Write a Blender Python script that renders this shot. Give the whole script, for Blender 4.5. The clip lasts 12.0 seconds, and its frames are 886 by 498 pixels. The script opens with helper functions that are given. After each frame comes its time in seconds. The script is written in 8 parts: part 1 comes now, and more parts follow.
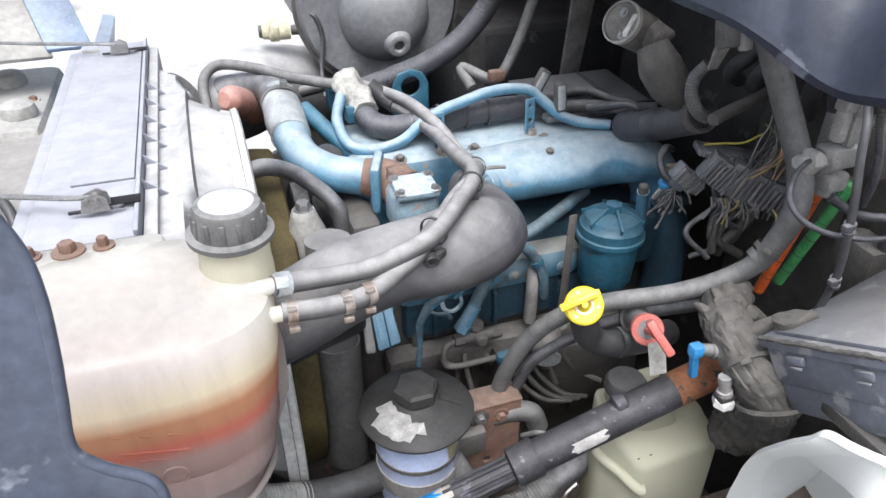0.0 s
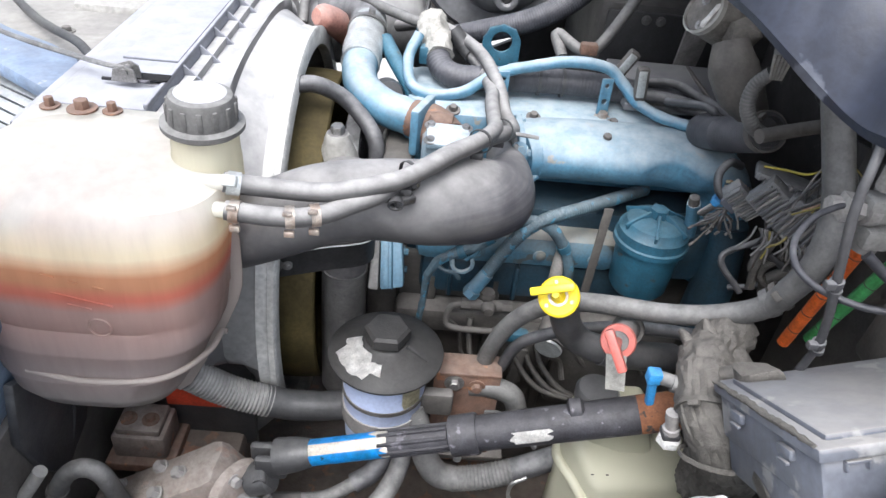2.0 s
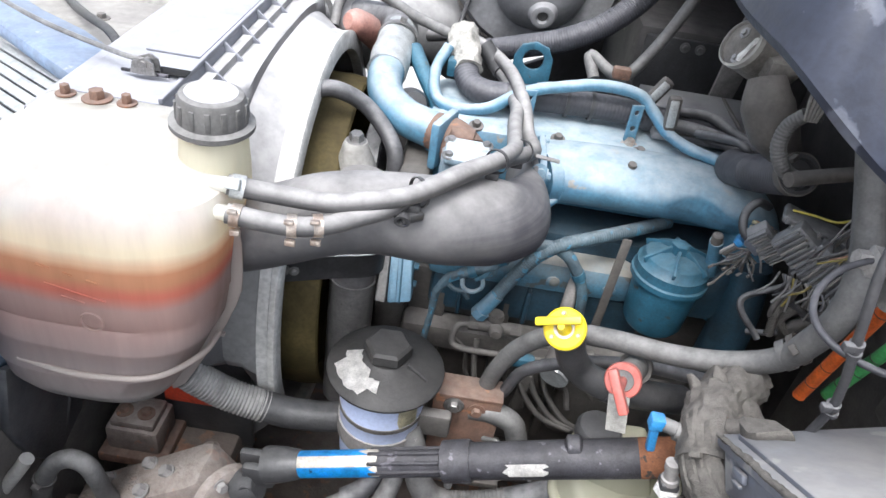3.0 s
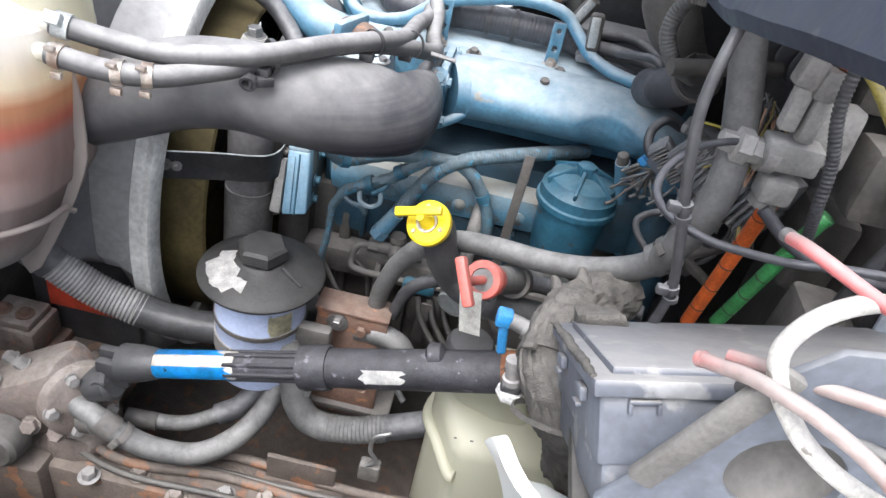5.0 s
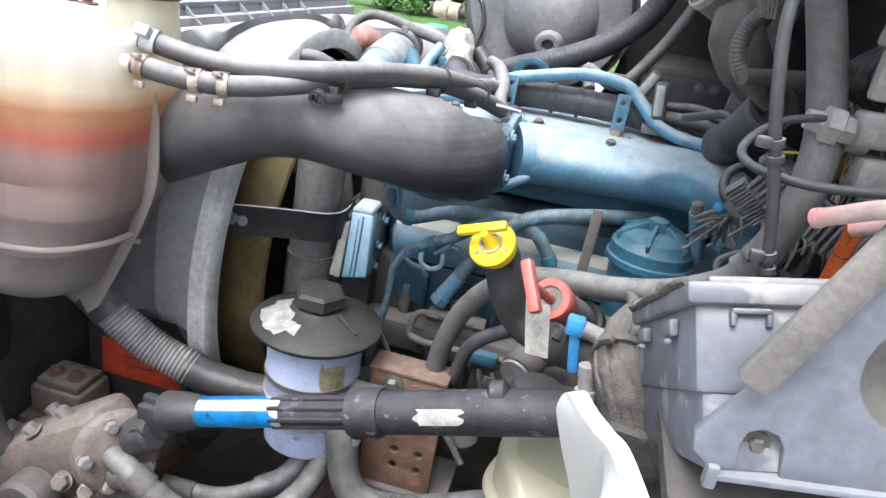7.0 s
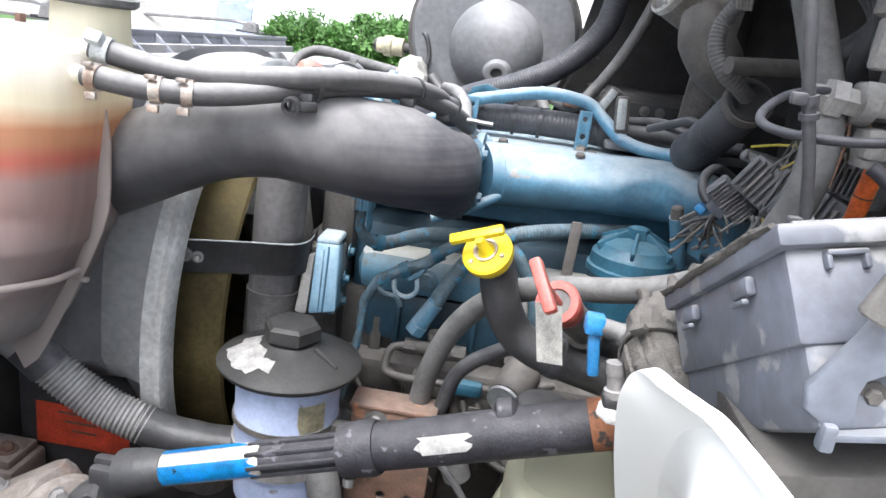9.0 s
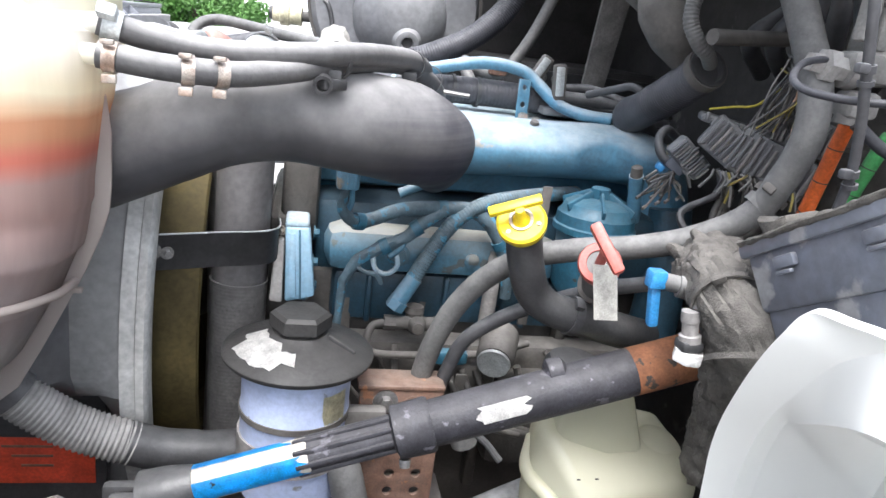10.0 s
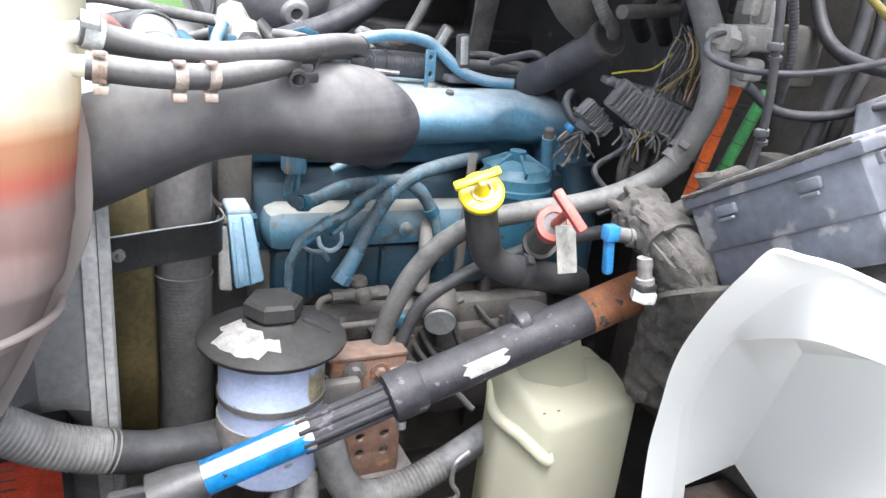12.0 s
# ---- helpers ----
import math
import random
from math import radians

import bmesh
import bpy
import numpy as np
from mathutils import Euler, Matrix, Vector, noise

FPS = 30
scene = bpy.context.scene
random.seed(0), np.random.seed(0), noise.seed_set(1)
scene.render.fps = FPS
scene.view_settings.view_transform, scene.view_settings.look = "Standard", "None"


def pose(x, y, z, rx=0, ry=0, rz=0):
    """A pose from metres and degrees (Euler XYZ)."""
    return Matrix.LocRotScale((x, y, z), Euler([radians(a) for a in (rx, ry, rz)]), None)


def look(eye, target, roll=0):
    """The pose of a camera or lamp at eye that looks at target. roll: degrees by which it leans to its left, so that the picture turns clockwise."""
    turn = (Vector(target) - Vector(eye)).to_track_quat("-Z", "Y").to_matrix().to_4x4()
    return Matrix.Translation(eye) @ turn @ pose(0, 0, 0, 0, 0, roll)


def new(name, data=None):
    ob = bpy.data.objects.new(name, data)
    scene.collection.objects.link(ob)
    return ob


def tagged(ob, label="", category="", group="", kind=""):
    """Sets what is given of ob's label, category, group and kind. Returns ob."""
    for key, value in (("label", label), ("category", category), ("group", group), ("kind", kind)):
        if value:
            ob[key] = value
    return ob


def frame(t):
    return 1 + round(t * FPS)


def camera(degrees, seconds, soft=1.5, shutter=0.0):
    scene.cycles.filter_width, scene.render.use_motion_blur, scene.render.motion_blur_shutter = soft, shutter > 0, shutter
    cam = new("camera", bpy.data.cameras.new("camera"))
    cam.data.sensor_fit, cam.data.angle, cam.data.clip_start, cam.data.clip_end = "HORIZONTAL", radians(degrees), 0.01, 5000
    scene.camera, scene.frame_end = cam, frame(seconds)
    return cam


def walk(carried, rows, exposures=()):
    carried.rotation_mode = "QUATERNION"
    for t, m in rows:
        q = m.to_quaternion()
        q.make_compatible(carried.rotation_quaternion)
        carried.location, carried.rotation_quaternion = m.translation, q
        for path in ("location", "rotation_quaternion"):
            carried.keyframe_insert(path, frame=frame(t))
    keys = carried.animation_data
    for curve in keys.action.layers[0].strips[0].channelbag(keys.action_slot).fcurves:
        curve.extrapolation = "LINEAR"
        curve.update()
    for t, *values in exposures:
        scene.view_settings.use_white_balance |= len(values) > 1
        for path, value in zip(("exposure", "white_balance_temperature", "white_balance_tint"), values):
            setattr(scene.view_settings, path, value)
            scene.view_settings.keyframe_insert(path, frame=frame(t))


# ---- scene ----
cam = camera(65.0, 12.0)
METRES, EYE, TILT, LEAN, TURN = 1.2, 2.0, -33.0, 0.0, -19.0
ROWS = [
    (0.0, 0.0, 0.0, 0.0, -0.0, 0.0, 0.0),
    (0.5, 0.0404, 0.0141, 0.0041, 1.02, -0.42, -4.03),
    (1.0, 0.0981, 0.0195, 0.0068, 5.45, -2.01, -7.83),
    (1.5, 0.1584, 0.0279, 0.006, 9.93, -4.16, -13.03),
    (2.0, 0.1848, 0.0366, 0.0078, 13.96, -4.43, -15.03),
    (2.5, 0.1773, 0.0496, 0.0199, 15.2, -3.83, -17.28),
    (4.5, 0.3304, 0.1361, 0.0038, 19.92, -7.82, -23.71),
    (5.0, 0.3486, 0.1528, -0.0283, 18.2, -4.88, -23.47),
    (5.5, 0.3629, 0.1667, -0.0685, 17.37, 1.1, -23.82),
    (6.0, 0.3779, 0.1871, -0.1037, 17.21, 4.35, -23.19),
    (6.5, 0.3873, 0.1926, -0.132, 19.04, 6.51, -23.85),
    (7.0, 0.3865, 0.2061, -0.1537, 23.71, 7.54, -24.67),
    (9.0, 0.3329, 0.2367, -0.2053, 17.91, 14.73, -19.9),
    (9.5, 0.2299, 0.214, -0.2266, 9.9, 15.92, -13.95),
    (10.0, 0.1546, 0.197, -0.2514, 3.4, 15.9, -10.9),
    (10.5, 0.113, 0.1974, -0.2658, -0.64, 15.52, -10.26),
    (11.0, 0.1041, 0.2014, -0.2596, -1.87, 15.02, -9.36),
    (11.5, 0.0843, 0.185, -0.2481, -2.4, 13.53, -6.39),
    (12.0, 0.0405, 0.153, -0.2576, -7.83, 13.2, -1.84),
]
EXPOSURES = [(0.0, 0.88, 6150, 10), (2.7, 1.10, 6150, 10), (4.3, 1.19, 6150, 10), (7.2, 1.27, 6150, 10), (8.8, 1.38, 6150, 10), (12.0, 1.64, 6150, 10)]  # exposures
walk(cam, [(t, pose(0, 0, EYE, TILT, LEAN, TURN) @ pose(METRES * x, METRES * y, METRES * z, 90 + pitch, roll, yaw)) for t, x, y, z, yaw, pitch, roll in ROWS], EXPOSURES)

# ---- world and light ----
SUN_EL, SUN_AZ = 62.0, 200.0
world = bpy.data.worlds.new("world")
scene.world = world
world.use_nodes = True
wn, wl = world.node_tree.nodes, world.node_tree.links
sky = wn.new("ShaderNodeTexSky")
sky.sky_type = "NISHITA"
sky.sun_disc = False
sky.sun_elevation, sky.sun_rotation = radians(SUN_EL), radians(SUN_AZ)
sky.dust_density, sky.air_density, sky.ozone_density = 6.0, 1.0, 1.0
pale = wn.new("ShaderNodeHueSaturation")
pale.inputs["Saturation"].default_value = 0.45
wl.new(sky.outputs[0], pale.inputs["Color"])
wl.new(pale.outputs[0], wn["Background"].inputs["Color"])
wn["Background"].inputs["Strength"].default_value = 0.15
sun_data = bpy.data.lights.new("sun", "SUN")
sun_data.energy, sun_data.angle, sun_data.color = 1.05, radians(28), (1.0, 0.98, 0.96)
sun = new("sun", sun_data)
sun.matrix_world = look((0, 0, 0), (-math.sin(radians(SUN_AZ)) * math.cos(radians(SUN_EL)), -math.cos(radians(SUN_AZ)) * math.cos(radians(SUN_EL)), -math.sin(radians(SUN_EL))))


# ---- materials ----
def mat(name, c1, c2=None, rough=0.6, metal=0.0, dust=0.0, size=18.0, bump=0.22, spread=0.5, fleck=None, fleck_at=0.62, dust_col=(0.36, 0.35, 0.33), trans=0.0, dirt=0.42, even=0.5, rise=0.0):
    """Paint, rubber or plastic: two tones in large patches, fine grain, flecks of wear and paler upward faces, settled
    dust and on some also sky sheen.
    """
    m = bpy.data.materials.new(name)
    m.use_nodes = True
    n, l = m.node_tree.nodes, m.node_tree.links
    b = n["Principled BSDF"]
    c2 = c2 or tuple(v * 0.7 for v in c1)
    co = n.new("ShaderNodeTexCoord")
    big, fine = n.new("ShaderNodeTexNoise"), n.new("ShaderNodeTexNoise")
    big.inputs["Scale"].default_value, big.inputs["Detail"].default_value = size, 5.0
    fine.inputs["Scale"].default_value, fine.inputs["Detail"].default_value = size * 14, 6.0
    for t in (big, fine):
        l.new(co.outputs["Object"], t.inputs["Vector"])
    ramp = n.new("ShaderNodeMapRange")
    ramp.inputs["From Min"].default_value, ramp.inputs["From Max"].default_value = 0.5 - spread * 0.4, 0.5 + spread * 0.4
    l.new(big.outputs["Fac"], ramp.inputs["Value"])
    mix = n.new("ShaderNodeMix")
    mix.data_type = "RGBA"
    mix.inputs[6].default_value, mix.inputs[7].default_value = (*c1, 1), (*c2, 1)
    l.new(ramp.outputs[0], mix.inputs[0])
    col = mix.outputs[2]
    if fleck:
        at = n.new("ShaderNodeMapRange")
        at.inputs["From Min"].default_value, at.inputs["From Max"].default_value = fleck_at, fleck_at + 0.03
        wear = n.new("ShaderNodeTexNoise")
        wear.inputs["Scale"].default_value, wear.inputs["Detail"].default_value = size * 2.2, 8.0
        l.new(co.outputs["Object"], wear.inputs["Vector"])
        l.new(wear.outputs["Fac"], at.inputs["Value"])
        mf = n.new("ShaderNodeMix")
        mf.data_type = "RGBA"
        mf.inputs[7].default_value = (*fleck, 1)
        l.new(at.outputs[0], mf.inputs[0])
        l.new(col, mf.inputs[6])
        col = mf.outputs[2]
    smudge, tone = n.new("ShaderNodeTexNoise"), n.new("ShaderNodeMapRange")
    smudge.inputs["Scale"].default_value, smudge.inputs["Detail"].default_value, smudge.inputs["Roughness"].default_value, smudge.inputs["Distortion"].default_value = size * 1.3, 9.0, 0.66, 0.25
    l.new(co.outputs["Object"], smudge.inputs["Vector"])
    tone.inputs["From Min"].default_value, tone.inputs["From Max"].default_value, tone.inputs["To Min"].default_value, tone.inputs["To Max"].default_value = 0.32, 0.68, 1.0 - dirt, 1.0 + dirt * 0.45
    l.new(smudge.outputs["Fac"], tone.inputs["Value"])
    speck, both = n.new("ShaderNodeMapRange"), n.new("ShaderNodeMath")
    speck.inputs["From Min"].default_value, speck.inputs["From Max"].default_value = 0.3, 0.7
    speck.inputs["To Min"].default_value, speck.inputs["To Max"].default_value = 1.0 - dirt * 0.5, 1.0 + dirt * 0.4
    l.new(fine.outputs["Fac"], speck.inputs["Value"])
    both.operation = "MULTIPLY"
    l.new(tone.outputs[0], both.inputs[0])
    l.new(speck.outputs[0], both.inputs[1])
    soil = n.new("ShaderNodeVectorMath")
    soil.operation = "SCALE"
    l.new(col, soil.inputs[0])
    l.new(both.outputs[0], soil.inputs["Scale"])
    col = soil.outputs[0]
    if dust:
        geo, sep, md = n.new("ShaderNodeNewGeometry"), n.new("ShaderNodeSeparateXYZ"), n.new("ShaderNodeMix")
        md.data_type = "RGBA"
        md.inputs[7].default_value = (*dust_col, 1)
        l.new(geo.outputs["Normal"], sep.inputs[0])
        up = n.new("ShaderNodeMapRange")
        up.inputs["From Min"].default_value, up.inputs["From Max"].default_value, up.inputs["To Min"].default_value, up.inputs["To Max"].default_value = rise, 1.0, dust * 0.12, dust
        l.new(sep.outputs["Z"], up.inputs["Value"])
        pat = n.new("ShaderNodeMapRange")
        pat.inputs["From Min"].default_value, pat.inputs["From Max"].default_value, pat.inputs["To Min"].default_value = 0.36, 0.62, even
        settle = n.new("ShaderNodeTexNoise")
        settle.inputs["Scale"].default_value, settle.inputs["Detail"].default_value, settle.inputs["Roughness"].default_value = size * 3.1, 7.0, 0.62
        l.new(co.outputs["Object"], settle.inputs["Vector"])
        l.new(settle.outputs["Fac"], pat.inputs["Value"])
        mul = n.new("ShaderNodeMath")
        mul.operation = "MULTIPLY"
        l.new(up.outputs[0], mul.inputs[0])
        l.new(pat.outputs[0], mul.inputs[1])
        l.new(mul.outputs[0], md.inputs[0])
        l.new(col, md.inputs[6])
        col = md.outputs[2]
    l.new(col, b.inputs["Base Color"])
    rr = n.new("ShaderNodeMapRange")
    rr.inputs["To Min"].default_value, rr.inputs["To Max"].default_value = max(0.05, rough - 0.15), min(1.0, rough + 0.15)
    l.new(fine.outputs["Fac"], rr.inputs["Value"])
    l.new(rr.outputs[0], b.inputs["Roughness"])
    b.inputs["Metallic"].default_value = metal
    if trans:
        b.inputs["Transmission Weight"].default_value = trans
    if bump:
        bp = n.new("ShaderNodeBump")
        bp.inputs["Strength"].default_value, bp.inputs["Distance"].default_value = bump, 0.002
        l.new(fine.outputs["Fac"], bp.inputs["Height"])
        l.new(bp.outputs[0], b.inputs["Normal"])
    return m


def milky(name, top, clear, tints=(), film=0.0):
    """Thin milky plastic that lets light and shapes through; tints: colours at heights of their own, such as stains."""
    m = bpy.data.materials.new(name)
    m.use_nodes = True
    n, l = m.node_tree.nodes, m.node_tree.links
    b, out = n["Principled BSDF"], n["Material Output"]
    co, noise_t = n.new("ShaderNodeTexCoord"), n.new("ShaderNodeTexNoise")
    noise_t.inputs["Scale"].default_value, noise_t.inputs["Detail"].default_value = 14.0, 6.0
    l.new(co.outputs["Object"], noise_t.inputs["Vector"])
    tone = n.new("ShaderNodeMix")
    tone.data_type = "RGBA"
    tone.inputs[6].default_value, tone.inputs[7].default_value = (*top, 1), (*(v * 0.86 for v in top), 1)
    l.new(noise_t.outputs["Fac"], tone.inputs[0])
    col = tone.outputs[2]
    if tints:
        sep = n.new("ShaderNodeSeparateXYZ")
        l.new(co.outputs["Object"], sep.inputs[0])
        wob = n.new("ShaderNodeMath")
        wob.operation = "MULTIPLY_ADD"
        wob.inputs[1].default_value = 0.012
        l.new(noise_t.outputs["Fac"], wob.inputs[0])
        l.new(sep.outputs["Z"], wob.inputs[2])
        for z0, z1, colour in tints:
            r = n.new("ShaderNodeMapRange")
            r.inputs["From Min"].default_value, r.inputs["From Max"].default_value = z0, z1
            l.new(wob.outputs[0], r.inputs["Value"])
            mx = n.new("ShaderNodeMix")
            mx.data_type = "RGBA"
            mx.inputs[7].default_value = (*colour, 1)
            l.new(r.outputs[0], mx.inputs[0])
            l.new(col, mx.inputs[6])
            col = mx.outputs[2]
    if film:
        run_at, run, run_tone, soil = n.new("ShaderNodeMapping"), n.new("ShaderNodeTexNoise"), n.new("ShaderNodeMapRange"), n.new("ShaderNodeVectorMath")
        run_at.inputs["Scale"].default_value = (1.0, 1.0, 0.09)
        run.inputs["Scale"].default_value, run.inputs["Detail"].default_value, run.inputs["Roughness"].default_value = 48.0, 7.0, 0.62
        l.new(co.outputs["Object"], run_at.inputs["Vector"])
        l.new(run_at.outputs[0], run.inputs["Vector"])
        run_tone.inputs["From Min"].default_value, run_tone.inputs["From Max"].default_value, run_tone.inputs["To Min"].default_value, run_tone.inputs["To Max"].default_value = 0.34, 0.66, 1.0 - film, 1.0 + film * 0.35
        l.new(run.outputs["Fac"], run_tone.inputs["Value"])
        soil.operation = "SCALE"
        l.new(col, soil.inputs[0])
        l.new(run_tone.outputs[0], soil.inputs["Scale"])
        col = soil.outputs[0]
    l.new(col, b.inputs["Base Color"])
    b.inputs["Roughness"].default_value = 0.22
    wave_at, wave, wb = n.new("ShaderNodeMapping"), n.new("ShaderNodeTexNoise"), n.new("ShaderNodeBump")
    wave_at.inputs["Scale"].default_value = (1.0, 1.0, 0.12)
    wave.inputs["Scale"].default_value, wave.inputs["Detail"].default_value = 26.0, 2.0
    l.new(co.outputs["Object"], wave_at.inputs["Vector"])
    l.new(wave_at.outputs[0], wave.inputs["Vector"])
    l.new(wave.outputs["Fac"], wb.inputs["Height"])
    wb.inputs["Strength"].default_value, wb.inputs["Distance"].default_value = 0.5, 0.006
    l.new(wb.outputs[0], b.inputs["Normal"])
    b.inputs["Specular IOR Level"].default_value = 0.35
    tl, tr, m1, m2 = n.new("ShaderNodeBsdfTranslucent"), n.new("ShaderNodeBsdfTransparent"), n.new("ShaderNodeMixShader"), n.new("ShaderNodeMixShader")
    l.new(col, tl.inputs["Color"])
    l.new(col, tr.inputs["Color"])
    m1.inputs[0].default_value, m2.inputs[0].default_value = 0.45, clear
    l.new(b.outputs[0], m1.inputs[1])
    l.new(tl.outputs[0], m1.inputs[2])
    l.new(m1.outputs[0], m2.inputs[1])
    l.new(tr.outputs[0], m2.inputs[2])
    l.new(m2.outputs[0], out.inputs["Surface"])
    return m


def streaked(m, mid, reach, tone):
    """Adds fine drawn streaks along a moulding, and a noise-edged darker patch round a place."""
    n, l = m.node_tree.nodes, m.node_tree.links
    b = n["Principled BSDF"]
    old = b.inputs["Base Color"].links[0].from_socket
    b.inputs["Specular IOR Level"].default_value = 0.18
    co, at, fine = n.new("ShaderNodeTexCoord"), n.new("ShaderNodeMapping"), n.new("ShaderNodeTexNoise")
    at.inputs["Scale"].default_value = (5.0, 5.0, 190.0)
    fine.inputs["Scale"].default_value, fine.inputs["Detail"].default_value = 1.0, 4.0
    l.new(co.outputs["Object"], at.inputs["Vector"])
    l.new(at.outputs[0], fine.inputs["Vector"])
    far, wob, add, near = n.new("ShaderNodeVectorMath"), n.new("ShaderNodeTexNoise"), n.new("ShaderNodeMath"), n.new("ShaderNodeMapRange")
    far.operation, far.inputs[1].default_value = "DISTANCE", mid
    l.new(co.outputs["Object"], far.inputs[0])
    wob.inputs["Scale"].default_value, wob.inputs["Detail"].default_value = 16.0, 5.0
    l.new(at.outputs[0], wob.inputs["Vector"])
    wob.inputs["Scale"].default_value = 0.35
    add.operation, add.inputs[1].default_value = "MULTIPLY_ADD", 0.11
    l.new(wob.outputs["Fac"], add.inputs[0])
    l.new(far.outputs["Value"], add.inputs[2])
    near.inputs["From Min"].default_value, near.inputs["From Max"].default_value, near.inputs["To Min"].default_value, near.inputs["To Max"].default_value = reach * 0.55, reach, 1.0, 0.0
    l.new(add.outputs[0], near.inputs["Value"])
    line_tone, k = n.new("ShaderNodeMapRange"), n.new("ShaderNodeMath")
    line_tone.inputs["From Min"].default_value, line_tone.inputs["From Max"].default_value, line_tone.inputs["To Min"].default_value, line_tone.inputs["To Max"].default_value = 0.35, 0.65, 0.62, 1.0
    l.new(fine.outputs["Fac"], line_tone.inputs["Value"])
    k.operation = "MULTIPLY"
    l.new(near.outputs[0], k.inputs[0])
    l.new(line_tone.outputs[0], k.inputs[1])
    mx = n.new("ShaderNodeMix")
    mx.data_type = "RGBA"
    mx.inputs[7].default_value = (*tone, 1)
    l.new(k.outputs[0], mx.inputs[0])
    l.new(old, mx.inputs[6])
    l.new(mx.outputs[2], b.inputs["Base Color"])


# pale tops: dust, and the sky's highlight on the pipe put into colour
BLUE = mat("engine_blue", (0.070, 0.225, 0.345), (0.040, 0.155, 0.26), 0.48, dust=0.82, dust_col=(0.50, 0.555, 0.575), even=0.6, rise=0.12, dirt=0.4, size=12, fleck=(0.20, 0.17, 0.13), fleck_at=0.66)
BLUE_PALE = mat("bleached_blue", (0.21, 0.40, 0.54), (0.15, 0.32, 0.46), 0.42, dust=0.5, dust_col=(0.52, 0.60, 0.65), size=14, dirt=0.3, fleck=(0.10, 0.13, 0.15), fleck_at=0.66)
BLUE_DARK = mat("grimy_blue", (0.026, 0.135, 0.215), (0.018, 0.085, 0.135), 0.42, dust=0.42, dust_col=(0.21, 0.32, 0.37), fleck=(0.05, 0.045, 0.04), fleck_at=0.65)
# the duct's dust tone also carries sky sheen along its top
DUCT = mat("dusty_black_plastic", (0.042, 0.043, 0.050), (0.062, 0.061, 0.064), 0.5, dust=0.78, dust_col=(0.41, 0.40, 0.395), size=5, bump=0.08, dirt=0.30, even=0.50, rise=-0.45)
# blue-black patch round the lower part of the duct's bulge
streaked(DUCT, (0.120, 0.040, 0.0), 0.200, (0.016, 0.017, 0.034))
# shroud plastic with the shade behind the rim put into its base colour
SHROUD_SHADED = mat("shaded_shroud_plastic", (0.060, 0.060, 0.066), (0.085, 0.084, 0.088), 0.5, dust=0.9, dust_col=(0.62, 0.615, 0.61), size=8, even=0.6, rise=0.25)
# oily engine blue with the shadow low on the engine put into its colour
ENGINE_SHADE = mat("shaded_oily_blue", (0.020, 0.060, 0.095), (0.014, 0.034, 0.052), 0.45, dust=0.3, dust_col=(0.12, 0.14, 0.15), size=16, bump=0.3)
LEDGE = mat("dust_topped_blue", (0.055, 0.20, 0.31), (0.035, 0.14, 0.225), 0.5, dust=0.9, dust_col=(0.40, 0.38, 0.33), even=0.8, size=14, fleck=(0.06, 0.08, 0.09), fleck_at=0.60)
LOOM_BLUE = mat("oversprayed_loom", (0.085, 0.155, 0.20), (0.055, 0.085, 0.105), 0.6, dust=0.6, dust_col=(0.26, 0.30, 0.32), size=30, bump=0.4, fleck=(0.05, 0.22, 0.34), fleck_at=0.58)
OLIVE_WIRE = mat("dull_yellow_wire", (0.36, 0.30, 0.06), (0.28, 0.22, 0.05), 0.5, dust=0.3, size=30)
DUST_STEEL = mat("dusty_grey_steel", (0.15, 0.155, 0.17), (0.20, 0.20, 0.205), 0.45, dust=0.6, dust_col=(0.40, 0.40, 0.40), size=6)
CUP = mat("brown_dust_cup", (0.165, 0.158, 0.148), (0.12, 0.115, 0.108), 0.7, dust=0.5, dust_col=(0.30, 0.285, 0.265), size=12, bump=0.2)
CAB_DUST = mat("dust_caked_grey", (0.24, 0.235, 0.225), (0.34, 0.325, 0.31), 0.75, dust=0.7, dust_col=(0.52, 0.51, 0.49), size=16, bump=0.3)
WIPER = mat("grimy_beige_casting", (0.20, 0.185, 0.165), (0.075, 0.068, 0.062), 0.75, dust=0.6, dust_col=(0.40, 0.385, 0.36), size=22, bump=0.5, dirt=0.55)
RIB_HOSE = mat("bleached_ribbed_hose", (0.24, 0.235, 0.225), (0.13, 0.125, 0.12), 0.6, dust=0.75, dust_col=(0.58, 0.57, 0.55), size=14)
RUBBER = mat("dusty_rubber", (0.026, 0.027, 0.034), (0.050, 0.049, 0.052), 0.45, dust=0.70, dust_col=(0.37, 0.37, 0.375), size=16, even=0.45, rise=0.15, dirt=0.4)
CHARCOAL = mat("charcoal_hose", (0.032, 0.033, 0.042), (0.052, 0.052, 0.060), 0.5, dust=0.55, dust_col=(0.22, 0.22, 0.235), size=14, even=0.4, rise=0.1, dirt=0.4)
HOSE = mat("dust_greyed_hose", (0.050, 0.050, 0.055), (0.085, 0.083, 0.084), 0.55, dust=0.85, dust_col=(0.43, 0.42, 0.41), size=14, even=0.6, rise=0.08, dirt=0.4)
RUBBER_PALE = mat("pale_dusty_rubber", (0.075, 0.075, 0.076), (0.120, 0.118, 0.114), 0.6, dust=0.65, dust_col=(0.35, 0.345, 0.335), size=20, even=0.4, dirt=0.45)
BLACK = mat("black_plastic", (0.030, 0.030, 0.033), (0.050, 0.050, 0.052), 0.42, dust=0.35, dust_col=(0.20, 0.20, 0.20))
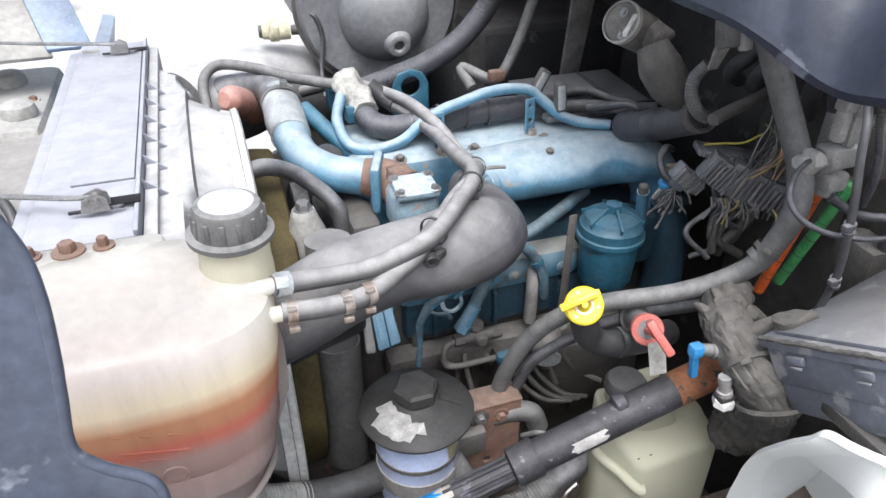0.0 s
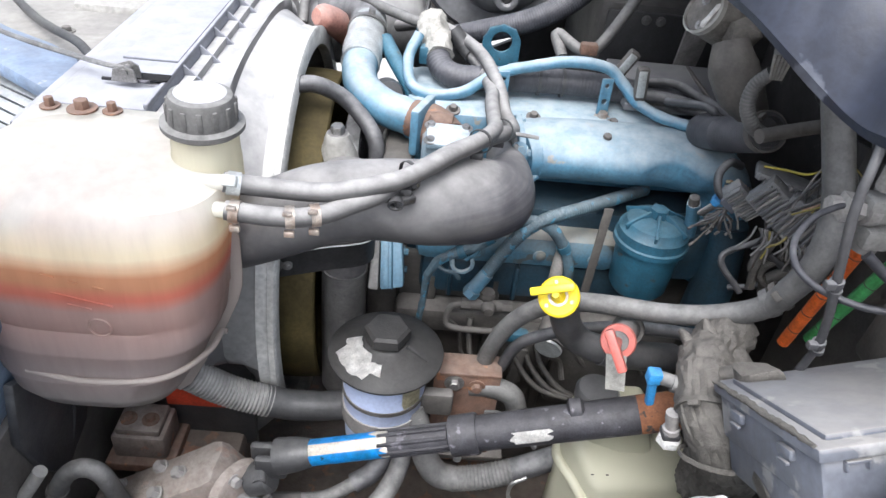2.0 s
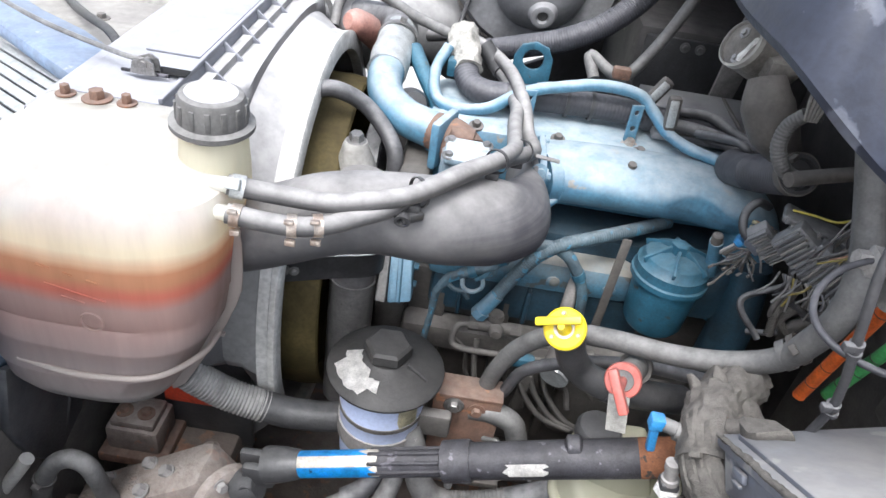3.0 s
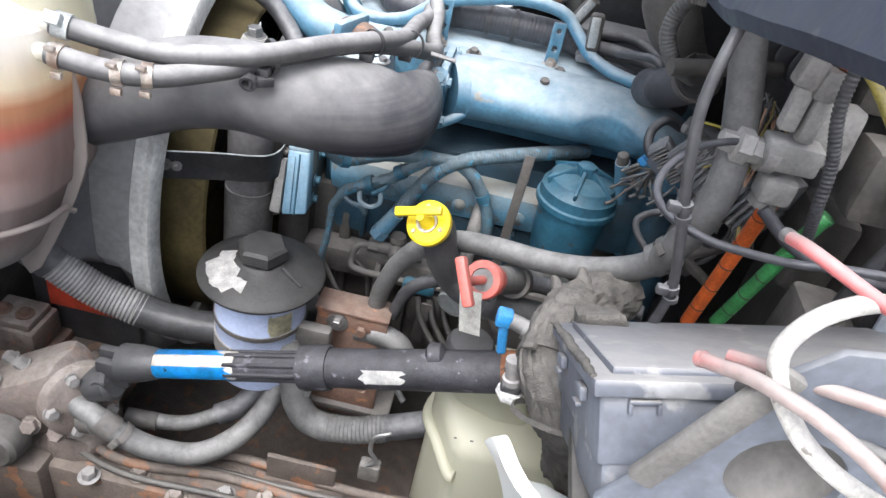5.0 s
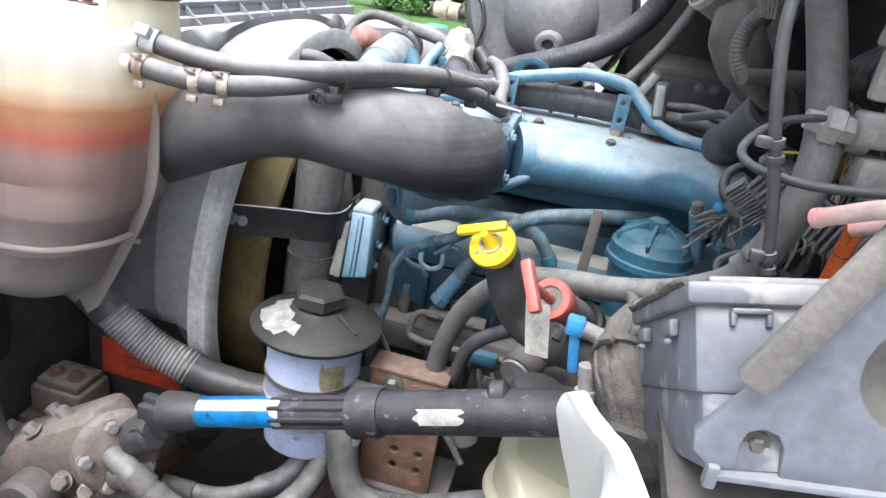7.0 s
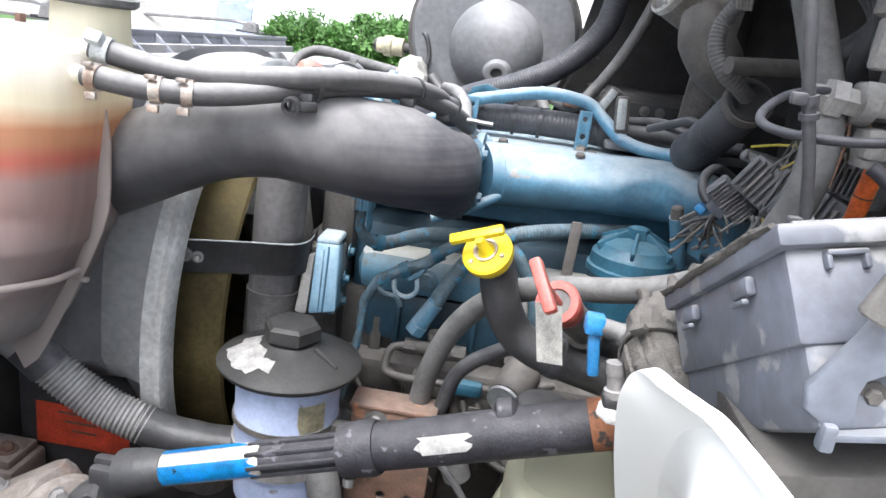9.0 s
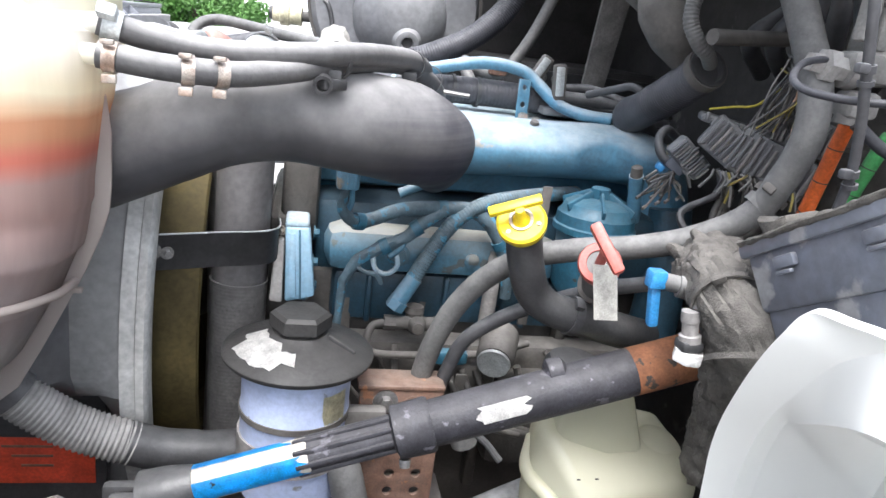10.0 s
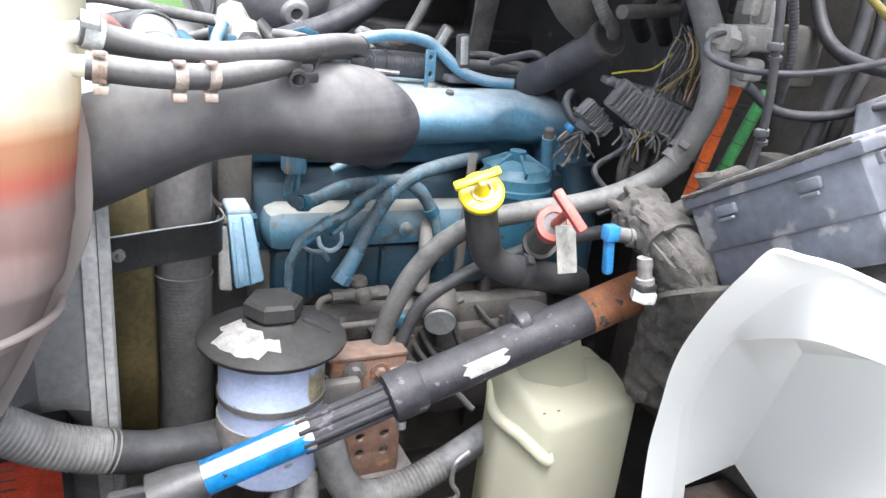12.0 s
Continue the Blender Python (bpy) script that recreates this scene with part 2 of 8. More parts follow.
BLACK_STEEL = mat("black_painted_steel", (0.026, 0.026, 0.032), (0.055, 0.054, 0.062), 0.48, dust=0.36, dust_col=(0.14, 0.137, 0.14), size=24, fleck=(0.17, 0.165, 0.19), fleck_at=0.64, dirt=0.5, bump=0.35)
BLACK_STEEL.node_tree.nodes["Principled BSDF"].inputs["Specular IOR Level"].default_value = 0.25
GRIME = mat("oily_grime", (0.038, 0.036, 0.035), (0.080, 0.073, 0.066), 0.5, dust=0.5, dust_col=(0.19, 0.18, 0.165), size=14, bump=0.4)
GRIME_GREY = mat("dusty_cast_iron", (0.065, 0.061, 0.058), (0.11, 0.10, 0.09), 0.7, dust=0.55, dust_col=(0.28, 0.265, 0.25), size=14, bump=0.4)
RUST = mat("rusty_steel", (0.20, 0.105, 0.070), (0.13, 0.08, 0.06), 0.8, dust=0.4, dust_col=(0.34, 0.28, 0.24), size=26, bump=0.4, fleck=(0.30, 0.13, 0.06), fleck_at=0.64)
RAIL = mat("rusty_black_rail", (0.080, 0.065, 0.056), (0.135, 0.105, 0.088), 0.75, dust=0.5, dust_col=(0.24, 0.205, 0.18), size=14, bump=0.7, fleck=(0.24, 0.11, 0.055), fleck_at=0.58)
RUST_ORANGE = mat("orange_rust", (0.36, 0.15, 0.065), (0.20, 0.085, 0.045), 0.85, size=26, bump=0.4, fleck=(0.06, 0.05, 0.045), fleck_at=0.57)
RUST_CAST = mat("rusty_casting", (0.20, 0.155, 0.13), (0.12, 0.095, 0.082), 0.85, dust=0.7, dust_col=(0.42, 0.38, 0.35), size=18, bump=0.9, fleck=(0.22, 0.115, 0.08), fleck_at=0.63)
PUMP = mat("dusty_grey_casting", (0.28, 0.265, 0.255), (0.17, 0.16, 0.155), 0.7, dust=0.6, dust_col=(0.42, 0.41, 0.40), size=18)
STEEL = mat("dull_steel", (0.42, 0.42, 0.42), (0.30, 0.29, 0.28), 0.42, 0.8, dust=0.3, size=30)
ZINC = mat("zinc_clip", (0.60, 0.57, 0.52), (0.46, 0.34, 0.27), 0.4, 0.7, dust=0.2, size=60)
SILVER = mat("silver_sleeve", (0.55, 0.58, 0.58), (0.40, 0.43, 0.44), 0.45, 0.35, dust=0.4, dust_col=(0.55, 0.55, 0.54), size=30)
SHROUD = mat("dusty_shroud", (0.19, 0.19, 0.19), (0.125, 0.125, 0.127), 0.6, dust=0.85, dust_col=(0.60, 0.595, 0.59), size=8, even=0.6)
SHROUD_EDGE = mat("bare_shroud_rim", (0.62, 0.62, 0.60), (0.45, 0.45, 0.43), 0.5, dust=0.3, dust_col=(0.6, 0.6, 0.58), size=10)
RAD = mat("dusty_radiator_tank", (0.17, 0.18, 0.21), (0.10, 0.11, 0.14), 0.5, dust=0.85, dust_col=(0.45, 0.455, 0.485), size=9, even=0.75, dirt=0.35)
OLIVE = mat("olive_fan", (0.108, 0.086, 0.036), (0.066, 0.052, 0.023), 0.7, dust=0.1, dust_col=(0.18, 0.15, 0.10), size=12)
OLIVE.node_tree.nodes["Principled BSDF"].inputs["Specular IOR Level"].default_value = 0.15
LID = mat("black_lid", (0.024, 0.024, 0.025), (0.042, 0.041, 0.04), 0.55, dust=0.35, dust_col=(0.10, 0.097, 0.093), size=20)
LID.node_tree.nodes["Principled BSDF"].inputs["Specular IOR Level"].default_value = 0.3
LAVENDER = mat("pale_reservoir", (0.42, 0.49, 0.68), (0.37, 0.43, 0.60), 0.4, dust=0.2, dust_col=(0.4, 0.4, 0.4), size=14, dirt=0.2, fleck=(0.20, 0.195, 0.19), fleck_at=0.66)
LABEL = mat("torn_label", (0.82, 0.81, 0.79), (0.70, 0.69, 0.66), 0.5, size=60)
LABEL_CREAM = mat("cream_label", (0.62, 0.58, 0.40), (0.45, 0.42, 0.30), 0.6, size=60)
YELLOW = mat("yellow_cap_plastic", (0.85, 0.66, 0.02), (0.78, 0.58, 0.02), 0.35, size=30, bump=0.08, dirt=0.15)
RED = mat("red_cap_plastic", (0.55, 0.10, 0.075), (0.42, 0.085, 0.065), 0.45, dust=0.35, dust_col=(0.55, 0.36, 0.33), size=30)
RED_CABLE = mat("red_cable", (0.62, 0.06, 0.06), (0.33, 0.26, 0.245), 0.45, dust=0.9, dust_col=(0.36, 0.33, 0.31), even=0.8, rise=0.25, size=9, spread=0.25)
RED_FADED = mat("dust_faded_red_cable", (0.30, 0.26, 0.25), (0.55, 0.14, 0.14), 0.6, dust=0.8, dust_col=(0.36, 0.335, 0.32), size=9, spread=0.2)
STRAP = mat("dark_steel_strap", (0.048, 0.048, 0.052), (0.075, 0.075, 0.078), 0.38, dust=0.5, dust_col=(0.26, 0.26, 0.26), size=12, fleck=(0.16, 0.15, 0.15), fleck_at=0.68)
WING = mat("scuffed_wing_paint", (0.050, 0.062, 0.098), (0.080, 0.095, 0.135), 0.35, dust=0.3, dust_col=(0.22, 0.24, 0.28), size=7, fleck=(0.24, 0.265, 0.31), fleck_at=0.62)
RED_LABEL = mat("red_warning_label", (0.66, 0.075, 0.035), (0.52, 0.06, 0.03), 0.5, size=20)
PLUG = mat("blue_plug", (0.035, 0.28, 0.62), (0.04, 0.22, 0.5), 0.35, dust=0.15, size=40)
TAPE = mat("blue_tape", (0.015, 0.40, 0.88), (0.02, 0.33, 0.80), 0.4, dust=0.12, size=40, fleck=(0.03, 0.03, 0.03), fleck_at=0.66)
PALE_PAINT = mat("pale_shaft", (0.60, 0.56, 0.48), (0.45, 0.42, 0.37), 0.55, dust=0.3, size=40)
ORANGE = mat("orange_conduit", (0.78, 0.15, 0.025), (0.65, 0.12, 0.02), 0.45, dust=0.3, dust_col=(0.4, 0.28, 0.22), size=24)
GREEN = mat("green_conduit", (0.06, 0.33, 0.10), (0.05, 0.26, 0.08), 0.45, dust=0.3, dust_col=(0.28, 0.33, 0.26), size=24)
YELLOW_WIRE = mat("yellow_wire", (0.60, 0.52, 0.05), (0.5, 0.42, 0.06), 0.5, dust=0.2)
WHITE_CABLE = mat("white_cable", (0.60, 0.585, 0.55), (0.55, 0.52, 0.47), 0.5, dust=0.3, size=24, fleck=(0.22, 0.2, 0.18), fleck_at=0.63)
WHITE = mat("white_gelcoat", (0.80, 0.815, 0.79), (0.785, 0.80, 0.775), 0.5, size=3, bump=0.0, dirt=0.0)
BOX = mat("dusty_grey_box", (0.145, 0.165, 0.21), (0.060, 0.070, 0.098), 0.5, dust=0.9, dust_col=(0.45, 0.43, 0.40), even=0.75, rise=0.55, size=8, fleck=(0.27, 0.275, 0.285), fleck_at=0.59)
BRACKET = mat("dusty_grey_bracket", (0.165, 0.185, 0.225), (0.125, 0.14, 0.175), 0.5, dust=0.6, dust_col=(0.38, 0.38, 0.375), size=7)
NAVY = mat("dark_blue_paint", (0.018, 0.023, 0.040), (0.030, 0.036, 0.056), 0.5, dust=0.12, dust_col=(0.10, 0.11, 0.14), size=8, fleck=(0.10, 0.11, 0.14), fleck_at=0.62)
LOOM = mat("dusty_cloth_loom", (0.076, 0.071, 0.064), (0.116, 0.108, 0.098), 0.9, dust=0.5, dust_col=(0.235, 0.22, 0.20), size=40, bump=0.9)
BAR = mat("brown_dust_bar", (0.17, 0.163, 0.153), (0.115, 0.108, 0.10), 0.75, dust=0.55, dust_col=(0.36, 0.345, 0.32), size=20, bump=0.4)
BOTTLE = milky("milky_bottle", (0.68, 0.67, 0.53), 0.05)
COOLANT = mat("red_coolant", (0.42, 0.16, 0.13), (0.36, 0.13, 0.11), 0.25, size=6, bump=0.0)
FIREWALL = mat("black_firewall", (0.038, 0.037, 0.039), (0.068, 0.065, 0.064), 0.65, dust=0.5, dust_col=(0.22, 0.21, 0.20), size=8, dirt=0.5, fleck=(0.13, 0.125, 0.12), fleck_at=0.66)
CONCRETE = mat("pale_gravel", (0.50, 0.49, 0.475), (0.44, 0.43, 0.415), 0.9, size=3.0, bump=0.5, dirt=0.12)
GRASS = mat("grass", (0.07, 0.17, 0.03), (0.11, 0.22, 0.05), 0.9, size=2.0)
PAPER = mat("dirty_paper", (0.50, 0.49, 0.45), (0.36, 0.35, 0.32), 0.8, size=50)
DUSTY_BLUE = mat("dusty_pale_blue", (0.25, 0.36, 0.43), (0.18, 0.29, 0.37), 0.5, dust=0.8, dust_col=(0.58, 0.61, 0.62), size=26, fleck=(0.36, 0.22, 0.14), fleck_at=0.63)
CAPTOP = mat("dust_bleached_cap", (0.045, 0.046, 0.05), (0.07, 0.07, 0.075), 0.5, dust=0.95, dust_col=(0.50, 0.50, 0.50), size=16, even=0.9)
SALMON = mat("faded_red_rubber", (0.42, 0.19, 0.15), (0.33, 0.17, 0.14), 0.6, dust=0.5, dust_col=(0.55, 0.46, 0.42), size=16)
LEAF = mat("leaf", (0.075, 0.185, 0.035), (0.12, 0.25, 0.065), 0.6, size=1.2, bump=0.0)
BARK = mat("bark", (0.10, 0.08, 0.06), (0.07, 0.055, 0.045), 0.9, size=10)
OFFWHITE = mat("dusty_white_plastic", (0.42, 0.41, 0.385), (0.33, 0.325, 0.30), 0.6, dust=0.4, dust_col=(0.45, 0.44, 0.42), size=8)
HOOD_BLUE = mat("weathered_hood_blue", (0.15, 0.215, 0.33), (0.20, 0.265, 0.37), 0.45, dust=0.35, dust_col=(0.38, 0.41, 0.46), size=9, fleck=(0.42, 0.44, 0.47), fleck_at=0.64)
PANEL_BEIGE = mat("dusty_beige_panel", (0.27, 0.26, 0.245), (0.36, 0.35, 0.325), 0.65, dust=0.4, dust_col=(0.38, 0.365, 0.34), size=5, spread=0.4)
CHALK_BLUE = mat("faded_blue_paint", (0.32, 0.42, 0.56), (0.24, 0.33, 0.47), 0.45, dust=0.3, dust_col=(0.6, 0.6, 0.6), size=8)
MINT = mat("mint_green_paint", (0.12, 0.62, 0.36), (0.10, 0.52, 0.30), 0.4, size=2)
COPPER = mat("copper_wire", (0.55, 0.30, 0.18), (0.62, 0.42, 0.32), 0.45, size=50)

# ---- helpers for shapes ----
HAZE = mat("bright_haze", (0.8, 0.8, 0.8), (0.76, 0.77, 0.78), 1.0, size=0.02, bump=0.0)
HAZE.node_tree.nodes["Principled BSDF"].inputs["Emission Color"].default_value = (0.95, 0.98, 1.0, 1)
HAZE.node_tree.nodes["Principled BSDF"].inputs["Emission Strength"].default_value = 0.35

ORG = {}


def finish(name, bm, material, angle=38):
    bmesh.ops.recalc_face_normals(bm, faces=bm.faces)
    me = bpy.data.meshes.new(name)
    bm.to_mesh(me)
    bm.free()
    me.materials.append(material)
    me.shade_smooth()
    me.set_sharp_from_angle(angle=radians(angle))
    return me


def thing(name, label, category, at, group="", kind=""):
    ob = new(name)
    ob.empty_display_size = 0.02
    ob.location = at
    ORG[ob] = Vector(at)
    return tagged(ob, label, category, group, kind)


def part(name, bm, material, parent, label=""):
    o = ORG[parent]
    bmesh.ops.translate(bm, verts=bm.verts, vec=-o)
    ob = new(name, finish(name, bm, material))
    ob.parent = parent
    ORG[ob] = o
    return tagged(ob, label)


def solid(name, bm, material, label, category, group="", kind=""):
    lo = [min(v.co[i] for v in bm.verts) for i in range(3)]
    hi = [max(v.co[i] for v in bm.verts) for i in range(3)]
    o = Vector(((lo[0] + hi[0]) / 2, (lo[1] + hi[1]) / 2, lo[2]))
    bmesh.ops.translate(bm, verts=bm.verts, vec=-o)
    ob = new(name, finish(name, bm, material))
    ob.location = o
    ORG[ob] = o
    return tagged(ob, label, category, group, kind)


def V(*a):
    return Vector(a)


def frame_of(axis, hint=(0, 0, 1)):
    z = Vector(axis).normalized()
    h = Vector(hint)
    if abs(z.dot(h.normalized())) > 0.95:
        h = Vector((0, 1, 0)) if abs(z.y) < 0.9 else Vector((1, 0, 0))
    x = h.cross(z).normalized()
    return x, z.cross(x), z


def spline(pts, per=8):
    p = [Vector(q[:3]) for q in pts]
    if len(p) < 3:
        return [p[0].lerp(p[-1], i / per) for i in range(per + 1)]
    p = [2 * p[0] - p[1]] + p + [2 * p[-1] - p[-2]]
    out = []
    for i in range(1, len(p) - 2):
        a, b, c, d = p[i - 1:i + 3]
        for k in range(per):
            t = k / per
            out.append(0.5 * (2 * b + (c - a) * t + (2 * a - 5 * b + 4 * c - d) * t * t + (3 * b - a - 3 * c + d) * t ** 3))
    return out + [p[-2]]


def tube(pts, r, seg=14, per=8, rib=None, flat=None, bm=None, wobble=0.0, hint=(0, 0, 1)):
    """A hose along a smooth line. r: one radius or one a point; rib: (pitch, depth); flat: (width, height) factors."""
    bm = bm or bmesh.new()
    line = spline(pts, per)
    if rib:
        total = sum((line[i + 1] - line[i]).length for i in range(len(line) - 1))
        n = max(4, int(total / rib[0] * 4))
        cum = [0.0]
        for i in range(len(line) - 1):
            cum.append(cum[-1] + (line[i + 1] - line[i]).length)
        fine, j = [], 0
        for k in range(n + 1):
            s = total * k / n
            while j < len(line) - 2 and cum[j + 1] < s:
                j += 1
            fine.append(line[j].lerp(line[j + 1], (s - cum[j]) / max(1e-9, cum[j + 1] - cum[j])))
        line = fine
    m = len(line)
    rs = [r] * m if isinstance(r, (int, float)) else [r[min(len(r) - 2, int(i / (m - 1) * (len(r) - 1)))] * (1 - (i / (m - 1) * (len(r) - 1) - min(len(r) - 2, int(i / (m - 1) * (len(r) - 1))))) + r[min(len(r) - 1, min(len(r) - 2, int(i / (m - 1) * (len(r) - 1))) + 1)] * (i / (m - 1) * (len(r) - 1) - min(len(r) - 2, int(i / (m - 1) * (len(r) - 1)))) for i in range(m)]
    if rib:
        rs = [q * (1 + rib[1] * (1 if i % 4 in (1, 2) else -1)) for i, q in enumerate(rs)]
    x, y, z = frame_of(line[1] - line[0], hint)
    rings = []
    for i, c in enumerate(line):
        d = (line[min(i + 1, m - 1)] - line[max(i - 1, 0)]).normalized()
        x = (x - d * x.dot(d)).normalized()
        y = d.cross(x)
        fx, fy = flat or (1, 1)
        ring = []
        for k in range(seg):
            a = 2 * math.pi * k / seg
            q = rs[i] * (1 + (noise.noise(c * 60 + Vector((k * 0.7, 0, 0))) * wobble if wobble else 0))
            ring.append(bm.verts.new(c + x * math.cos(a) * q * fx + y * math.sin(a) * q * fy))
        rings.append(ring)
    for a, b in zip(rings, rings[1:]):
        for k in range(seg):
            bm.faces.new((a[k], a[(k + 1) % seg], b[(k + 1) % seg], b[k]))
    bm.faces.new(rings[0][::-1])
    bm.faces.new(rings[-1])
    return bm


def lathe(profile, at, axis=(0, 0, 1), seg=40, bm=None, hint=(0, 0, 1)):
    """Turned shape: profile rows (height along the axis, radius)."""
    bm = bm or bmesh.new()
    x, y, z = frame_of(axis, hint)
    at = Vector(at)
    rings = []
    closed = profile[0] == profile[-1]
    for h, r in (profile[:-1] if closed else profile):
        if r < 1e-6:
            rings.append([bm.verts.new(at + z * h)])
        else:
            rings.append([bm.verts.new(at + z * h + (x * math.cos(2 * math.pi * k / seg) + y * math.sin(2 * math.pi * k / seg)) * r) for k in range(seg)])
    for a, b in zip(rings, rings[1:] + rings[:1] if closed else rings[1:]):
        for k in range(seg):
            k2 = (k + 1) % seg
            if len(a) == 1 and len(b) == 1:
                continue
            if len(a) == 1:
                bm.faces.new((a[0], b[k], b[k2]))
            elif len(b) == 1:
                bm.faces.new((a[k], a[k2], b[0]))
            else:
                bm.faces.new((a[k], a[k2], b[k2], b[k]))
    for e in () if closed else (rings[0], rings[-1]):
        if len(e) > 1:
            bm.faces.new(e)
    return bm


def block(c, s, bev=0.003, turn=None, bm=None, taper=1.0):
    """A box with rounded edges; turn: a 3x3 matrix."""
    tmp = bmesh.new()
    bmesh.ops.create_cube(tmp, size=1.0)
    for v in tmp.verts:
        k = taper if v.co.z > 0 else 1.0
        v.co = Vector((v.co.x * s[0] * k, v.co.y * s[1] * k, v.co.z * s[2]))
    if bev:
        bmesh.ops.bevel(tmp, geom=list(tmp.edges), offset=min(bev, min(s) * 0.45), segments=2, affect="EDGES", profile=0.5)
    mm = (turn.to_4x4() if turn else Matrix.Identity(4))
    bmesh.ops.transform(tmp, matrix=Matrix.Translation(c) @ mm, verts=tmp.verts)
    return merge(bm, tmp)


def merge(bm, tmp):
    if bm is None:
        return tmp
    me = bpy.data.meshes.new("tmp")
    tmp.to_mesh(me)
    tmp.free()
    bm.from_mesh(me)
    bpy.data.meshes.remove(me)
    return bm


def hexa(p, bev=0.003, bm=None):
    """A six-sided body from four lower and four upper corners, edges rounded."""
    tmp = bmesh.new()
    v = [tmp.verts.new(q) for q in p]
    for f in ((0, 1, 2, 3), (4, 5, 6, 7), (0, 1, 5, 4), (1, 2, 6, 5), (2, 3, 7, 6), (3, 0, 4, 7)):
        tmp.faces.new([v[k] for k in f])
    bmesh.ops.recalc_face_normals(tmp, faces=tmp.faces)
    if bev:
        bmesh.ops.bevel(tmp, geom=list(tmp.edges), offset=bev, segments=2, affect="EDGES", profile=0.5)
    return merge(bm, tmp)


def prism(foot, low, tops, bev=0.01, seg=3):
    """An upright body on a many-sided foot; tops: its upper corners' heights."""
    bm = bmesh.new()
    a = [bm.verts.new((x, y, low)) for x, y in foot]
    b = [bm.verts.new((x, y, z)) for (x, y), z in zip(foot, tops)]
    bm.faces.new(a)
    mid = bm.verts.new((sum(x for x, y in foot) / len(foot), sum(y for x, y in foot) / len(foot), sum(tops) / len(tops)))
    for k in range(len(foot)):
        j = (k + 1) % len(foot)
        bm.faces.new((a[k], a[j], b[j], b[k]))
        bm.faces.new((b[k], b[j], mid))
    bmesh.ops.recalc_face_normals(bm, faces=bm.faces)
    rim = [e for e in bm.edges if len(e.link_faces) == 2 and e.calc_face_angle(0) > 0.5]
    bmesh.ops.bevel(bm, geom=rim, offset=bev, segments=seg, affect="EDGES", profile=0.5)
    return bm


def turn_to(axis, hint=(0, 0, 1)):
    x, y, z = frame_of(axis, hint)
    return Matrix((x, y, z)).transposed()


def slab(outline, at, u, v, thick, bev=0.0015, holes=()):
    """A plate: outline in its own plane (u, v), thickness along u x v, with real holes (u, v, radius)."""
    u, v = Vector(u).normalized(), Vector(v).normalized()
    w = u.cross(v)
    bm = bmesh.new()
    loops = [list(outline)] + [[(hu + hr * math.cos(2 * math.pi * k / 24), hv + hr * math.sin(2 * math.pi * k / 24)) for k in range(24)] for hu, hv, hr in holes]
    edges = []
    for lp in loops:
        vs = [bm.verts.new(Vector(at) + u * a + v * b) for a, b in lp]
        edges += [bm.edges.new((vs[i], vs[(i + 1) % len(vs)])) for i in range(len(vs))]
    if holes:
        bmesh.ops.triangle_fill(bm, edges=edges, use_beauty=True)
    else:
        bm.faces.new(bm.verts)
    r = bmesh.ops.extrude_face_region(bm, geom=list(bm.faces))
    bmesh.ops.translate(bm, verts=[g for g in r["geom"] if isinstance(g, bmesh.types.BMVert)], vec=w * thick)
    if bev:
        rim = [e for e in bm.edges if len(e.link_faces) == 2 and e.calc_face_angle(0) > 1.0]
        bmesh.ops.bevel(bm, geom=rim, offset=bev, segments=2, affect="EDGES", profile=0.5)
    return bm


def hexbolt(at, axis, r=0.008, h=0.007, washer=1.7, bm=None):
    bm = lathe([(0, r * washer), (0.0018, r * washer), (0.0018, r * 0.98)], at, axis, 20, bm)
    x, y, z = frame_of(axis)
    lathe([(0.0018, r), (h * 0.85, r), (h, r * 0.85)], at, axis, 6, bm)
    return bm


def band(at, axis, r, w=0.012, t=0.0015, ear=None):
    """A hose clip: thin ring round a hose, with its screw housing."""
    bm = lathe([(-w / 2, r), (-w / 2, r + t), (w / 2, r + t), (w / 2, r), (-w / 2, r)], at, axis, 28)
    if ear is not None:
        e = Vector(ear).normalized()
        z = Vector(axis).normalized()
        side = e.cross(z)
        block(Vector(at) + e * (r + t + 0.004), (0.012, w, 0.008), 0.001, Matrix((side, z, e)).transposed(), bm)
    return bm


def crumple(bm, amount, scale=45.0):
    """Creased cloth: sharp folds pushed in along the skin."""
    bm.normal_update()
    for v, n in [(v, v.normal.copy()) for v in bm.verts]:
        c = v.co
        fold = 1 - 2 * abs(noise.noise(c * scale)) + 0.6 * (1 - 2 * abs(noise.noise(Vector((c.x * 70, c.y * 70, c.z * 120)))))
        v.co = c + n * amount * fold
    return bm


def scatter_verts(bm, amount, scale):
    for v in bm.verts:
        v.co += Vector(noise.noise_vector(v.co * scale)) * amount
    return bm

# ---- setting ----
gb = bmesh.new()
gs = [-3000, -60, -25, -12, -8, -5, -3, -1, 1, 3, 5, 8, 12, 25, 60, 3000]
grid = [[gb.verts.new((gx, gy, 0)) for gx in gs] for gy in gs]
for i in range(len(gs) - 1):
    for j in range(len(gs) - 1):
        gb.faces.new((grid[i][j], grid[i][j + 1], grid[i + 1][j + 1], grid[i + 1][j]))
solid("ground", gb, CONCRETE, "pale dry gravel yard in bright light", "ground", kind="structure")
solid("lawn", block((-10, 34, 0.02), (80, 40, 0.05), 0.0), GRASS, "mown green grass beyond the gravel yard", "grass", kind="structure")

solid("backdrop", block((-10, 140, 9), (260, 0.5, 18), 0.0), HAZE, "bright white hazy sky low over the horizon", "sky", kind="structure")

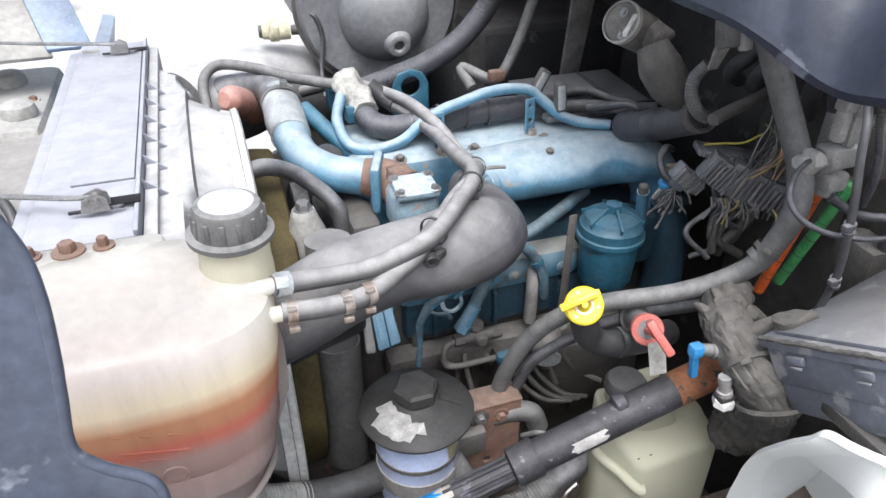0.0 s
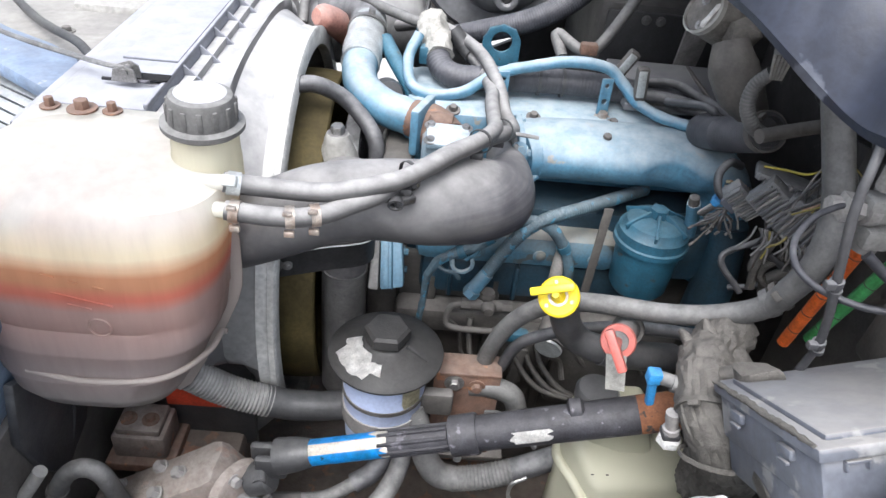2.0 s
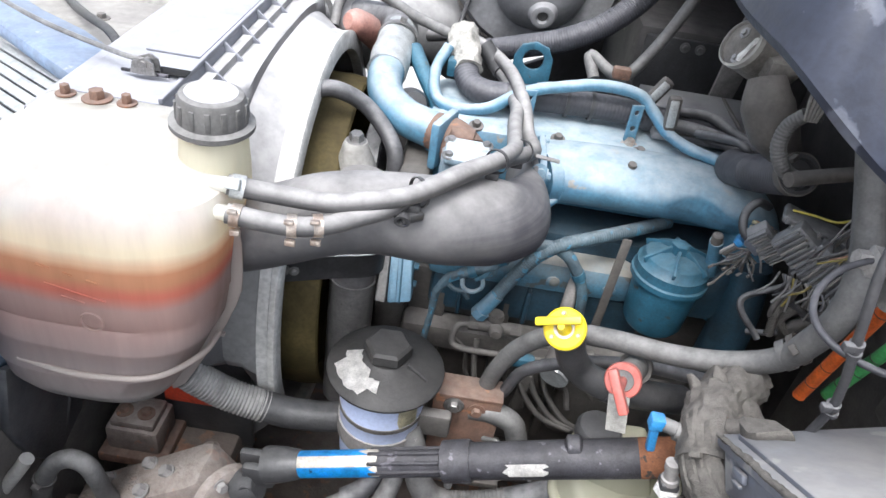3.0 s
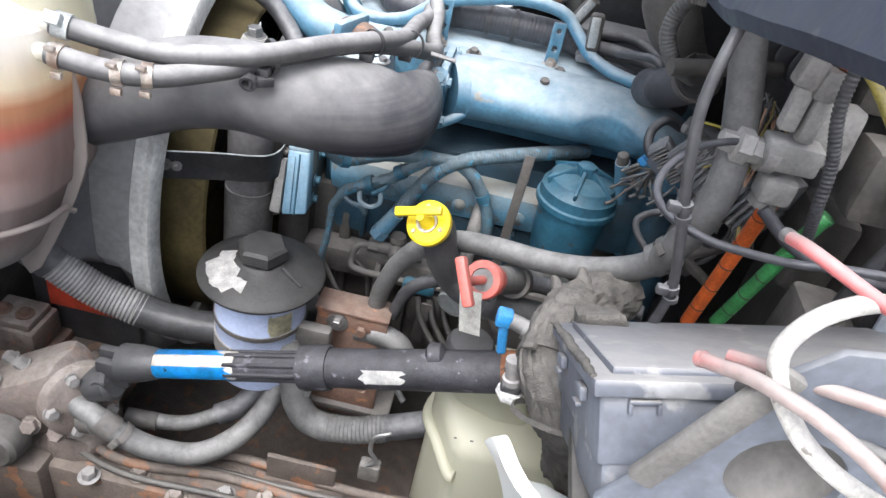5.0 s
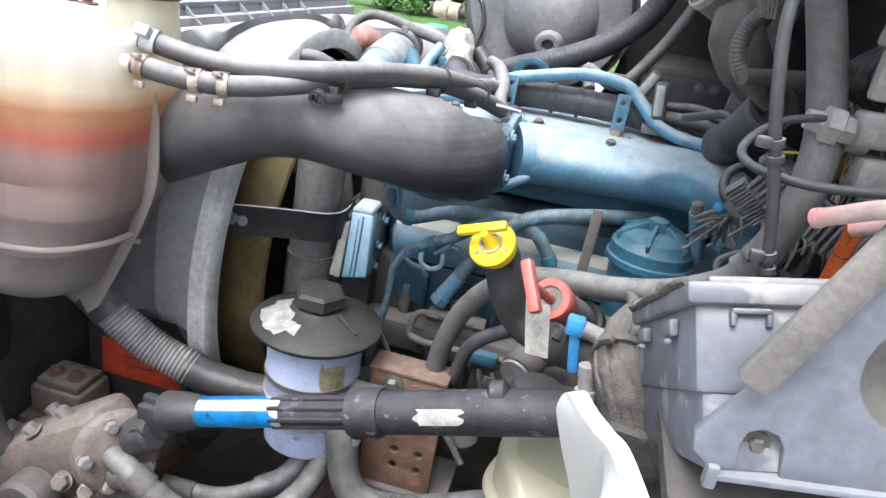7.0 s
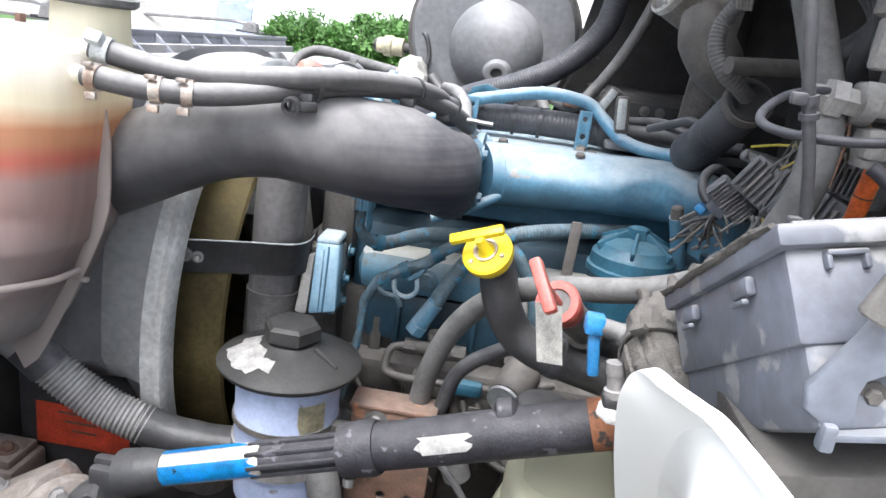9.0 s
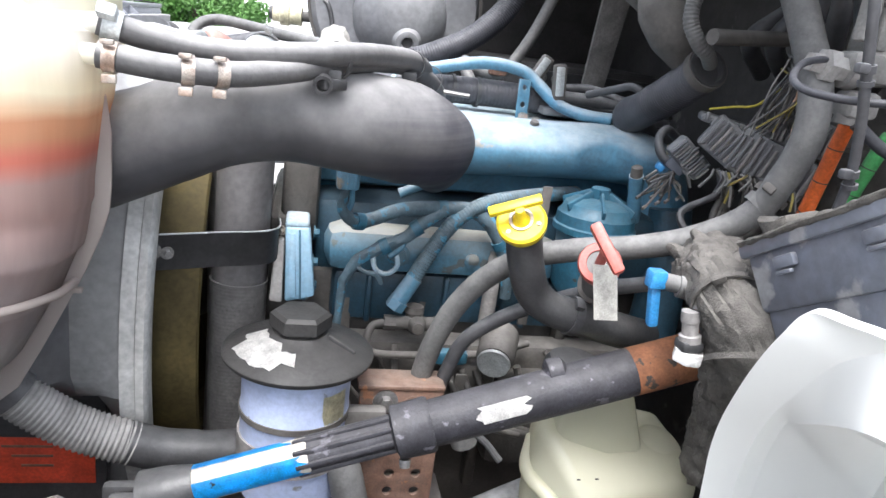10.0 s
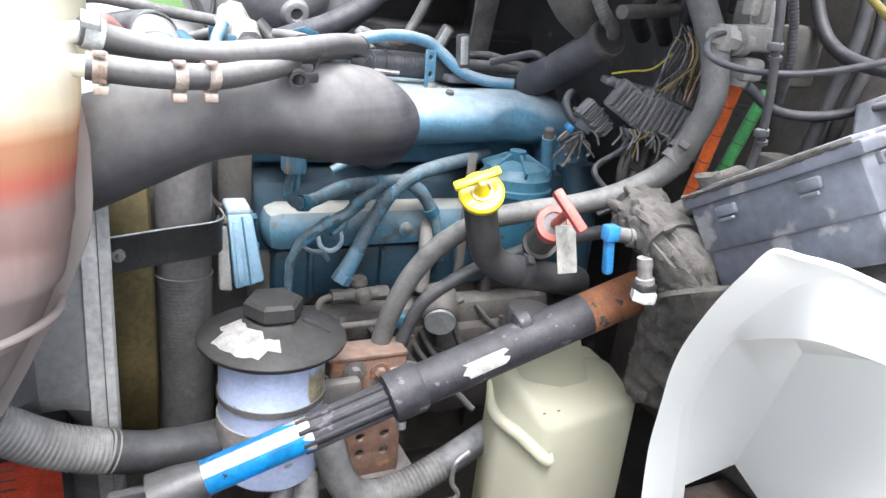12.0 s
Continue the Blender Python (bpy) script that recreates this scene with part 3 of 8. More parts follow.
# firewall and cab behind the engine
fw = slab([(0.40, 0.5), (2.4, 0.5), (2.4, 2.1), (0.40, 2.1)], (0.93, 0, 0), (0, 1, 0), (0, 0, 1), 0.05)
solid("wall_firewall", fw, FIREWALL, "black dusty cab firewall behind the engine", "wall", kind="structure")
apron = slab([(-0.25, 0.45), (0.95, 0.45), (0.95, 2.1), (0.62, 2.1), (0.50, 1.50), (0.44, 1.36), (-0.25, 1.0)], (0, 1.78, 0), (1, 0, 0), (0, 0, 1), 0.02)
solid("wall_apron", apron, FIREWALL, "dark inner wing on the far side of the engine", "wall", kind="structure")
# dark sheet added so no bright ground or light comes up from below
solid("wall_bay_closing", block((0.35, 1.15, 0.62), (1.5, 1.5, 0.03), 0.004), RAIL, "added dark sheet closing the engine bay from below", "floor", kind="structure")
solid("frame_rail", block((0.45, 0.56, 0.86), (1.9, 0.08, 0.22), 0.008), RAIL, "grimy black truck chassis rail beside the engine", "chassis rail", kind="structure")
solid("frame_rail_far", block((0.45, 1.50, 0.86), (1.9, 0.08, 0.22), 0.008), GRIME, "grimy black chassis rail on the far side", "chassis rail", kind="structure")
# out-of-view wall added to keep ground bounce off the lower engine bay
solid("wall_low_light_block", block((0.2, 0.14, 0.62), (2.6, 0.04, 1.24), 0.01), FIREWALL, "unseen black wall added along the near side to block low light", "wall", kind="structure")
solid("wall_inner_wing", slab([(0.16, 0.45), (1.05, 0.45), (1.05, 1.20), (0.62, 1.245), (0.16, 1.22)], (-0.275, 0, 0), (0, 1, 0), (0, 0, 1), 0.012), GRIME_GREY, "dusty dark inner wing panel below the coolant tank", "wall", kind="structure")
solid("wall_cab_side", slab([(0.42, 0.95), (0.60, 0.95), (0.60, 1.75), (0.42, 1.75)], (0.90, 0, 0), (0, 1, 0), (0, 0, 1), 0.02), FIREWALL, "black cab corner panel beside the firewall", "wall", kind="structure")

# cab cowl, dark blue, overhanging the rear of the bay
cowl = thing("cab_cowl", "chipped dark blue painted cab cowl above the engine bay", "cab panel", (0.8, 0.9, 1.78))
cb = bmesh.new()
edge = spline([(0.50, 1.9, 1.80), (0.475, 1.2, 1.84), (0.478, 0.80, 1.835), (0.482, 0.655, 1.825), (0.496, 0.575, 1.818), (0.520, 0.535, 1.800), (0.550, 0.518, 1.778), (0.570, 0.500, 1.764), (0.575, 0.475, 1.763), (0.574, 0.445, 1.770), (0.578, 0.405, 1.777), (0.584, 0.35, 1.788), (0.592, 0.28, 1.80)], 6)
rows = []
for k, e in enumerate(edge):
    t = edge[min(k + 3, len(edge) - 1)] - edge[max(k - 3, 0)]
    n = V(t.y, -t.x, 0).normalized()
    rows.append([cb.verts.new(q) for q in (e - n * 0.03 + V(0, 0, -0.012), e - n * 0.006 + V(0, 0, -0.010), e, e + V(0, 0, 0.008) - n * 0.002, e - n * 0.008 + V(0, 0, 0.032), e - n * 0.018 + V(0, 0, 0.060), e - n * 0.036 + V(0, 0, 0.090), e - n * 0.07 + V(0, 0, 0.118), e - n * 0.12 + V(0, 0, 0.130))])
for a, b in zip(rows, rows[1:]):
    for k in range(len(a) - 1):
        cb.faces.new((a[k], a[k + 1], b[k + 1], b[k]))
part("panel", cb, NAVY, cowl)
part("shelf", block((0.88, 1.15, 1.89), (0.52, 1.25, 0.02), 0.004), FIREWALL, cowl)

# ---- radiator, shroud and fan ----
HOLE = mat("dark_hole", (0.012, 0.012, 0.013), (0.008, 0.008, 0.009), 0.9)
COVER_SIDE = mat("grey_green_dust", (0.155, 0.190, 0.190), (0.100, 0.135, 0.145), 0.7, dust=0.5, dust_col=(0.30, 0.31, 0.30), size=16, fleck=(0.05, 0.14, 0.21), fleck_at=0.60, bump=0.4)
rad = thing("radiator", "tall radiator with a dusty pressed steel top tank", "radiator", (-0.15, 1.09, 0.9))
part("core", block((-0.15, 1.12, 1.20), (0.07, 0.70, 0.62), 0.004), GRIME, rad, "dark finned radiator core")
top = block((-0.166, 1.118, 1.570), (0.122, 0.780, 0.050), 0.009)
part("top_tank", top, RAD, rad, "pale dusty steel top tank")
lip = block((-0.108, 1.118, 1.596), (0.006, 0.776, 0.008), 0.002)
part("lip", lip, RAD, rad)
part("pressing", block((-0.150, 1.15, 1.5965), (0.075, 0.56, 0.004), 0.0018), RAD, rad)
part("side_strip", block((-0.2215, 1.118, 1.588), (0.010, 0.776, 0.012), 0.003), RAD, rad)
part("edge_clip", block((-0.205, 1.452, 1.597), (0.030, 0.006, 0.006), 0.002), OFFWHITE, rad)
part("side_channel", block((-0.235, 1.08, 1.45), (0.02, 0.80, 0.28), 0.004), RAD, rad)
back = slab([(0.72, 1.30), (1.50, 1.30), (1.50, 1.582), (0.72, 1.582)], (-0.104, 0, 0), (0, 1, 0), (0, 0, 1), 0.016)
part("back_plate", back, SHROUD, rad)
for k in range(6):
    y = 0.869 + k * 0.076
    part("fin", slab([(0, 0), (0.036, -0.030), (0.0, -0.034)], (-0.106, y, 1.596), (1, 0, 0), (0, 0.10, 1), 0.005, 0.0008), RAD, rad, "dusty gusset fin")
for nm, y in (("hood_catch", 0.790), ("hood_catch", 1.410)):
    hc = thing(nm, "rusty steel hood catch hook on the radiator top", "hood catch", (-0.155, y, 1.601), group="hood catches")
    part("plate", block((-0.150, y - 0.004, 1.603), (0.060, 0.004, 0.004), 0.001), BLACK_STEEL, hc)
    part("slot", block((-0.132, y + 0.014, 1.6015), (0.058, 0.020, 0.002), 0.0006), HOLE, hc, "dark slot")
    for s in (-1, 1):
        part("cheek", slab([(-0.016, 0), (0.016, 0), (0.014, 0.016), (0.004, 0.022), (-0.012, 0.016)], (-0.150, y + s * 0.008, 1.603), (1, 0, 0), (0, 0, 1), 0.003, 0.0006), STEEL, hc)
    part("pin", lathe([(-0.014, 0.005), (0.014, 0.005)], (-0.148, y, 1.616), (0, 1, 0), 14), STEEL, hc)
    part("cable", tube([(-0.152, y, 1.617), (-0.20, y + 0.01, 1.620), (-0.36, y + 0.10, 1.612), (-0.60, y + 0.28, 1.60)], 0.0035, 8), STEEL, hc)

shroud = thing("fan_shroud", "dusty grey plastic fan shroud with a bare pale rim", "fan shroud", (0.0, 1.04, 0.95))
CY, CZ = 1.060, 1.216
body = bmesh.new()
rings = []
for x, r, sq in ((-0.092, 0.400, 0.75), (-0.06, 0.385, 0.6), (-0.045, 0.370, 0.30), (-0.042, 0.362, 0.2), (-0.02, 0.360, 0.1), (0.005, 0.357, 0.0), (0.022, 0.352, 0.0)):
    ring = []
    for k in range(72):
        a = 2 * math.pi * k / 72
        s = (abs(math.cos(a)) ** (2 + 4 * sq) + abs(math.sin(a)) ** (2 + 4 * sq)) ** (-1 / (2 + 4 * sq))
        sz = CZ + r * s * math.sin(a)
        cut = min(1.0, max(0.0, (1.24 - sz) / 0.08)) if x < 0.0 else 0.0
        ring.append(body.verts.new((x, max(CY + r * s * math.cos(a), 0.60 + 0.165 * cut), min(1.570 if x < -0.09 else 1.574 if x < -0.05 else 1.59, sz))))
    rings.append(ring)
band_ring = bmesh.new()
for net, dst in ((rings[:4], body), (rings[3:], band_ring)):
    if dst is band_ring:
        net = [[band_ring.verts.new(v.co) for v in r] for r in net]
    for a, b in zip(net, net[1:]):
        for k in range(72):
            dst.faces.new((a[k], a[(k + 1) % 72], b[(k + 1) % 72], b[k]))
bmesh.ops.delete(body, geom=[v for v in body.verts if not v.link_faces], context="VERTS")
# shell uses the shade-darkened copy, the throat keeps the paler plastic
part("shell", body, SHROUD_SHADED, shroud)
part("throat", band_ring, SHROUD, shroud, "pale dusty shroud throat")
part("rim", lathe([(-0.006, 0.350), (-0.006, 0.359), (0.003, 0.361), (0.006, 0.357), (0.006, 0.330), (0.0, 0.328), (-0.012, 0.328), (-0.012, 0.334), (-0.006, 0.350)], (0.028, CY, CZ), (1, 0, 0), 96), SHROUD_EDGE, shroud, "bare pale rim")
part("edge_band", lathe([(0.006, 0.3575), (0.006, 0.3605), (0.021, 0.3565), (0.021, 0.3530), (0.006, 0.3575)], (0.0, CY, CZ), (1, 0, 0), 96), SHROUD_EDGE, shroud, "pale worn band")
fan = thing("cooling_fan", "olive brown ring-type cooling fan inside the shroud", "fan", (0.0, CY, CZ))
part("fan_ring", lathe([(-0.02, 0.282), (-0.02, 0.288), (0.045, 0.288), (0.075, 0.284), (0.078, 0.280), (0.045, 0.282), (-0.02, 0.282)], (0.0, CY, CZ), (1, 0, 0), 96), OLIVE, fan, "olive outer ring")
part("hub", lathe([(-0.03, 0), (-0.03, 0.10), (0.02, 0.10), (0.035, 0.08), (0.06, 0.07), (0.06, 0)], (0.0, CY, CZ), (1, 0, 0), 36), GRIME, fan)
for k in range(9):
    a = 2 * math.pi * k / 9 + 0.12
    d, t = V(0, math.cos(a), math.sin(a)), V(0, -math.sin(a), math.cos(a))
    bb = bmesh.new()
    grid = []
    for i in range(7):
        rr = 0.09 + 0.193 * i / 6
        w = 0.06 + 0.055 * i / 6
        grid.append([bb.verts.new(V(0.018, CY, CZ) + d * rr + (t * math.cos(0.75) * s + V(1, 0, 0) * math.sin(0.75) * s * 0.75) * w + V(0.012 * (1 - (2 * s) ** 2), 0, 0)) for s in (-0.5, -0.25, 0, 0.25, 0.5)])
    for p, q in zip(grid, grid[1:]):
        for j in range(4):
            bb.faces.new((p[j], p[j + 1], q[j + 1], q[j]))
    g = bmesh.ops.solidify(bb, geom=list(bb.faces), thickness=0.004)
    part("blade", bb, OLIVE, fan)

# ---- coolant tank ----
tank = thing("coolant_tank", "cream translucent coolant surge tank, half full of red coolant", "coolant tank", (-0.115, 0.612, 1.225))
# base whitened for bright light on the tank top; cream and stains start lower
TANK = milky("milky_tank", (0.95, 0.94, 0.89), 0.22, ((0.356, 0.326, (0.95, 0.915, 0.70)), (0.320, 0.308, (0.80, 0.60, 0.40)), (0.307, 0.298, (0.62, 0.34, 0.20)), (0.285, 0.272, (0.72, 0.26, 0.19)), (0.268, 0.250, (0.56, 0.42, 0.385)), (0.22, 0.16, (0.50, 0.445, 0.435)), (0.14, 0.08, (0.58, 0.565, 0.55))), film=0.09)
SEAM = milky("milky_seam", (0.66, 0.60, 0.565), 0.35)
AMBER = milky("amber_stained_neck", (0.98, 0.95, 0.78), 0.2, film=0.06)
TX, TY = -0.126, 0.612


def tank_rings(shrink, z_from, z_to):
    b = bmesh.new()
    rr = []
    for z, wx, wy, ox, oy, sq in ((1.268, 0.0500, 0.050, -0.0300, 0.012, 3), (1.274, 0.0750, 0.070, -0.0310, 0.01, 3), (1.290, 0.0955, 0.086, -0.0245, 0.004, 3.2), (1.318, 0.1075, 0.097, -0.0215, 0, 3.2), (1.352, 0.1180, 0.103, -0.0140, 0, 3.2), (1.354, 0.1205, 0.1055, -0.0140, 0, 3.2), (1.394, 0.1282, 0.1052, -0.0060, 0, 3.2), (1.398, 0.1315, 0.1070, -0.0045, 0, 3.2), (1.403, 0.1322, 0.1072, -0.0040, 0, 3.2), (1.408, 0.1324, 0.1064, -0.0030, 0, 3.2), (1.430, 0.1347, 0.1072, -0.0015, 0, 3.2), (1.436, 0.1338, 0.1048, 0.0000, 0, 3.2), (1.443, 0.1364, 0.1074, 0.0000, 0, 3.2), (1.460, 0.1370, 0.108, 0.0000, 0, 3.2), (1.500, 0.1395, 0.108, 0.0025, 0, 3.2), (1.540, 0.1415, 0.107, 0.0055, 0.001, 3.1), (1.566, 0.1415, 0.105, 0.0065, 0.002, 3), (1.584, 0.1370, 0.099, 0.0075, 0.005, 2.9), (1.594, 0.1200, 0.085, 0.0065, 0.011, 2.7), (1.600, 0.0600, 0.044, 0.0000, 0.020, 2.4)):
        if z < z_from or z > z_to:
            continue
        ring = []
        for k in range(56):
            a = 2 * math.pi * k / 56
            s = (abs(math.cos(a)) ** sq + abs(math.sin(a)) ** sq) ** (-1 / sq)
            ring.append(b.verts.new((TX + ox + (wx - shrink) * s * math.cos(a), TY + oy + (wy - shrink) * s * math.sin(a), z)))
        rr.append(ring)
    for p, q in zip(rr, rr[1:]):
        for k in range(56):
            b.faces.new((p[k], p[(k + 1) % 56], q[(k + 1) % 56], q[k]))
    b.faces.new(rr[0])
    b.faces.new(rr[-1])
    return b


shell = part("shell", tank_rings(0, 0, 9), TANK, tank, "milky plastic shell")
part("coolant", tank_rings(0.007, 1.30, 1.536), COOLANT, tank, "red coolant")
# moulded seam flange along the side facing the engine
seam = [(-0.077, 1.236), (-0.06, 1.251), (-0.037, 1.294), (-0.018, 1.332), (0.001, 1.371), (0.016, 1.408), (0.0225, 1.43), (0.0245, 1.455), (0.025, 1.5), (0.021, 1.53), (0.01, 1.556), (-0.02, 1.56), (-0.008, 1.53), (-0.002, 1.5), (-0.002, 1.455), (-0.004, 1.43), (-0.01, 1.408), (-0.026, 1.371), (-0.045, 1.332), (-0.064, 1.294), (-0.09, 1.262)]
part("slot", block((-0.066, 0.5215, 1.392), (0.030, 0.004, 0.006), 0.0015, Matrix.Rotation(0.5, 3, "Z")), RUST, tank, "dark moulded slot")
part("ledge", tube([(-0.20, 0.513, 1.366), (-0.126, 0.503, 1.366), (-0.05, 0.515, 1.366), (-0.012, 0.56, 1.366), (-0.004, 0.60, 1.366)], 0.0038, 12), SEAM, tank, "pale moulded ledge")
part("seam", slab(seam, (0.0, 0.614, 0), (1, 0, 0), (0, 0, 1), 0.004), SEAM, tank, "pale moulded seam flange")
for z in (1.428, 1.352):
    part("seam_tab", block((0.006 - 0.20 * (1.428 - z), 0.613, z), (0.014, 0.006, 0.005), 0.001), SEAM, tank)
part("neck", lathe([(-0.03, 0.0385), (0.0, 0.0375), (0.012, 0.0360), (0.04, 0.035)], (-0.008, 0.634, 1.592), (0.03, -0.02, 1), 36), AMBER, tank)
capz = lathe([(0, 0.040), (0.003, 0.0435), (0.008, 0.0435), (0.010, 0.036), (0.032, 0.0345), (0.038, 0.032), (0.040, 0.027), (0.040, 0)], (-0.008, 0.634, 1.628), (0.03, -0.02, 1), 48)
cap = part("cap", capz, RUBBER_PALE, tank, "ribbed black screw cap")
part("cap_top", lathe([(0.0395, 0.027), (0.0405, 0.0265), (0.0415, 0.020), (0.0415, 0)], (-0.008, 0.634, 1.628), (0.03, -0.02, 1), 40), CAPTOP, cap, "dust-bleached cap top")
for k in range(14):
    a = 2 * math.pi * k / 14
    part("grip", block(V(-0.0075, 0.634, 1.649) + V(math.cos(a), math.sin(a), 0) * 0.0355, (0.003, 0.006, 0.021), 0.0015, Matrix.Rotation(a, 3, "Z")), RUBBER_PALE, cap)
part("mount_tab", block((-0.160, 0.700, 1.572), (0.165, 0.075, 0.044), 0.014), TANK, tank)
for x, r in ((-0.212, 0.006), (-0.175, 0.009), (-0.140, 0.006)):
    part("bolt", hexbolt((x, 0.714, 1.595), (0, 0, 1), r, 0.012, 1.9), RUST, tank, "rusty hex bolt")
part("upper_spigot", tube([(-0.03, 0.590, 1.586), (0.026, 0.588, 1.591)], 0.0085, 14), TANK, tank)
part("lower_spigot", tube([(-0.02, 0.572, 1.568), (0.030, 0.570, 1.5675)], 0.0085, 14), TANK, tank)
part("outlet", tube([(-0.155, 0.640, 1.29), (-0.130, 0.652, 1.262), (-0.110, 0.658, 1.243)], 0.027, 20), TANK, tank)
emb = lathe([(0, 0.013), (0.002, 0.0125), (0.002, 0.011), (0, 0.0105), (0, 0.013)], (-0.099, 0.5045, 1.450), (0, -1, 0), 28)
part("mark", emb, TANK, tank)
for k, (x, z, w) in enumerate([(-0.138, 1.516, 0.014), (-0.114, 1.510, 0.010), (-0.090, 1.505, 0.012), (-0.110, 1.488, 0.062), (-0.114, 1.478, 0.024)]):
    part("moulded_line", block((x, 0.5044, z), (w, 0.003, 0.0022), 0.0008, Matrix.Rotation(0.23, 3, "Y")), TANK, tank)

# ---- air duct and its hoses ----
duct = thing("intake_duct", "dusty dark plastic intake duct bulging towards its end", "air duct", (0.2, 0.7, 1.43))
db = bmesh.new()
rings = []
axis_pts = [(-0.039, 0.696, 1.453), (0.008, 0.682, 1.471), (0.054, 0.674, 1.491), (0.110, 0.672, 1.517), (0.170, 0.680, 1.525), (0.237, 0.694, 1.519), (0.292, 0.723, 1.509), (0.329, 0.757, 1.495), (0.347, 0.805, 1.482), (0.353, 0.862, 1.468), (0.345, 0.925, 1.468)]
sizes = [(0.067, 0.058), (0.0615, 0.052), (0.054, 0.0485), (0.0488, 0.050), (0.0494, 0.049), (0.0575, 0.052), (0.059, 0.0555), (0.053, 0.0495), (0.036, 0.054), (0.024, 0.048), (0.020, 0.040)]
line = spline(axis_pts, 6)
for i, c in enumerate(line):
    f = i / (len(line) - 1) * (len(sizes) - 1)
    j = min(int(f), len(sizes) - 2)
    w, h = (sizes[j][q] * (1 - f + j) + sizes[j + 1][q] * (f - j) for q in (0, 1))
    d = (line[min(i + 1, len(line) - 1)] - line[max(i - 1, 0)]).normalized()
    sx = d.cross(V(0, 0, 1)).normalized()
    up = sx.cross(d)
    rdg = 0.0008 * min(1.0, max(0.0, (i / (len(line) - 1) - 0.5) * 4))
    rings.append([db.verts.new(c + (sx * w * math.cos(2 * math.pi * k / 192) + up * h * math.sin(2 * math.pi * k / 192)) * (1 + rdg * math.cos(math.pi * k / 2))) for k in range(192)])
for p, q in zip(rings, rings[1:]):
    for k in range(192):
        db.faces.new((p[k], p[(k + 1) % 192], q[(k + 1) % 192], q[k]))
db.faces.new(rings[0])
db.faces.new(rings[-1])
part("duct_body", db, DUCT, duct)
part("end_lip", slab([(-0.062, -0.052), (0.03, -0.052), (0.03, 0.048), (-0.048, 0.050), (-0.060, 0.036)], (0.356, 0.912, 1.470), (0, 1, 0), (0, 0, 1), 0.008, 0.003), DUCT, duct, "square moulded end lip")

HOSE_R = 0.0108
hose_a = thing("overflow_hose", "dusty black rubber hose from the tank over the duct", "hose", (0.2, 0.65, 1.55), group="tank hoses")
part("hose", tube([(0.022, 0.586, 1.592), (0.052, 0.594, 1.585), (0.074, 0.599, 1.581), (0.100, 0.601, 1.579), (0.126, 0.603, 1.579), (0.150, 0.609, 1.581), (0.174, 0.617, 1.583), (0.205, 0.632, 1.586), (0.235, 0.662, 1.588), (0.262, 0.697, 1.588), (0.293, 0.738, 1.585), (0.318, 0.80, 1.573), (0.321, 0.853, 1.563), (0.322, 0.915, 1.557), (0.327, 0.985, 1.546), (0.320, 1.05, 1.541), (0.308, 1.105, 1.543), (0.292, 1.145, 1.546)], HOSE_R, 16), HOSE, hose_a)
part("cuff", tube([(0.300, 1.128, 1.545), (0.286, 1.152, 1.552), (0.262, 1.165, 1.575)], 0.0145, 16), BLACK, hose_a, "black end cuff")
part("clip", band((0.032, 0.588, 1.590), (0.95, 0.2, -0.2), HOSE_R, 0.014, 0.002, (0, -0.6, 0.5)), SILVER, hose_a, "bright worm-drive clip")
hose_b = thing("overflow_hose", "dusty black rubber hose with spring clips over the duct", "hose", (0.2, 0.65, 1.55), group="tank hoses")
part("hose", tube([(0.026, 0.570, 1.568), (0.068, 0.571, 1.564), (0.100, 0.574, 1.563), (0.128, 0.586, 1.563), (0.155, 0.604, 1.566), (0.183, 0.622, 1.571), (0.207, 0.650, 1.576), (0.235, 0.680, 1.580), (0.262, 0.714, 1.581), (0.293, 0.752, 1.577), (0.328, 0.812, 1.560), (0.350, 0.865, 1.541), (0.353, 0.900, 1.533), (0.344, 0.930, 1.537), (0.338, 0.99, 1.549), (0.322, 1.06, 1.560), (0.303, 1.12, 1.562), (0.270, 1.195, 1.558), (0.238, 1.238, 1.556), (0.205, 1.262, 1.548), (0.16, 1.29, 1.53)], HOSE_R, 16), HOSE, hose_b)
for c, d in (((0.036, 0.570, 1.567), (1, 0, -0.1)), ((0.092, 0.5735, 1.563), (1, 0.2, 0)), ((0.117, 0.581, 1.563), (1, 0.35, 0))):
    cl = part("clip", band(c, d, HOSE_R, 0.010, 0.0018), ZINC, hose_b, "rusty spring clip")
    part("clip_ear", block(V(*c) + V(0, -0.008, -0.016), (0.011, 0.005, 0.007), 0.001), ZINC, cl)
    part("clip_ear", block(V(*c) + V(0, -0.012, 0.012), (0.010, 0.006, 0.004), 0.001), ZINC, cl)
for c, d, e in (((0.213, 0.651, 1.580), (0.75, 0.65, 0), 0.0165), ((0.297, 0.750, 1.580), (0.5, 0.85, 0), 0.0145), ((0.330, 0.822, 1.562), (0.3, 0.9, -0.2), 0.0150)):
    tie = thing("cable_tie", "black plastic tie holding two hoses together", "cable tie", c, group="hose ties")
    part("strap", band(c, d, e, 0.0045, 0.0012), BLACK, tie)
    part("buckle", block(V(*c) + V(-0.004, -0.014, -0.012), (0.016, 0.012, 0.010), 0.002), BLACK, tie)
cl = thing("hose_saddle", "small black hose saddle clip lying on the duct", "hose clip", (0.206, 0.630, 1.556))
part("saddle", block((0.208, 0.632, 1.560), (0.026, 0.016, 0.010), 0.002, Matrix.Rotation(0.6, 3, "Z")), BLACK, cl)
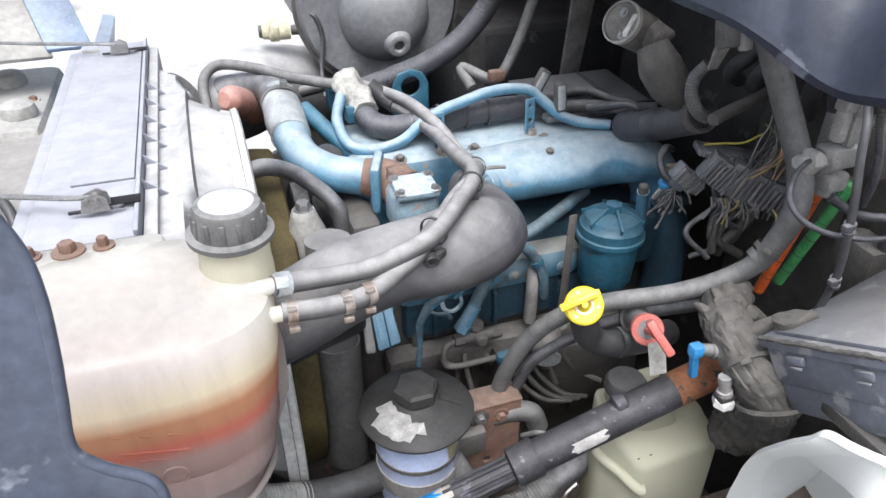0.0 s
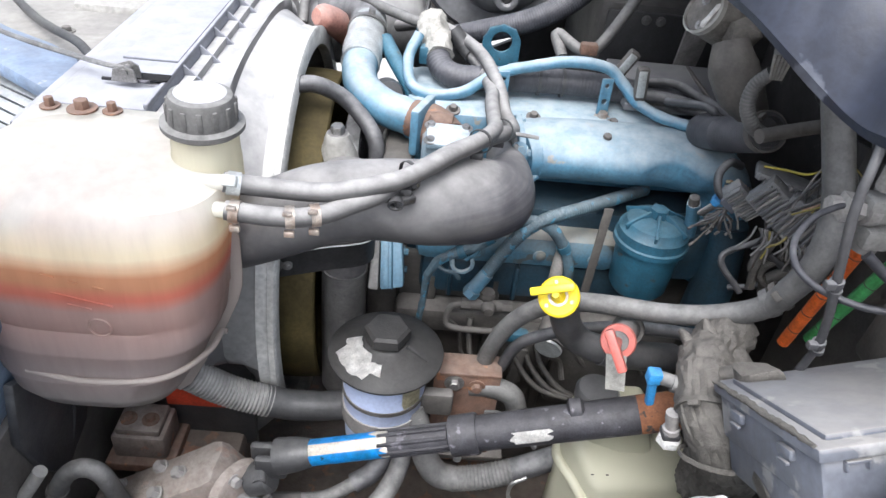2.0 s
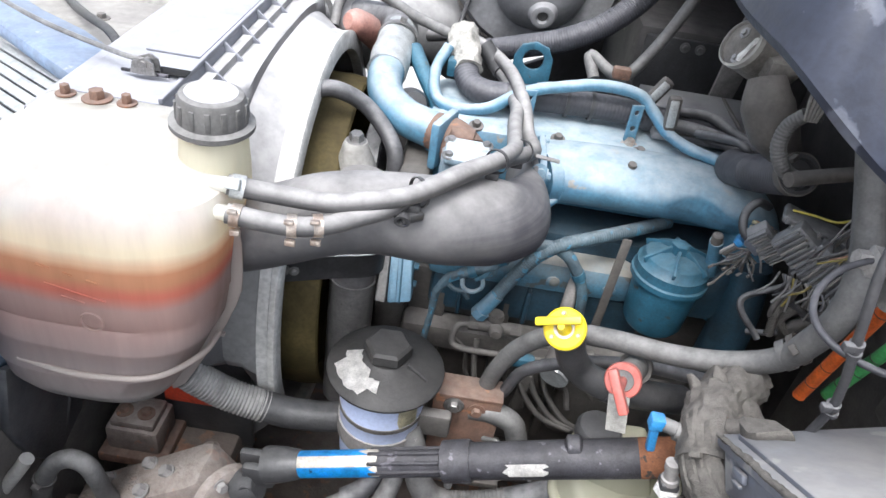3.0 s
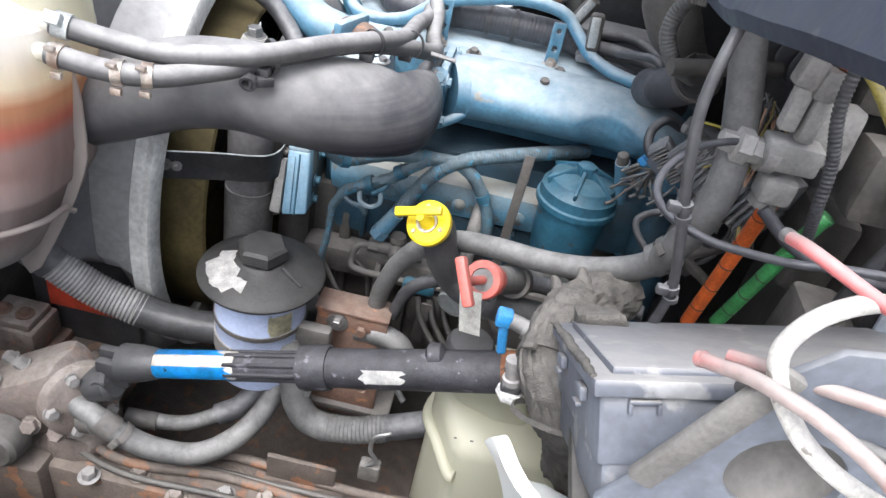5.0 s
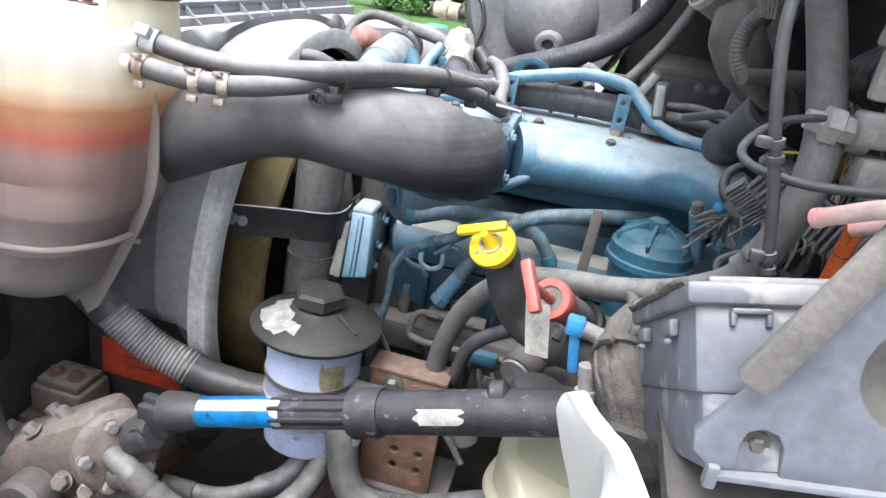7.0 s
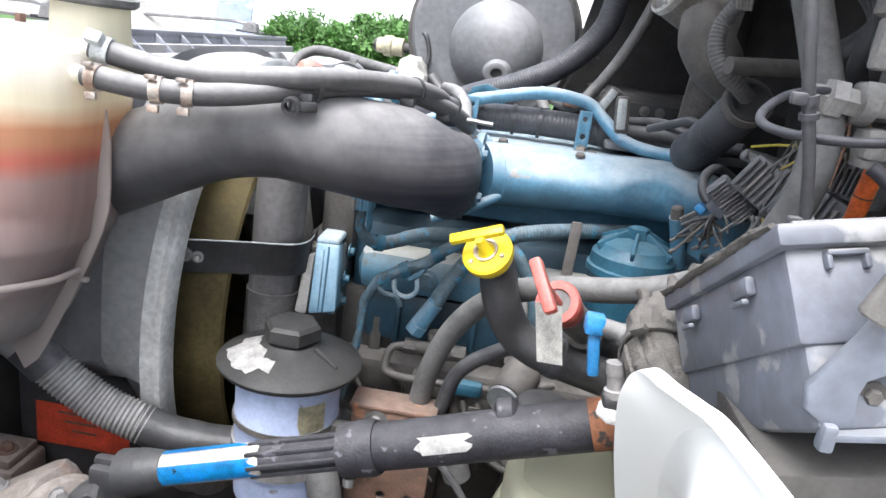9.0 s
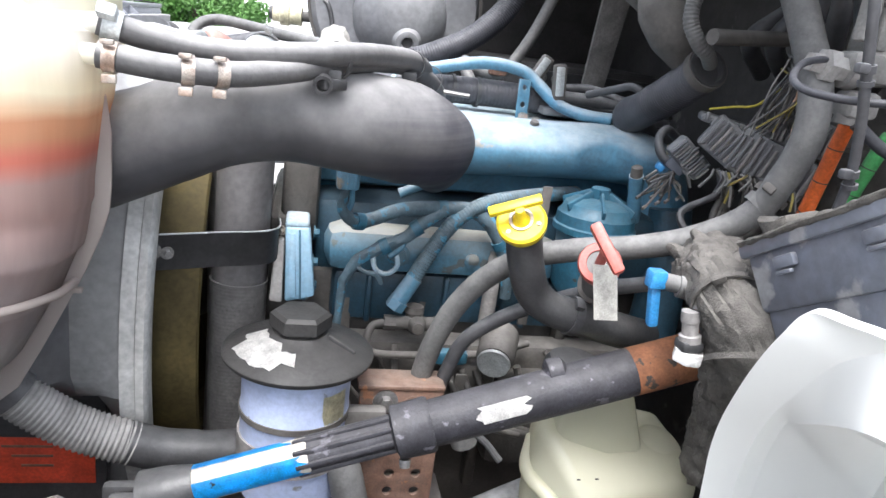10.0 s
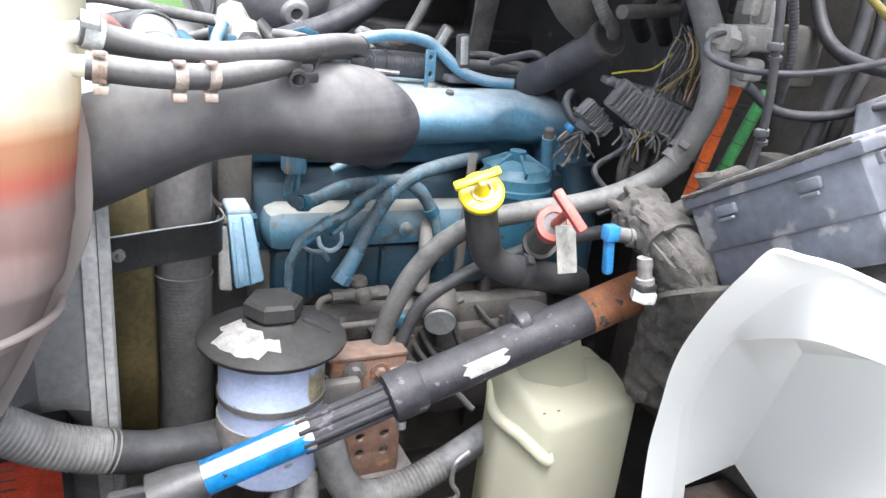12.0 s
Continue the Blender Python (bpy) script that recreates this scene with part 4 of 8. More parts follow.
part("loop", lathe([(-0.004, 0.006), (-0.004, 0.009), (0.004, 0.009), (0.004, 0.006), (-0.004, 0.006)], (0.200, 0.622, 1.560), (0, 1, 0.3), 16), BLACK, cl)

# ---- intake manifold, valve cover, cylinder head ----
pipe = thing("intake_manifold", "large dusty light blue painted intake pipe along the engine", "intake pipe", (0.5, 0.93, 1.38))
pb_ = bmesh.new()
pipe_line = spline([(0.372, 0.952, 1.466), (0.40, 0.964, 1.466), (0.45, 0.968, 1.468), (0.55, 0.962, 1.473), (0.63, 0.946, 1.477), (0.69, 0.928, 1.468), (0.712, 0.915, 1.425), (0.714, 0.905, 1.36), (0.712, 0.90, 1.29)], 10)
pipe_size = spline([(0.055, 0.044, 0), (0.062, 0.043, 0), (0.067, 0.0425, 0), (0.072, 0.041, 0), (0.064, 0.0415, 0), (0.056, 0.040, 0), (0.046, 0.042, 0), (0.042, 0.042, 0), (0.040, 0.040, 0)], 10)
rings = []
for i, (c, q) in enumerate(zip(pipe_line, pipe_size)):
    d = (pipe_line[min(i + 1, len(pipe_line) - 1)] - pipe_line[max(i - 1, 0)]).normalized()
    up = d.cross(V(0, -1, 0)).normalized()
    rings.append([pb_.verts.new(c + up.cross(d) * q.x * math.cos(math.tau * k / 72) + up * q.y * math.sin(math.tau * k / 72)) for k in range(72)])
for p, q in zip(rings, rings[1:]):
    for k in range(72):
        pb_.faces.new((p[k], p[(k + 1) % 72], q[(k + 1) % 72], q[k]))
pb_.faces.new(rings[0])
pb_.faces.new(rings[-1])
for v in pb_.verts:
    away = ((v.co.x - 0.606) / 0.036) ** 2 + ((v.co.z - 1.470) / 0.024) ** 2
    if v.co.y < 0.95 and away < 1.6:
        v.co.y += 0.0075 * min(1.0, max(0.0, (1.6 - away) / 1.2))
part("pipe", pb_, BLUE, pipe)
fl = [(0.066 * math.cos(a) * (1 + 0.12 * (math.cos(4 * a) < -0.4)), 0.049 * math.sin(a) * (1 + 0.12 * (math.cos(4 * a) < -0.4))) for a in [2 * math.pi * k / 48 for k in range(48)]]
part("flange", slab(fl, (0.366, 0.925, 1.474), (0, 1, 0), (0, 0, 1), 0.010), BLUE, pipe)
for a in (0.75, 2.5, 3.8, 5.5):
    part("bolt", hexbolt((0.377, 0.925 + 0.064 * math.cos(a), 1.474 + 0.047 * math.sin(a)), (1, 0, 0), 0.007, 0.007), BLUE, pipe)
part("bolt", hexbolt((0.366, 0.868, 1.509), (0.3, -0.8, 0.4), 0.008, 0.008), BLUE, pipe)
part("boss", lathe([(0, 0.007), (0.004, 0.006), (0.004, 0)], (0.508, 0.935, 1.5105), (0, -0.3, 1), 16), GRIME_GREY, pipe)
part("wire_stub", tube([(0.345, 0.845, 1.548), (0.386, 0.841, 1.546)], 0.003, 8), STEEL, pipe)

vc = thing("valve_cover", "dusty blue painted valve cover on top of the engine", "valve cover", (0.47, 1.07, 1.40))
part("cover", block((0.47, 1.085, 1.445), (0.56, 0.20, 0.12), 0.022), BLUE, vc)
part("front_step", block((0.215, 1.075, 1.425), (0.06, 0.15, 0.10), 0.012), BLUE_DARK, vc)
for x in (0.27, 0.40, 0.53, 0.66):
    part("cover_bolt", hexbolt((x, 1.000, 1.502), (0, -0.3, 1), 0.007, 0.010), GRIME_GREY, vc)
head = thing("cylinder_head", "grimy shaded blue cylinder head with a pale dusty ledge", "cylinder head", (0.45, 1.0, 1.2))
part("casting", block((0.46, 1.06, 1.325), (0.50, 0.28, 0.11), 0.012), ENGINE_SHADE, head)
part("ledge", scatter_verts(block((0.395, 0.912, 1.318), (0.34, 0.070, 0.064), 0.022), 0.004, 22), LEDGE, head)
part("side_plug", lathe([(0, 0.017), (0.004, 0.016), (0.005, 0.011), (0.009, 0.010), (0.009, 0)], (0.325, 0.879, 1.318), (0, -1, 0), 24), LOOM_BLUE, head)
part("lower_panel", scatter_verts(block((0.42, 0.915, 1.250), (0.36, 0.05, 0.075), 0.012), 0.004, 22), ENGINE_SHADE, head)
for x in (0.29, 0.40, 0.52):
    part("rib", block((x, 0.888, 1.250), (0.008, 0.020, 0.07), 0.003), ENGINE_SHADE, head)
for x in (0.43, 0.52):
    part("stud", lathe([(0, 0.011), (0.004, 0.011), (0.006, 0.007), (0.010, 0)], (x, 0.878, 1.316), (0, -1, 0), 18), LEDGE, head)
blk = thing("engine_block", "dark oily engine block below the cylinder head", "engine block", (0.45, 1.05, 0.7))
part("casting", block((0.46, 1.06, 1.08), (0.58, 0.30, 0.40), 0.015), GRIME, blk)
part("sump", block((0.45, 1.06, 0.79), (0.50, 0.24, 0.20), 0.03), GRIME, blk)
for k in range(4):
    part("rib", block((0.26 + 0.11 * k, 0.905, 1.09), (0.018, 0.03, 0.32), 0.005), GRIME, blk)
part("front_cover", block((0.175, 1.06, 1.15), (0.06, 0.34, 0.42), 0.02), GRIME, blk)
# dark block added to shut off bright ground seen through the gap here
part("gap_block", block((0.188, 1.03, 1.385), (0.05, 0.26, 0.13), 0.012), GRIME, blk)
part("side_rail", block((0.45, 0.885, 1.17), (0.5, 0.05, 0.05), 0.012), GRIME_GREY, blk)
part("side_cover", block((0.58, 0.87, 1.08), (0.20, 0.06, 0.16), 0.02), GRIME, blk)

# blue fuel filter
FX, FY = 0.590, 0.850
ff = thing("fuel_filter", "grimy blue fuel filter canister with a ribbed screw lid", "fuel filter", (FX, FY, 1.30))
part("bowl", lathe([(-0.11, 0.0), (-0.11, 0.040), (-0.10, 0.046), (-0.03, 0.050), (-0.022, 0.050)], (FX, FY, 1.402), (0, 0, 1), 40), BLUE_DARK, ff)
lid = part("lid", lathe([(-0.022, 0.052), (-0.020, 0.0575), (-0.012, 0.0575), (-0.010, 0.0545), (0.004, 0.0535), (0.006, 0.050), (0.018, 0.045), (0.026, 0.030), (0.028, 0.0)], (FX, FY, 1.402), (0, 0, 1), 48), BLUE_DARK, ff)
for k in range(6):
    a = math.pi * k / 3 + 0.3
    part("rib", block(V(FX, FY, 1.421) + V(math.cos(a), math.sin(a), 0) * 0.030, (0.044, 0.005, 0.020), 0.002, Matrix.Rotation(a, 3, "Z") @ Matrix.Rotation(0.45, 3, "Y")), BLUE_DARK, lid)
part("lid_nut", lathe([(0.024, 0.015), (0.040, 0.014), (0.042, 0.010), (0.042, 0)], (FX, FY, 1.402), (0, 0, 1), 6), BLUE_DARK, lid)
part("fitting", tube([(0.645, 0.850, 1.40), (0.640, 0.845, 1.43), (0.628, 0.832, 1.468)], 0.010, 14), BLUE, ff, "blue banjo fitting")
part("fitting_tip", lathe([(0, 0.0085), (0.014, 0.0075), (0.016, 0.005), (0.016, 0)], (0.628, 0.832, 1.466), (-0.2, -0.2, 1), 14), GRIME_GREY, ff)
# side body and pillar wear the blue darkened for shadow
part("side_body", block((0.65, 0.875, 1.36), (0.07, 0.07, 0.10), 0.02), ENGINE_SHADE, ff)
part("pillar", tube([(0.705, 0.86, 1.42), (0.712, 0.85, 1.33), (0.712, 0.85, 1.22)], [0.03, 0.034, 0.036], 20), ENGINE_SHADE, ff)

# thermostat housing and water elbow
th = thing("thermostat_housing", "blue thermostat housing stained with rust, with a coolant elbow", "thermostat housing", (0.25, 0.93, 1.43))
part("housing", scatter_verts(block((0.262, 0.905, 1.470), (0.075, 0.065, 0.075), 0.016), 0.004, 40), DUSTY_BLUE, th)
part("top_plate", block((0.262, 0.893, 1.508), (0.066, 0.056, 0.012), 0.004, Matrix.Rotation(0.15, 3, "X")), DUSTY_BLUE, th, "pale dusty outlet plate")
part("neck", tube([(0.262, 0.935, 1.478), (0.238, 0.968, 1.487), (0.205, 0.985, 1.490)], [0.036, 0.034, 0.030], 24), RUST, th, "rust-stained neck")
part("bracket", block((0.222, 0.962, 1.490), (0.016, 0.075, 0.078), 0.007, Matrix.Rotation(-0.35, 3, "Z")), BLUE, th)
part("rust_lump", scatter_verts(block((0.252, 0.945, 1.500), (0.045, 0.045, 0.045), 0.016), 0.005, 45), RUST, th, "flaking rusty casting")
for dx, dy in ((-0.026, -0.025), (0.026, -0.025), (0.026, 0.012), (-0.026, 0.012)):
    part("bolt", hexbolt((0.262 + dx, 0.90 + dy, 1.513 + dy * 0.15), (0, -0.15, 1), 0.006, 0.007), STEEL, th)
part("elbow", tube([(0.205, 0.985, 1.490), (0.160, 1.000, 1.497), (0.125, 1.025, 1.512), (0.112, 1.065, 1.522), (0.110, 1.11, 1.530)], [0.030, 0.029, 0.028, 0.029, 0.030], 26), BLUE, th, "light blue coolant elbow")
part("sleeve", scatter_verts(tube([(0.110, 1.095, 1.527), (0.110, 1.15, 1.536), (0.111, 1.225, 1.548)], [0.033, 0.0345, 0.033], 26), 0.003, 40), SILVER, th, "silver hose sleeve")
part("sleeve_clip", band((0.111, 1.20, 1.545), (0, 1, 0.15), 0.034, 0.010, 0.002, (0.2, 0, 1)), STEEL, th)
solid("coolant_hose", tube([(0.111, 1.20, 1.545), (0.10, 1.28, 1.545), (0.04, 1.33, 1.53), (-0.06, 1.34, 1.52)], 0.034, 22), RUBBER, "black upper radiator hose", "hose")
rh = tube([(0.016, 1.225, 1.556), (0.026, 1.236, 1.552), (0.045, 1.262, 1.535), (0.07, 1.30, 1.50)], [0.014, 0.024, 0.026, 0.026], 22)
solid("pump_hose", rh, SALMON, "faded red rubber hose behind the shroud rim", "hose")
solid("bypass_hose", tube([(0.020, 0.955, 1.540), (0.055, 0.966, 1.540), (0.095, 0.978, 1.518), (0.130, 0.965, 1.490), (0.152, 0.945, 1.462), (0.155, 0.935, 1.42)], 0.013, 16), RUBBER, "black rubber bypass hose behind the fan shroud", "hose")
wp = thing("water_pump", "dusty grey cast water pump body with a plug bolt", "water pump", (0.11, 0.93, 1.2))
part("body", tube([(0.096, 0.918, 1.486), (0.096, 0.918, 1.470), (0.098, 0.922, 1.43), (0.105, 0.935, 1.33), (0.115, 0.95, 1.2)], [0.017, 0.022, 0.033, 0.040, 0.05], 24), OFFWHITE, wp)
part("plug", hexbolt((0.096, 0.918, 1.486), (0, -0.1, 1), 0.011, 0.014, 1.35), STEEL, wp, "steel plug bolt")
pu = thing("fan_pulley", "dark grooved pulley behind the fan", "pulley", (0.1, CY, CZ))
part("rim", lathe([(0, 0.07), (0.004, 0.085), (0.012, 0.078), (0.018, 0.085), (0.026, 0.078), (0.032, 0.085), (0.036, 0.07)], (0.09, CY, 1.36), (1, 0, 0), 40), BLACK_STEEL, pu)
part("belt", lathe([(0.006, 0.081), (0.006, 0.090), (0.03, 0.090), (0.03, 0.081)], (0.09, CY, 1.36), (1, 0, 0), 40), RUBBER, pu)

# vertical charge pipe with strap
CHARGE = mat("scuffed_rubber", (0.085, 0.084, 0.086), (0.150, 0.145, 0.139), 0.34, dust=0.6, dust_col=(0.34, 0.335, 0.33), size=18, fleck=(0.16, 0.155, 0.15), fleck_at=0.66)
CHARGE_TOP = mat("dust_bleached_pipe", (0.105, 0.101, 0.107), (0.145, 0.140, 0.139), 0.38, dust=0.5, dust_col=(0.40, 0.39, 0.38), size=9)
cp = thing("charge_pipe", "dark rubber charge pipe standing behind a steel strap", "charge pipe", (0.105, 0.86, 0.95))
part("upper", tube([(0.120, 0.862, 1.462), (0.119, 0.860, 1.43), (0.118, 0.858, 1.38), (0.116, 0.855, 1.27)], 0.0345, 28), CHARGE_TOP, cp)
part("sleeve", tube([(0.116, 0.855, 1.28), (0.115, 0.853, 1.21), (0.114, 0.850, 1.02)], 0.037, 28, rib=(0.005, 0.0022)), CHARGE, cp, "ribbed lower hose")
sp = thing("strap_bracket", "black painted steel strap bent round a pipe", "bracket", (0.1, 0.8, 1.33))
sb = bmesh.new()
rows = []
for c in spline([(0.018, 0.770, 0), (0.06, 0.786, 0), (0.10, 0.801, 0), (0.135, 0.812, 0), (0.154, 0.823, 0), (0.163, 0.842, 0), (0.162, 0.875, 0), (0.155, 0.96, 0)], 8):
    z0, z1 = 1.314, 1.358
    rows.append([sb.verts.new((c.x, c.y, z0)), sb.verts.new((c.x, c.y, z1))])
for p, q in zip(rows, rows[1:]):
    sb.faces.new((p[0], q[0], q[1], p[1]))
bmesh.ops.solidify(sb, geom=list(sb.faces), thickness=0.003)
part("strap", sb, STRAP, sp)
part("worn_edge", tube([(0.019, 0.7685, 1.3582), (0.06, 0.7845, 1.3582), (0.10, 0.7995, 1.3582), (0.1355, 0.8105, 1.3582), (0.1552, 0.822, 1.3582), (0.1645, 0.842, 1.3582), (0.1635, 0.875, 1.3582)], 0.0012, 8), SILVER, sp, "bright worn strap edge")
part("bolt", hexbolt((0.027, 0.770, 1.339), (0.4, -1, 0), 0.0055, 0.009), STEEL, sp)
part("bolt", hexbolt((0.041, 0.776, 1.336), (0.4, -1, 0), 0.0045, 0.007), STEEL, sp)

# blue cover beside the strap
bc = thing("side_cover", "light blue ribbed cover bolted to the engine front", "engine cover", (0.19, 0.83, 1.24))
part("cover", hexa([(0.176, 0.822, 1.262), (0.214, 0.822, 1.272), (0.214, 0.850, 1.272), (0.176, 0.850, 1.262), (0.171, 0.857, 1.354), (0.203, 0.860, 1.354), (0.203, 0.884, 1.354), (0.171, 0.884, 1.354)], 0.004), BLUE_PALE, bc)
part("groove", tube([(0.1955, 0.8215, 1.268), (0.1925, 0.840, 1.312), (0.1895, 0.8575, 1.350)], 0.0014, 8), BLUE_DARK, bc)
part("front_rib", hexa([(0.180, 0.8195, 1.270), (0.190, 0.8195, 1.270), (0.190, 0.825, 1.270), (0.180, 0.825, 1.270), (0.176, 0.852, 1.346), (0.184, 0.852, 1.346), (0.184, 0.858, 1.346), (0.176, 0.858, 1.346)], 0.001), BLUE_PALE, bc)
part("body", scatter_verts(hexa([(0.178, 0.845, 1.255), (0.208, 0.845, 1.255), (0.208, 0.960, 1.25), (0.178, 0.960, 1.25), (0.175, 0.875, 1.350), (0.203, 0.875, 1.350), (0.203, 0.976, 1.352), (0.175, 0.976, 1.352)], 0.005), 0.0015, 30), COVER_SIDE, bc, "grey-green dusty cover body")
part("top_plate", hexa([(0.170, 0.857, 1.353), (0.203, 0.860, 1.353), (0.203, 0.980, 1.357), (0.170, 0.980, 1.357), (0.172, 0.860, 1.362), (0.201, 0.863, 1.362), (0.201, 0.978, 1.366), (0.172, 0.978, 1.366)], 0.003), DUSTY_BLUE, bc, "pale dusty top plate")
part("stay", hexa([(0.156, 0.824, 1.262), (0.173, 0.824, 1.260), (0.173, 0.836, 1.260), (0.156, 0.836, 1.262), (0.160, 0.852, 1.335), (0.171, 0.852, 1.338), (0.171, 0.864, 1.338), (0.160, 0.864, 1.335)], 0.003), CAB_DUST, bc, "pale grey stay plate")
part("clip", block((0.181, 0.836, 1.285), (0.006, 0.008, 0.022), 0.002), BLUE_PALE, bc)
for y, z in ((0.900, 1.335), (0.880, 1.300), (0.945, 1.320), (0.872, 1.270)):
    part("bolt", hexbolt((0.2085, y, z), (1, 0, 0), 0.006, 0.008), BLUE_DARK, bc)
for z in (1.345, 1.330):
    part("front_bolt", hexbolt((0.166, 0.868, z), (-0.3, -1, 0), 0.004, 0.008), ZINC, bc)

# looms and hoses along the head, sprayed over with engine paint
lo = thing("sensor_loom", "blue paint-sprayed wiring loom along the cylinder head", "wiring loom", (0.3, 0.86, 1.3))
part("loom", tube([(0.242, 0.806, 1.425), (0.238, 0.812, 1.400), (0.247, 0.820, 1.383), (0.262, 0.828, 1.376), (0.283, 0.835, 1.380), (0.319, 0.840, 1.393), (0.372, 0.850, 1.396), (0.412, 0.858, 1.395), (0.438, 0.860, 1.382), (0.462, 0.860, 1.349), (0.478, 0.860, 1.308), (0.482, 0.862, 1.27)], [0.005, 0.006, 0.008, 0.009, 0.009, 0.0095, 0.010, 0.010, 0.010, 0.009, 0.009, 0.008], 14, 10, wobble=0.16), LOOM_BLUE, lo)
part("branch", tube([(0.377, 0.845, 1.397), (0.350, 0.842, 1.378), (0.325, 0.840, 1.355), (0.295, 0.838, 1.340), (0.269, 0.838, 1.323), (0.254, 0.838, 1.300), (0.249, 0.838, 1.285), (0.247, 0.835, 1.246), (0.240, 0.825, 1.19), (0.236, 0.815, 1.15)], [0.008, 0.0085, 0.0085, 0.008, 0.008, 0.007, 0.006, 0.0055, 0.0055, 0.0055], 12, 8, wobble=0.25), LOOM_BLUE, lo)
plug = part("connector", block((0.242, 0.802, 1.440), (0.028, 0.026, 0.032), 0.004), BLUE, lo, "blue-sprayed plug")
for k in range(3):
    part("plug_rib", block((0.233 + 0.009 * k, 0.7885, 1.440), (0.003, 0.003, 0.03), 0.0008), BLUE, plug)
for k, pts in enumerate([[(0.248, 0.804, 1.425), (0.250, 0.815, 1.405), (0.246, 0.822, 1.388)], [(0.285, 0.840, 1.330), (0.290, 0.832, 1.312), (0.305, 0.832, 1.306), (0.318, 0.834, 1.316), (0.316, 0.836, 1.334)], [(0.262, 0.838, 1.315), (0.275, 0.830, 1.308), (0.292, 0.830, 1.304), (0.300, 0.832, 1.292)], [(0.33, 0.842, 1.36), (0.322, 0.835, 1.343), (0.306, 0.832, 1.330)]]):
    part("wire", tube(pts, 0.0036, 8, wobble=0.3), (BLUE, DUSTY_BLUE, LOOM_BLUE, BLUE_DARK)[k], lo)
for c, d in (((0.262, 0.828, 1.376), (1, 0.5, -0.2)), ((0.340, 0.842, 1.369), (0.8, 0, 0.6)), ((0.300, 0.838, 1.342), (0.9, 0, 0.5)), ((0.372, 0.850, 1.396), (1, 0.1, 0)), ((0.462, 0.860, 1.349), (0.5, 0, -0.8))):
    part("tape_wrap", band(c, d, 0.0096, 0.012, 0.0015), BLUE_DARK, lo)
fh = thing("fuel_hose", "ribbed dusty blue fuel hose crossing the cylinder head", "hose", (0.40, 0.85, 1.30))
part("sleeve", tube([(0.337, 0.840, 1.285), (0.348, 0.842, 1.308), (0.363, 0.845, 1.336), (0.378, 0.847, 1.362), (0.398, 0.850, 1.386), (0.430, 0.860, 1.403), (0.466, 0.872, 1.411), (0.53, 0.91, 1.413), (0.60, 0.96, 1.41)], 0.0105, 16, rib=(0.0042, 0.03)), LOOM_BLUE, fh)
part("end_fitting", tube([(0.345, 0.841, 1.300), (0.336, 0.840, 1.284), (0.326, 0.839, 1.266)], [0.0115, 0.012, 0.0125], 14), BLUE, fh, "blue end fitting")
part("end_nut", lathe([(-0.007, 0.014), (0.007, 0.014)], (0.324, 0.838, 1.262), (0.5, 0, 0.9), 6), BLUE, fh)
solid("fuel_pipe", tube([(0.32, 0.90, 1.40), (0.38, 0.90, 1.43), (0.42, 0.93, 1.45)], 0.007, 12), BLUE, "thin blue fuel pipe under the intake pipe", "pipe")
solid("drain_pipe", tube([(0.46, 0.865, 1.22), (0.462, 0.868, 1.30), (0.466, 0.88, 1.33)], 0.011, 14), PUMP, "short pale dusty pipe beside the fuel filter", "pipe")
ft = thing("fuel_tee", "dusty brass tee fitting on a thin steel pipe", "pipe fitting", (0.355, 0.84, 1.22))
part("tee", tube([(0.315, 0.842, 1.232), (0.395, 0.842, 1.232)], 0.010, 12), GRIME_GREY, ft)
part("stem", lathe([(0, 0.012), (0.018, 0.012), (0.022, 0.014), (0.030, 0.012)], (0.352, 0.850, 1.225), (0, 0, 1), 16), GRIME_GREY, ft)
part("ball", lathe([(-0.014, 0), (-0.012, 0.008), (0, 0.014), (0.012, 0.008), (0.014, 0)], (0.355, 0.835, 1.232), (0, -1, 0), 18), GRIME_GREY, ft)
for x in (0.318, 0.386):
    part("nut", lathe([(-0.008, 0.011), (0.008, 0.011)], (x, 0.842, 1.232), (1, 0, 0), 6), GRIME_GREY, ft)
part("pipe", tube([(0.32, 0.842, 1.232), (0.295, 0.838, 1.228), (0.288, 0.83, 1.205), (0.30, 0.822, 1.195), (0.36, 0.82, 1.195), (0.45, 0.82, 1.20), (0.52, 0.84, 1.21)], 0.0055, 10), GRIME_GREY, ft)
solid("dipstick_strap", slab([(-0.007, 0), (0.007, 0), (0.007, 0.20), (-0.007, 0.20)], (0.505, 0.838, 1.24), (1, 0, 0), (0.03, 0.03, 1), 0.003), GRIME_GREY, "flat dusty steel strap beside the fuel filter", "strap")
dark = random.Random(5)
for k in range(9):
    x = 0.24 + 0.045 * k
    p = [(x, 0.86 - 0.02 * dark.random(), 1.20 - 0.03 * dark.random())]
    for _ in range(3):
        p.append((p[-1][0] + dark.uniform(0.0, 0.05), p[-1][1] - dark.uniform(-0.01, 0.02), p[-1][2] - dark.uniform(0.02, 0.06)))
    solid("engine_wire", tube(p, dark.uniform(0.003, 0.006), 8), GRIME_GREY, "thin dusty wire hanging beside the engine block", "wire", group="engine wires")
ip = thing("injection_pump", "dusty grey injection pump low on the engine side", "pump", (0.47, 0.83, 1.1))
part("body", block((0.43, 0.845, 1.15), (0.09, 0.06, 0.07), 0.014), GRIME, ip)
part("cap", lathe([(0, 0.026), (0.05, 0.026), (0.056, 0.022), (0.056, 0)], (0.475, 0.83, 1.225), (-0.4, -1, -0.3), 26), GRIME_GREY, ip)
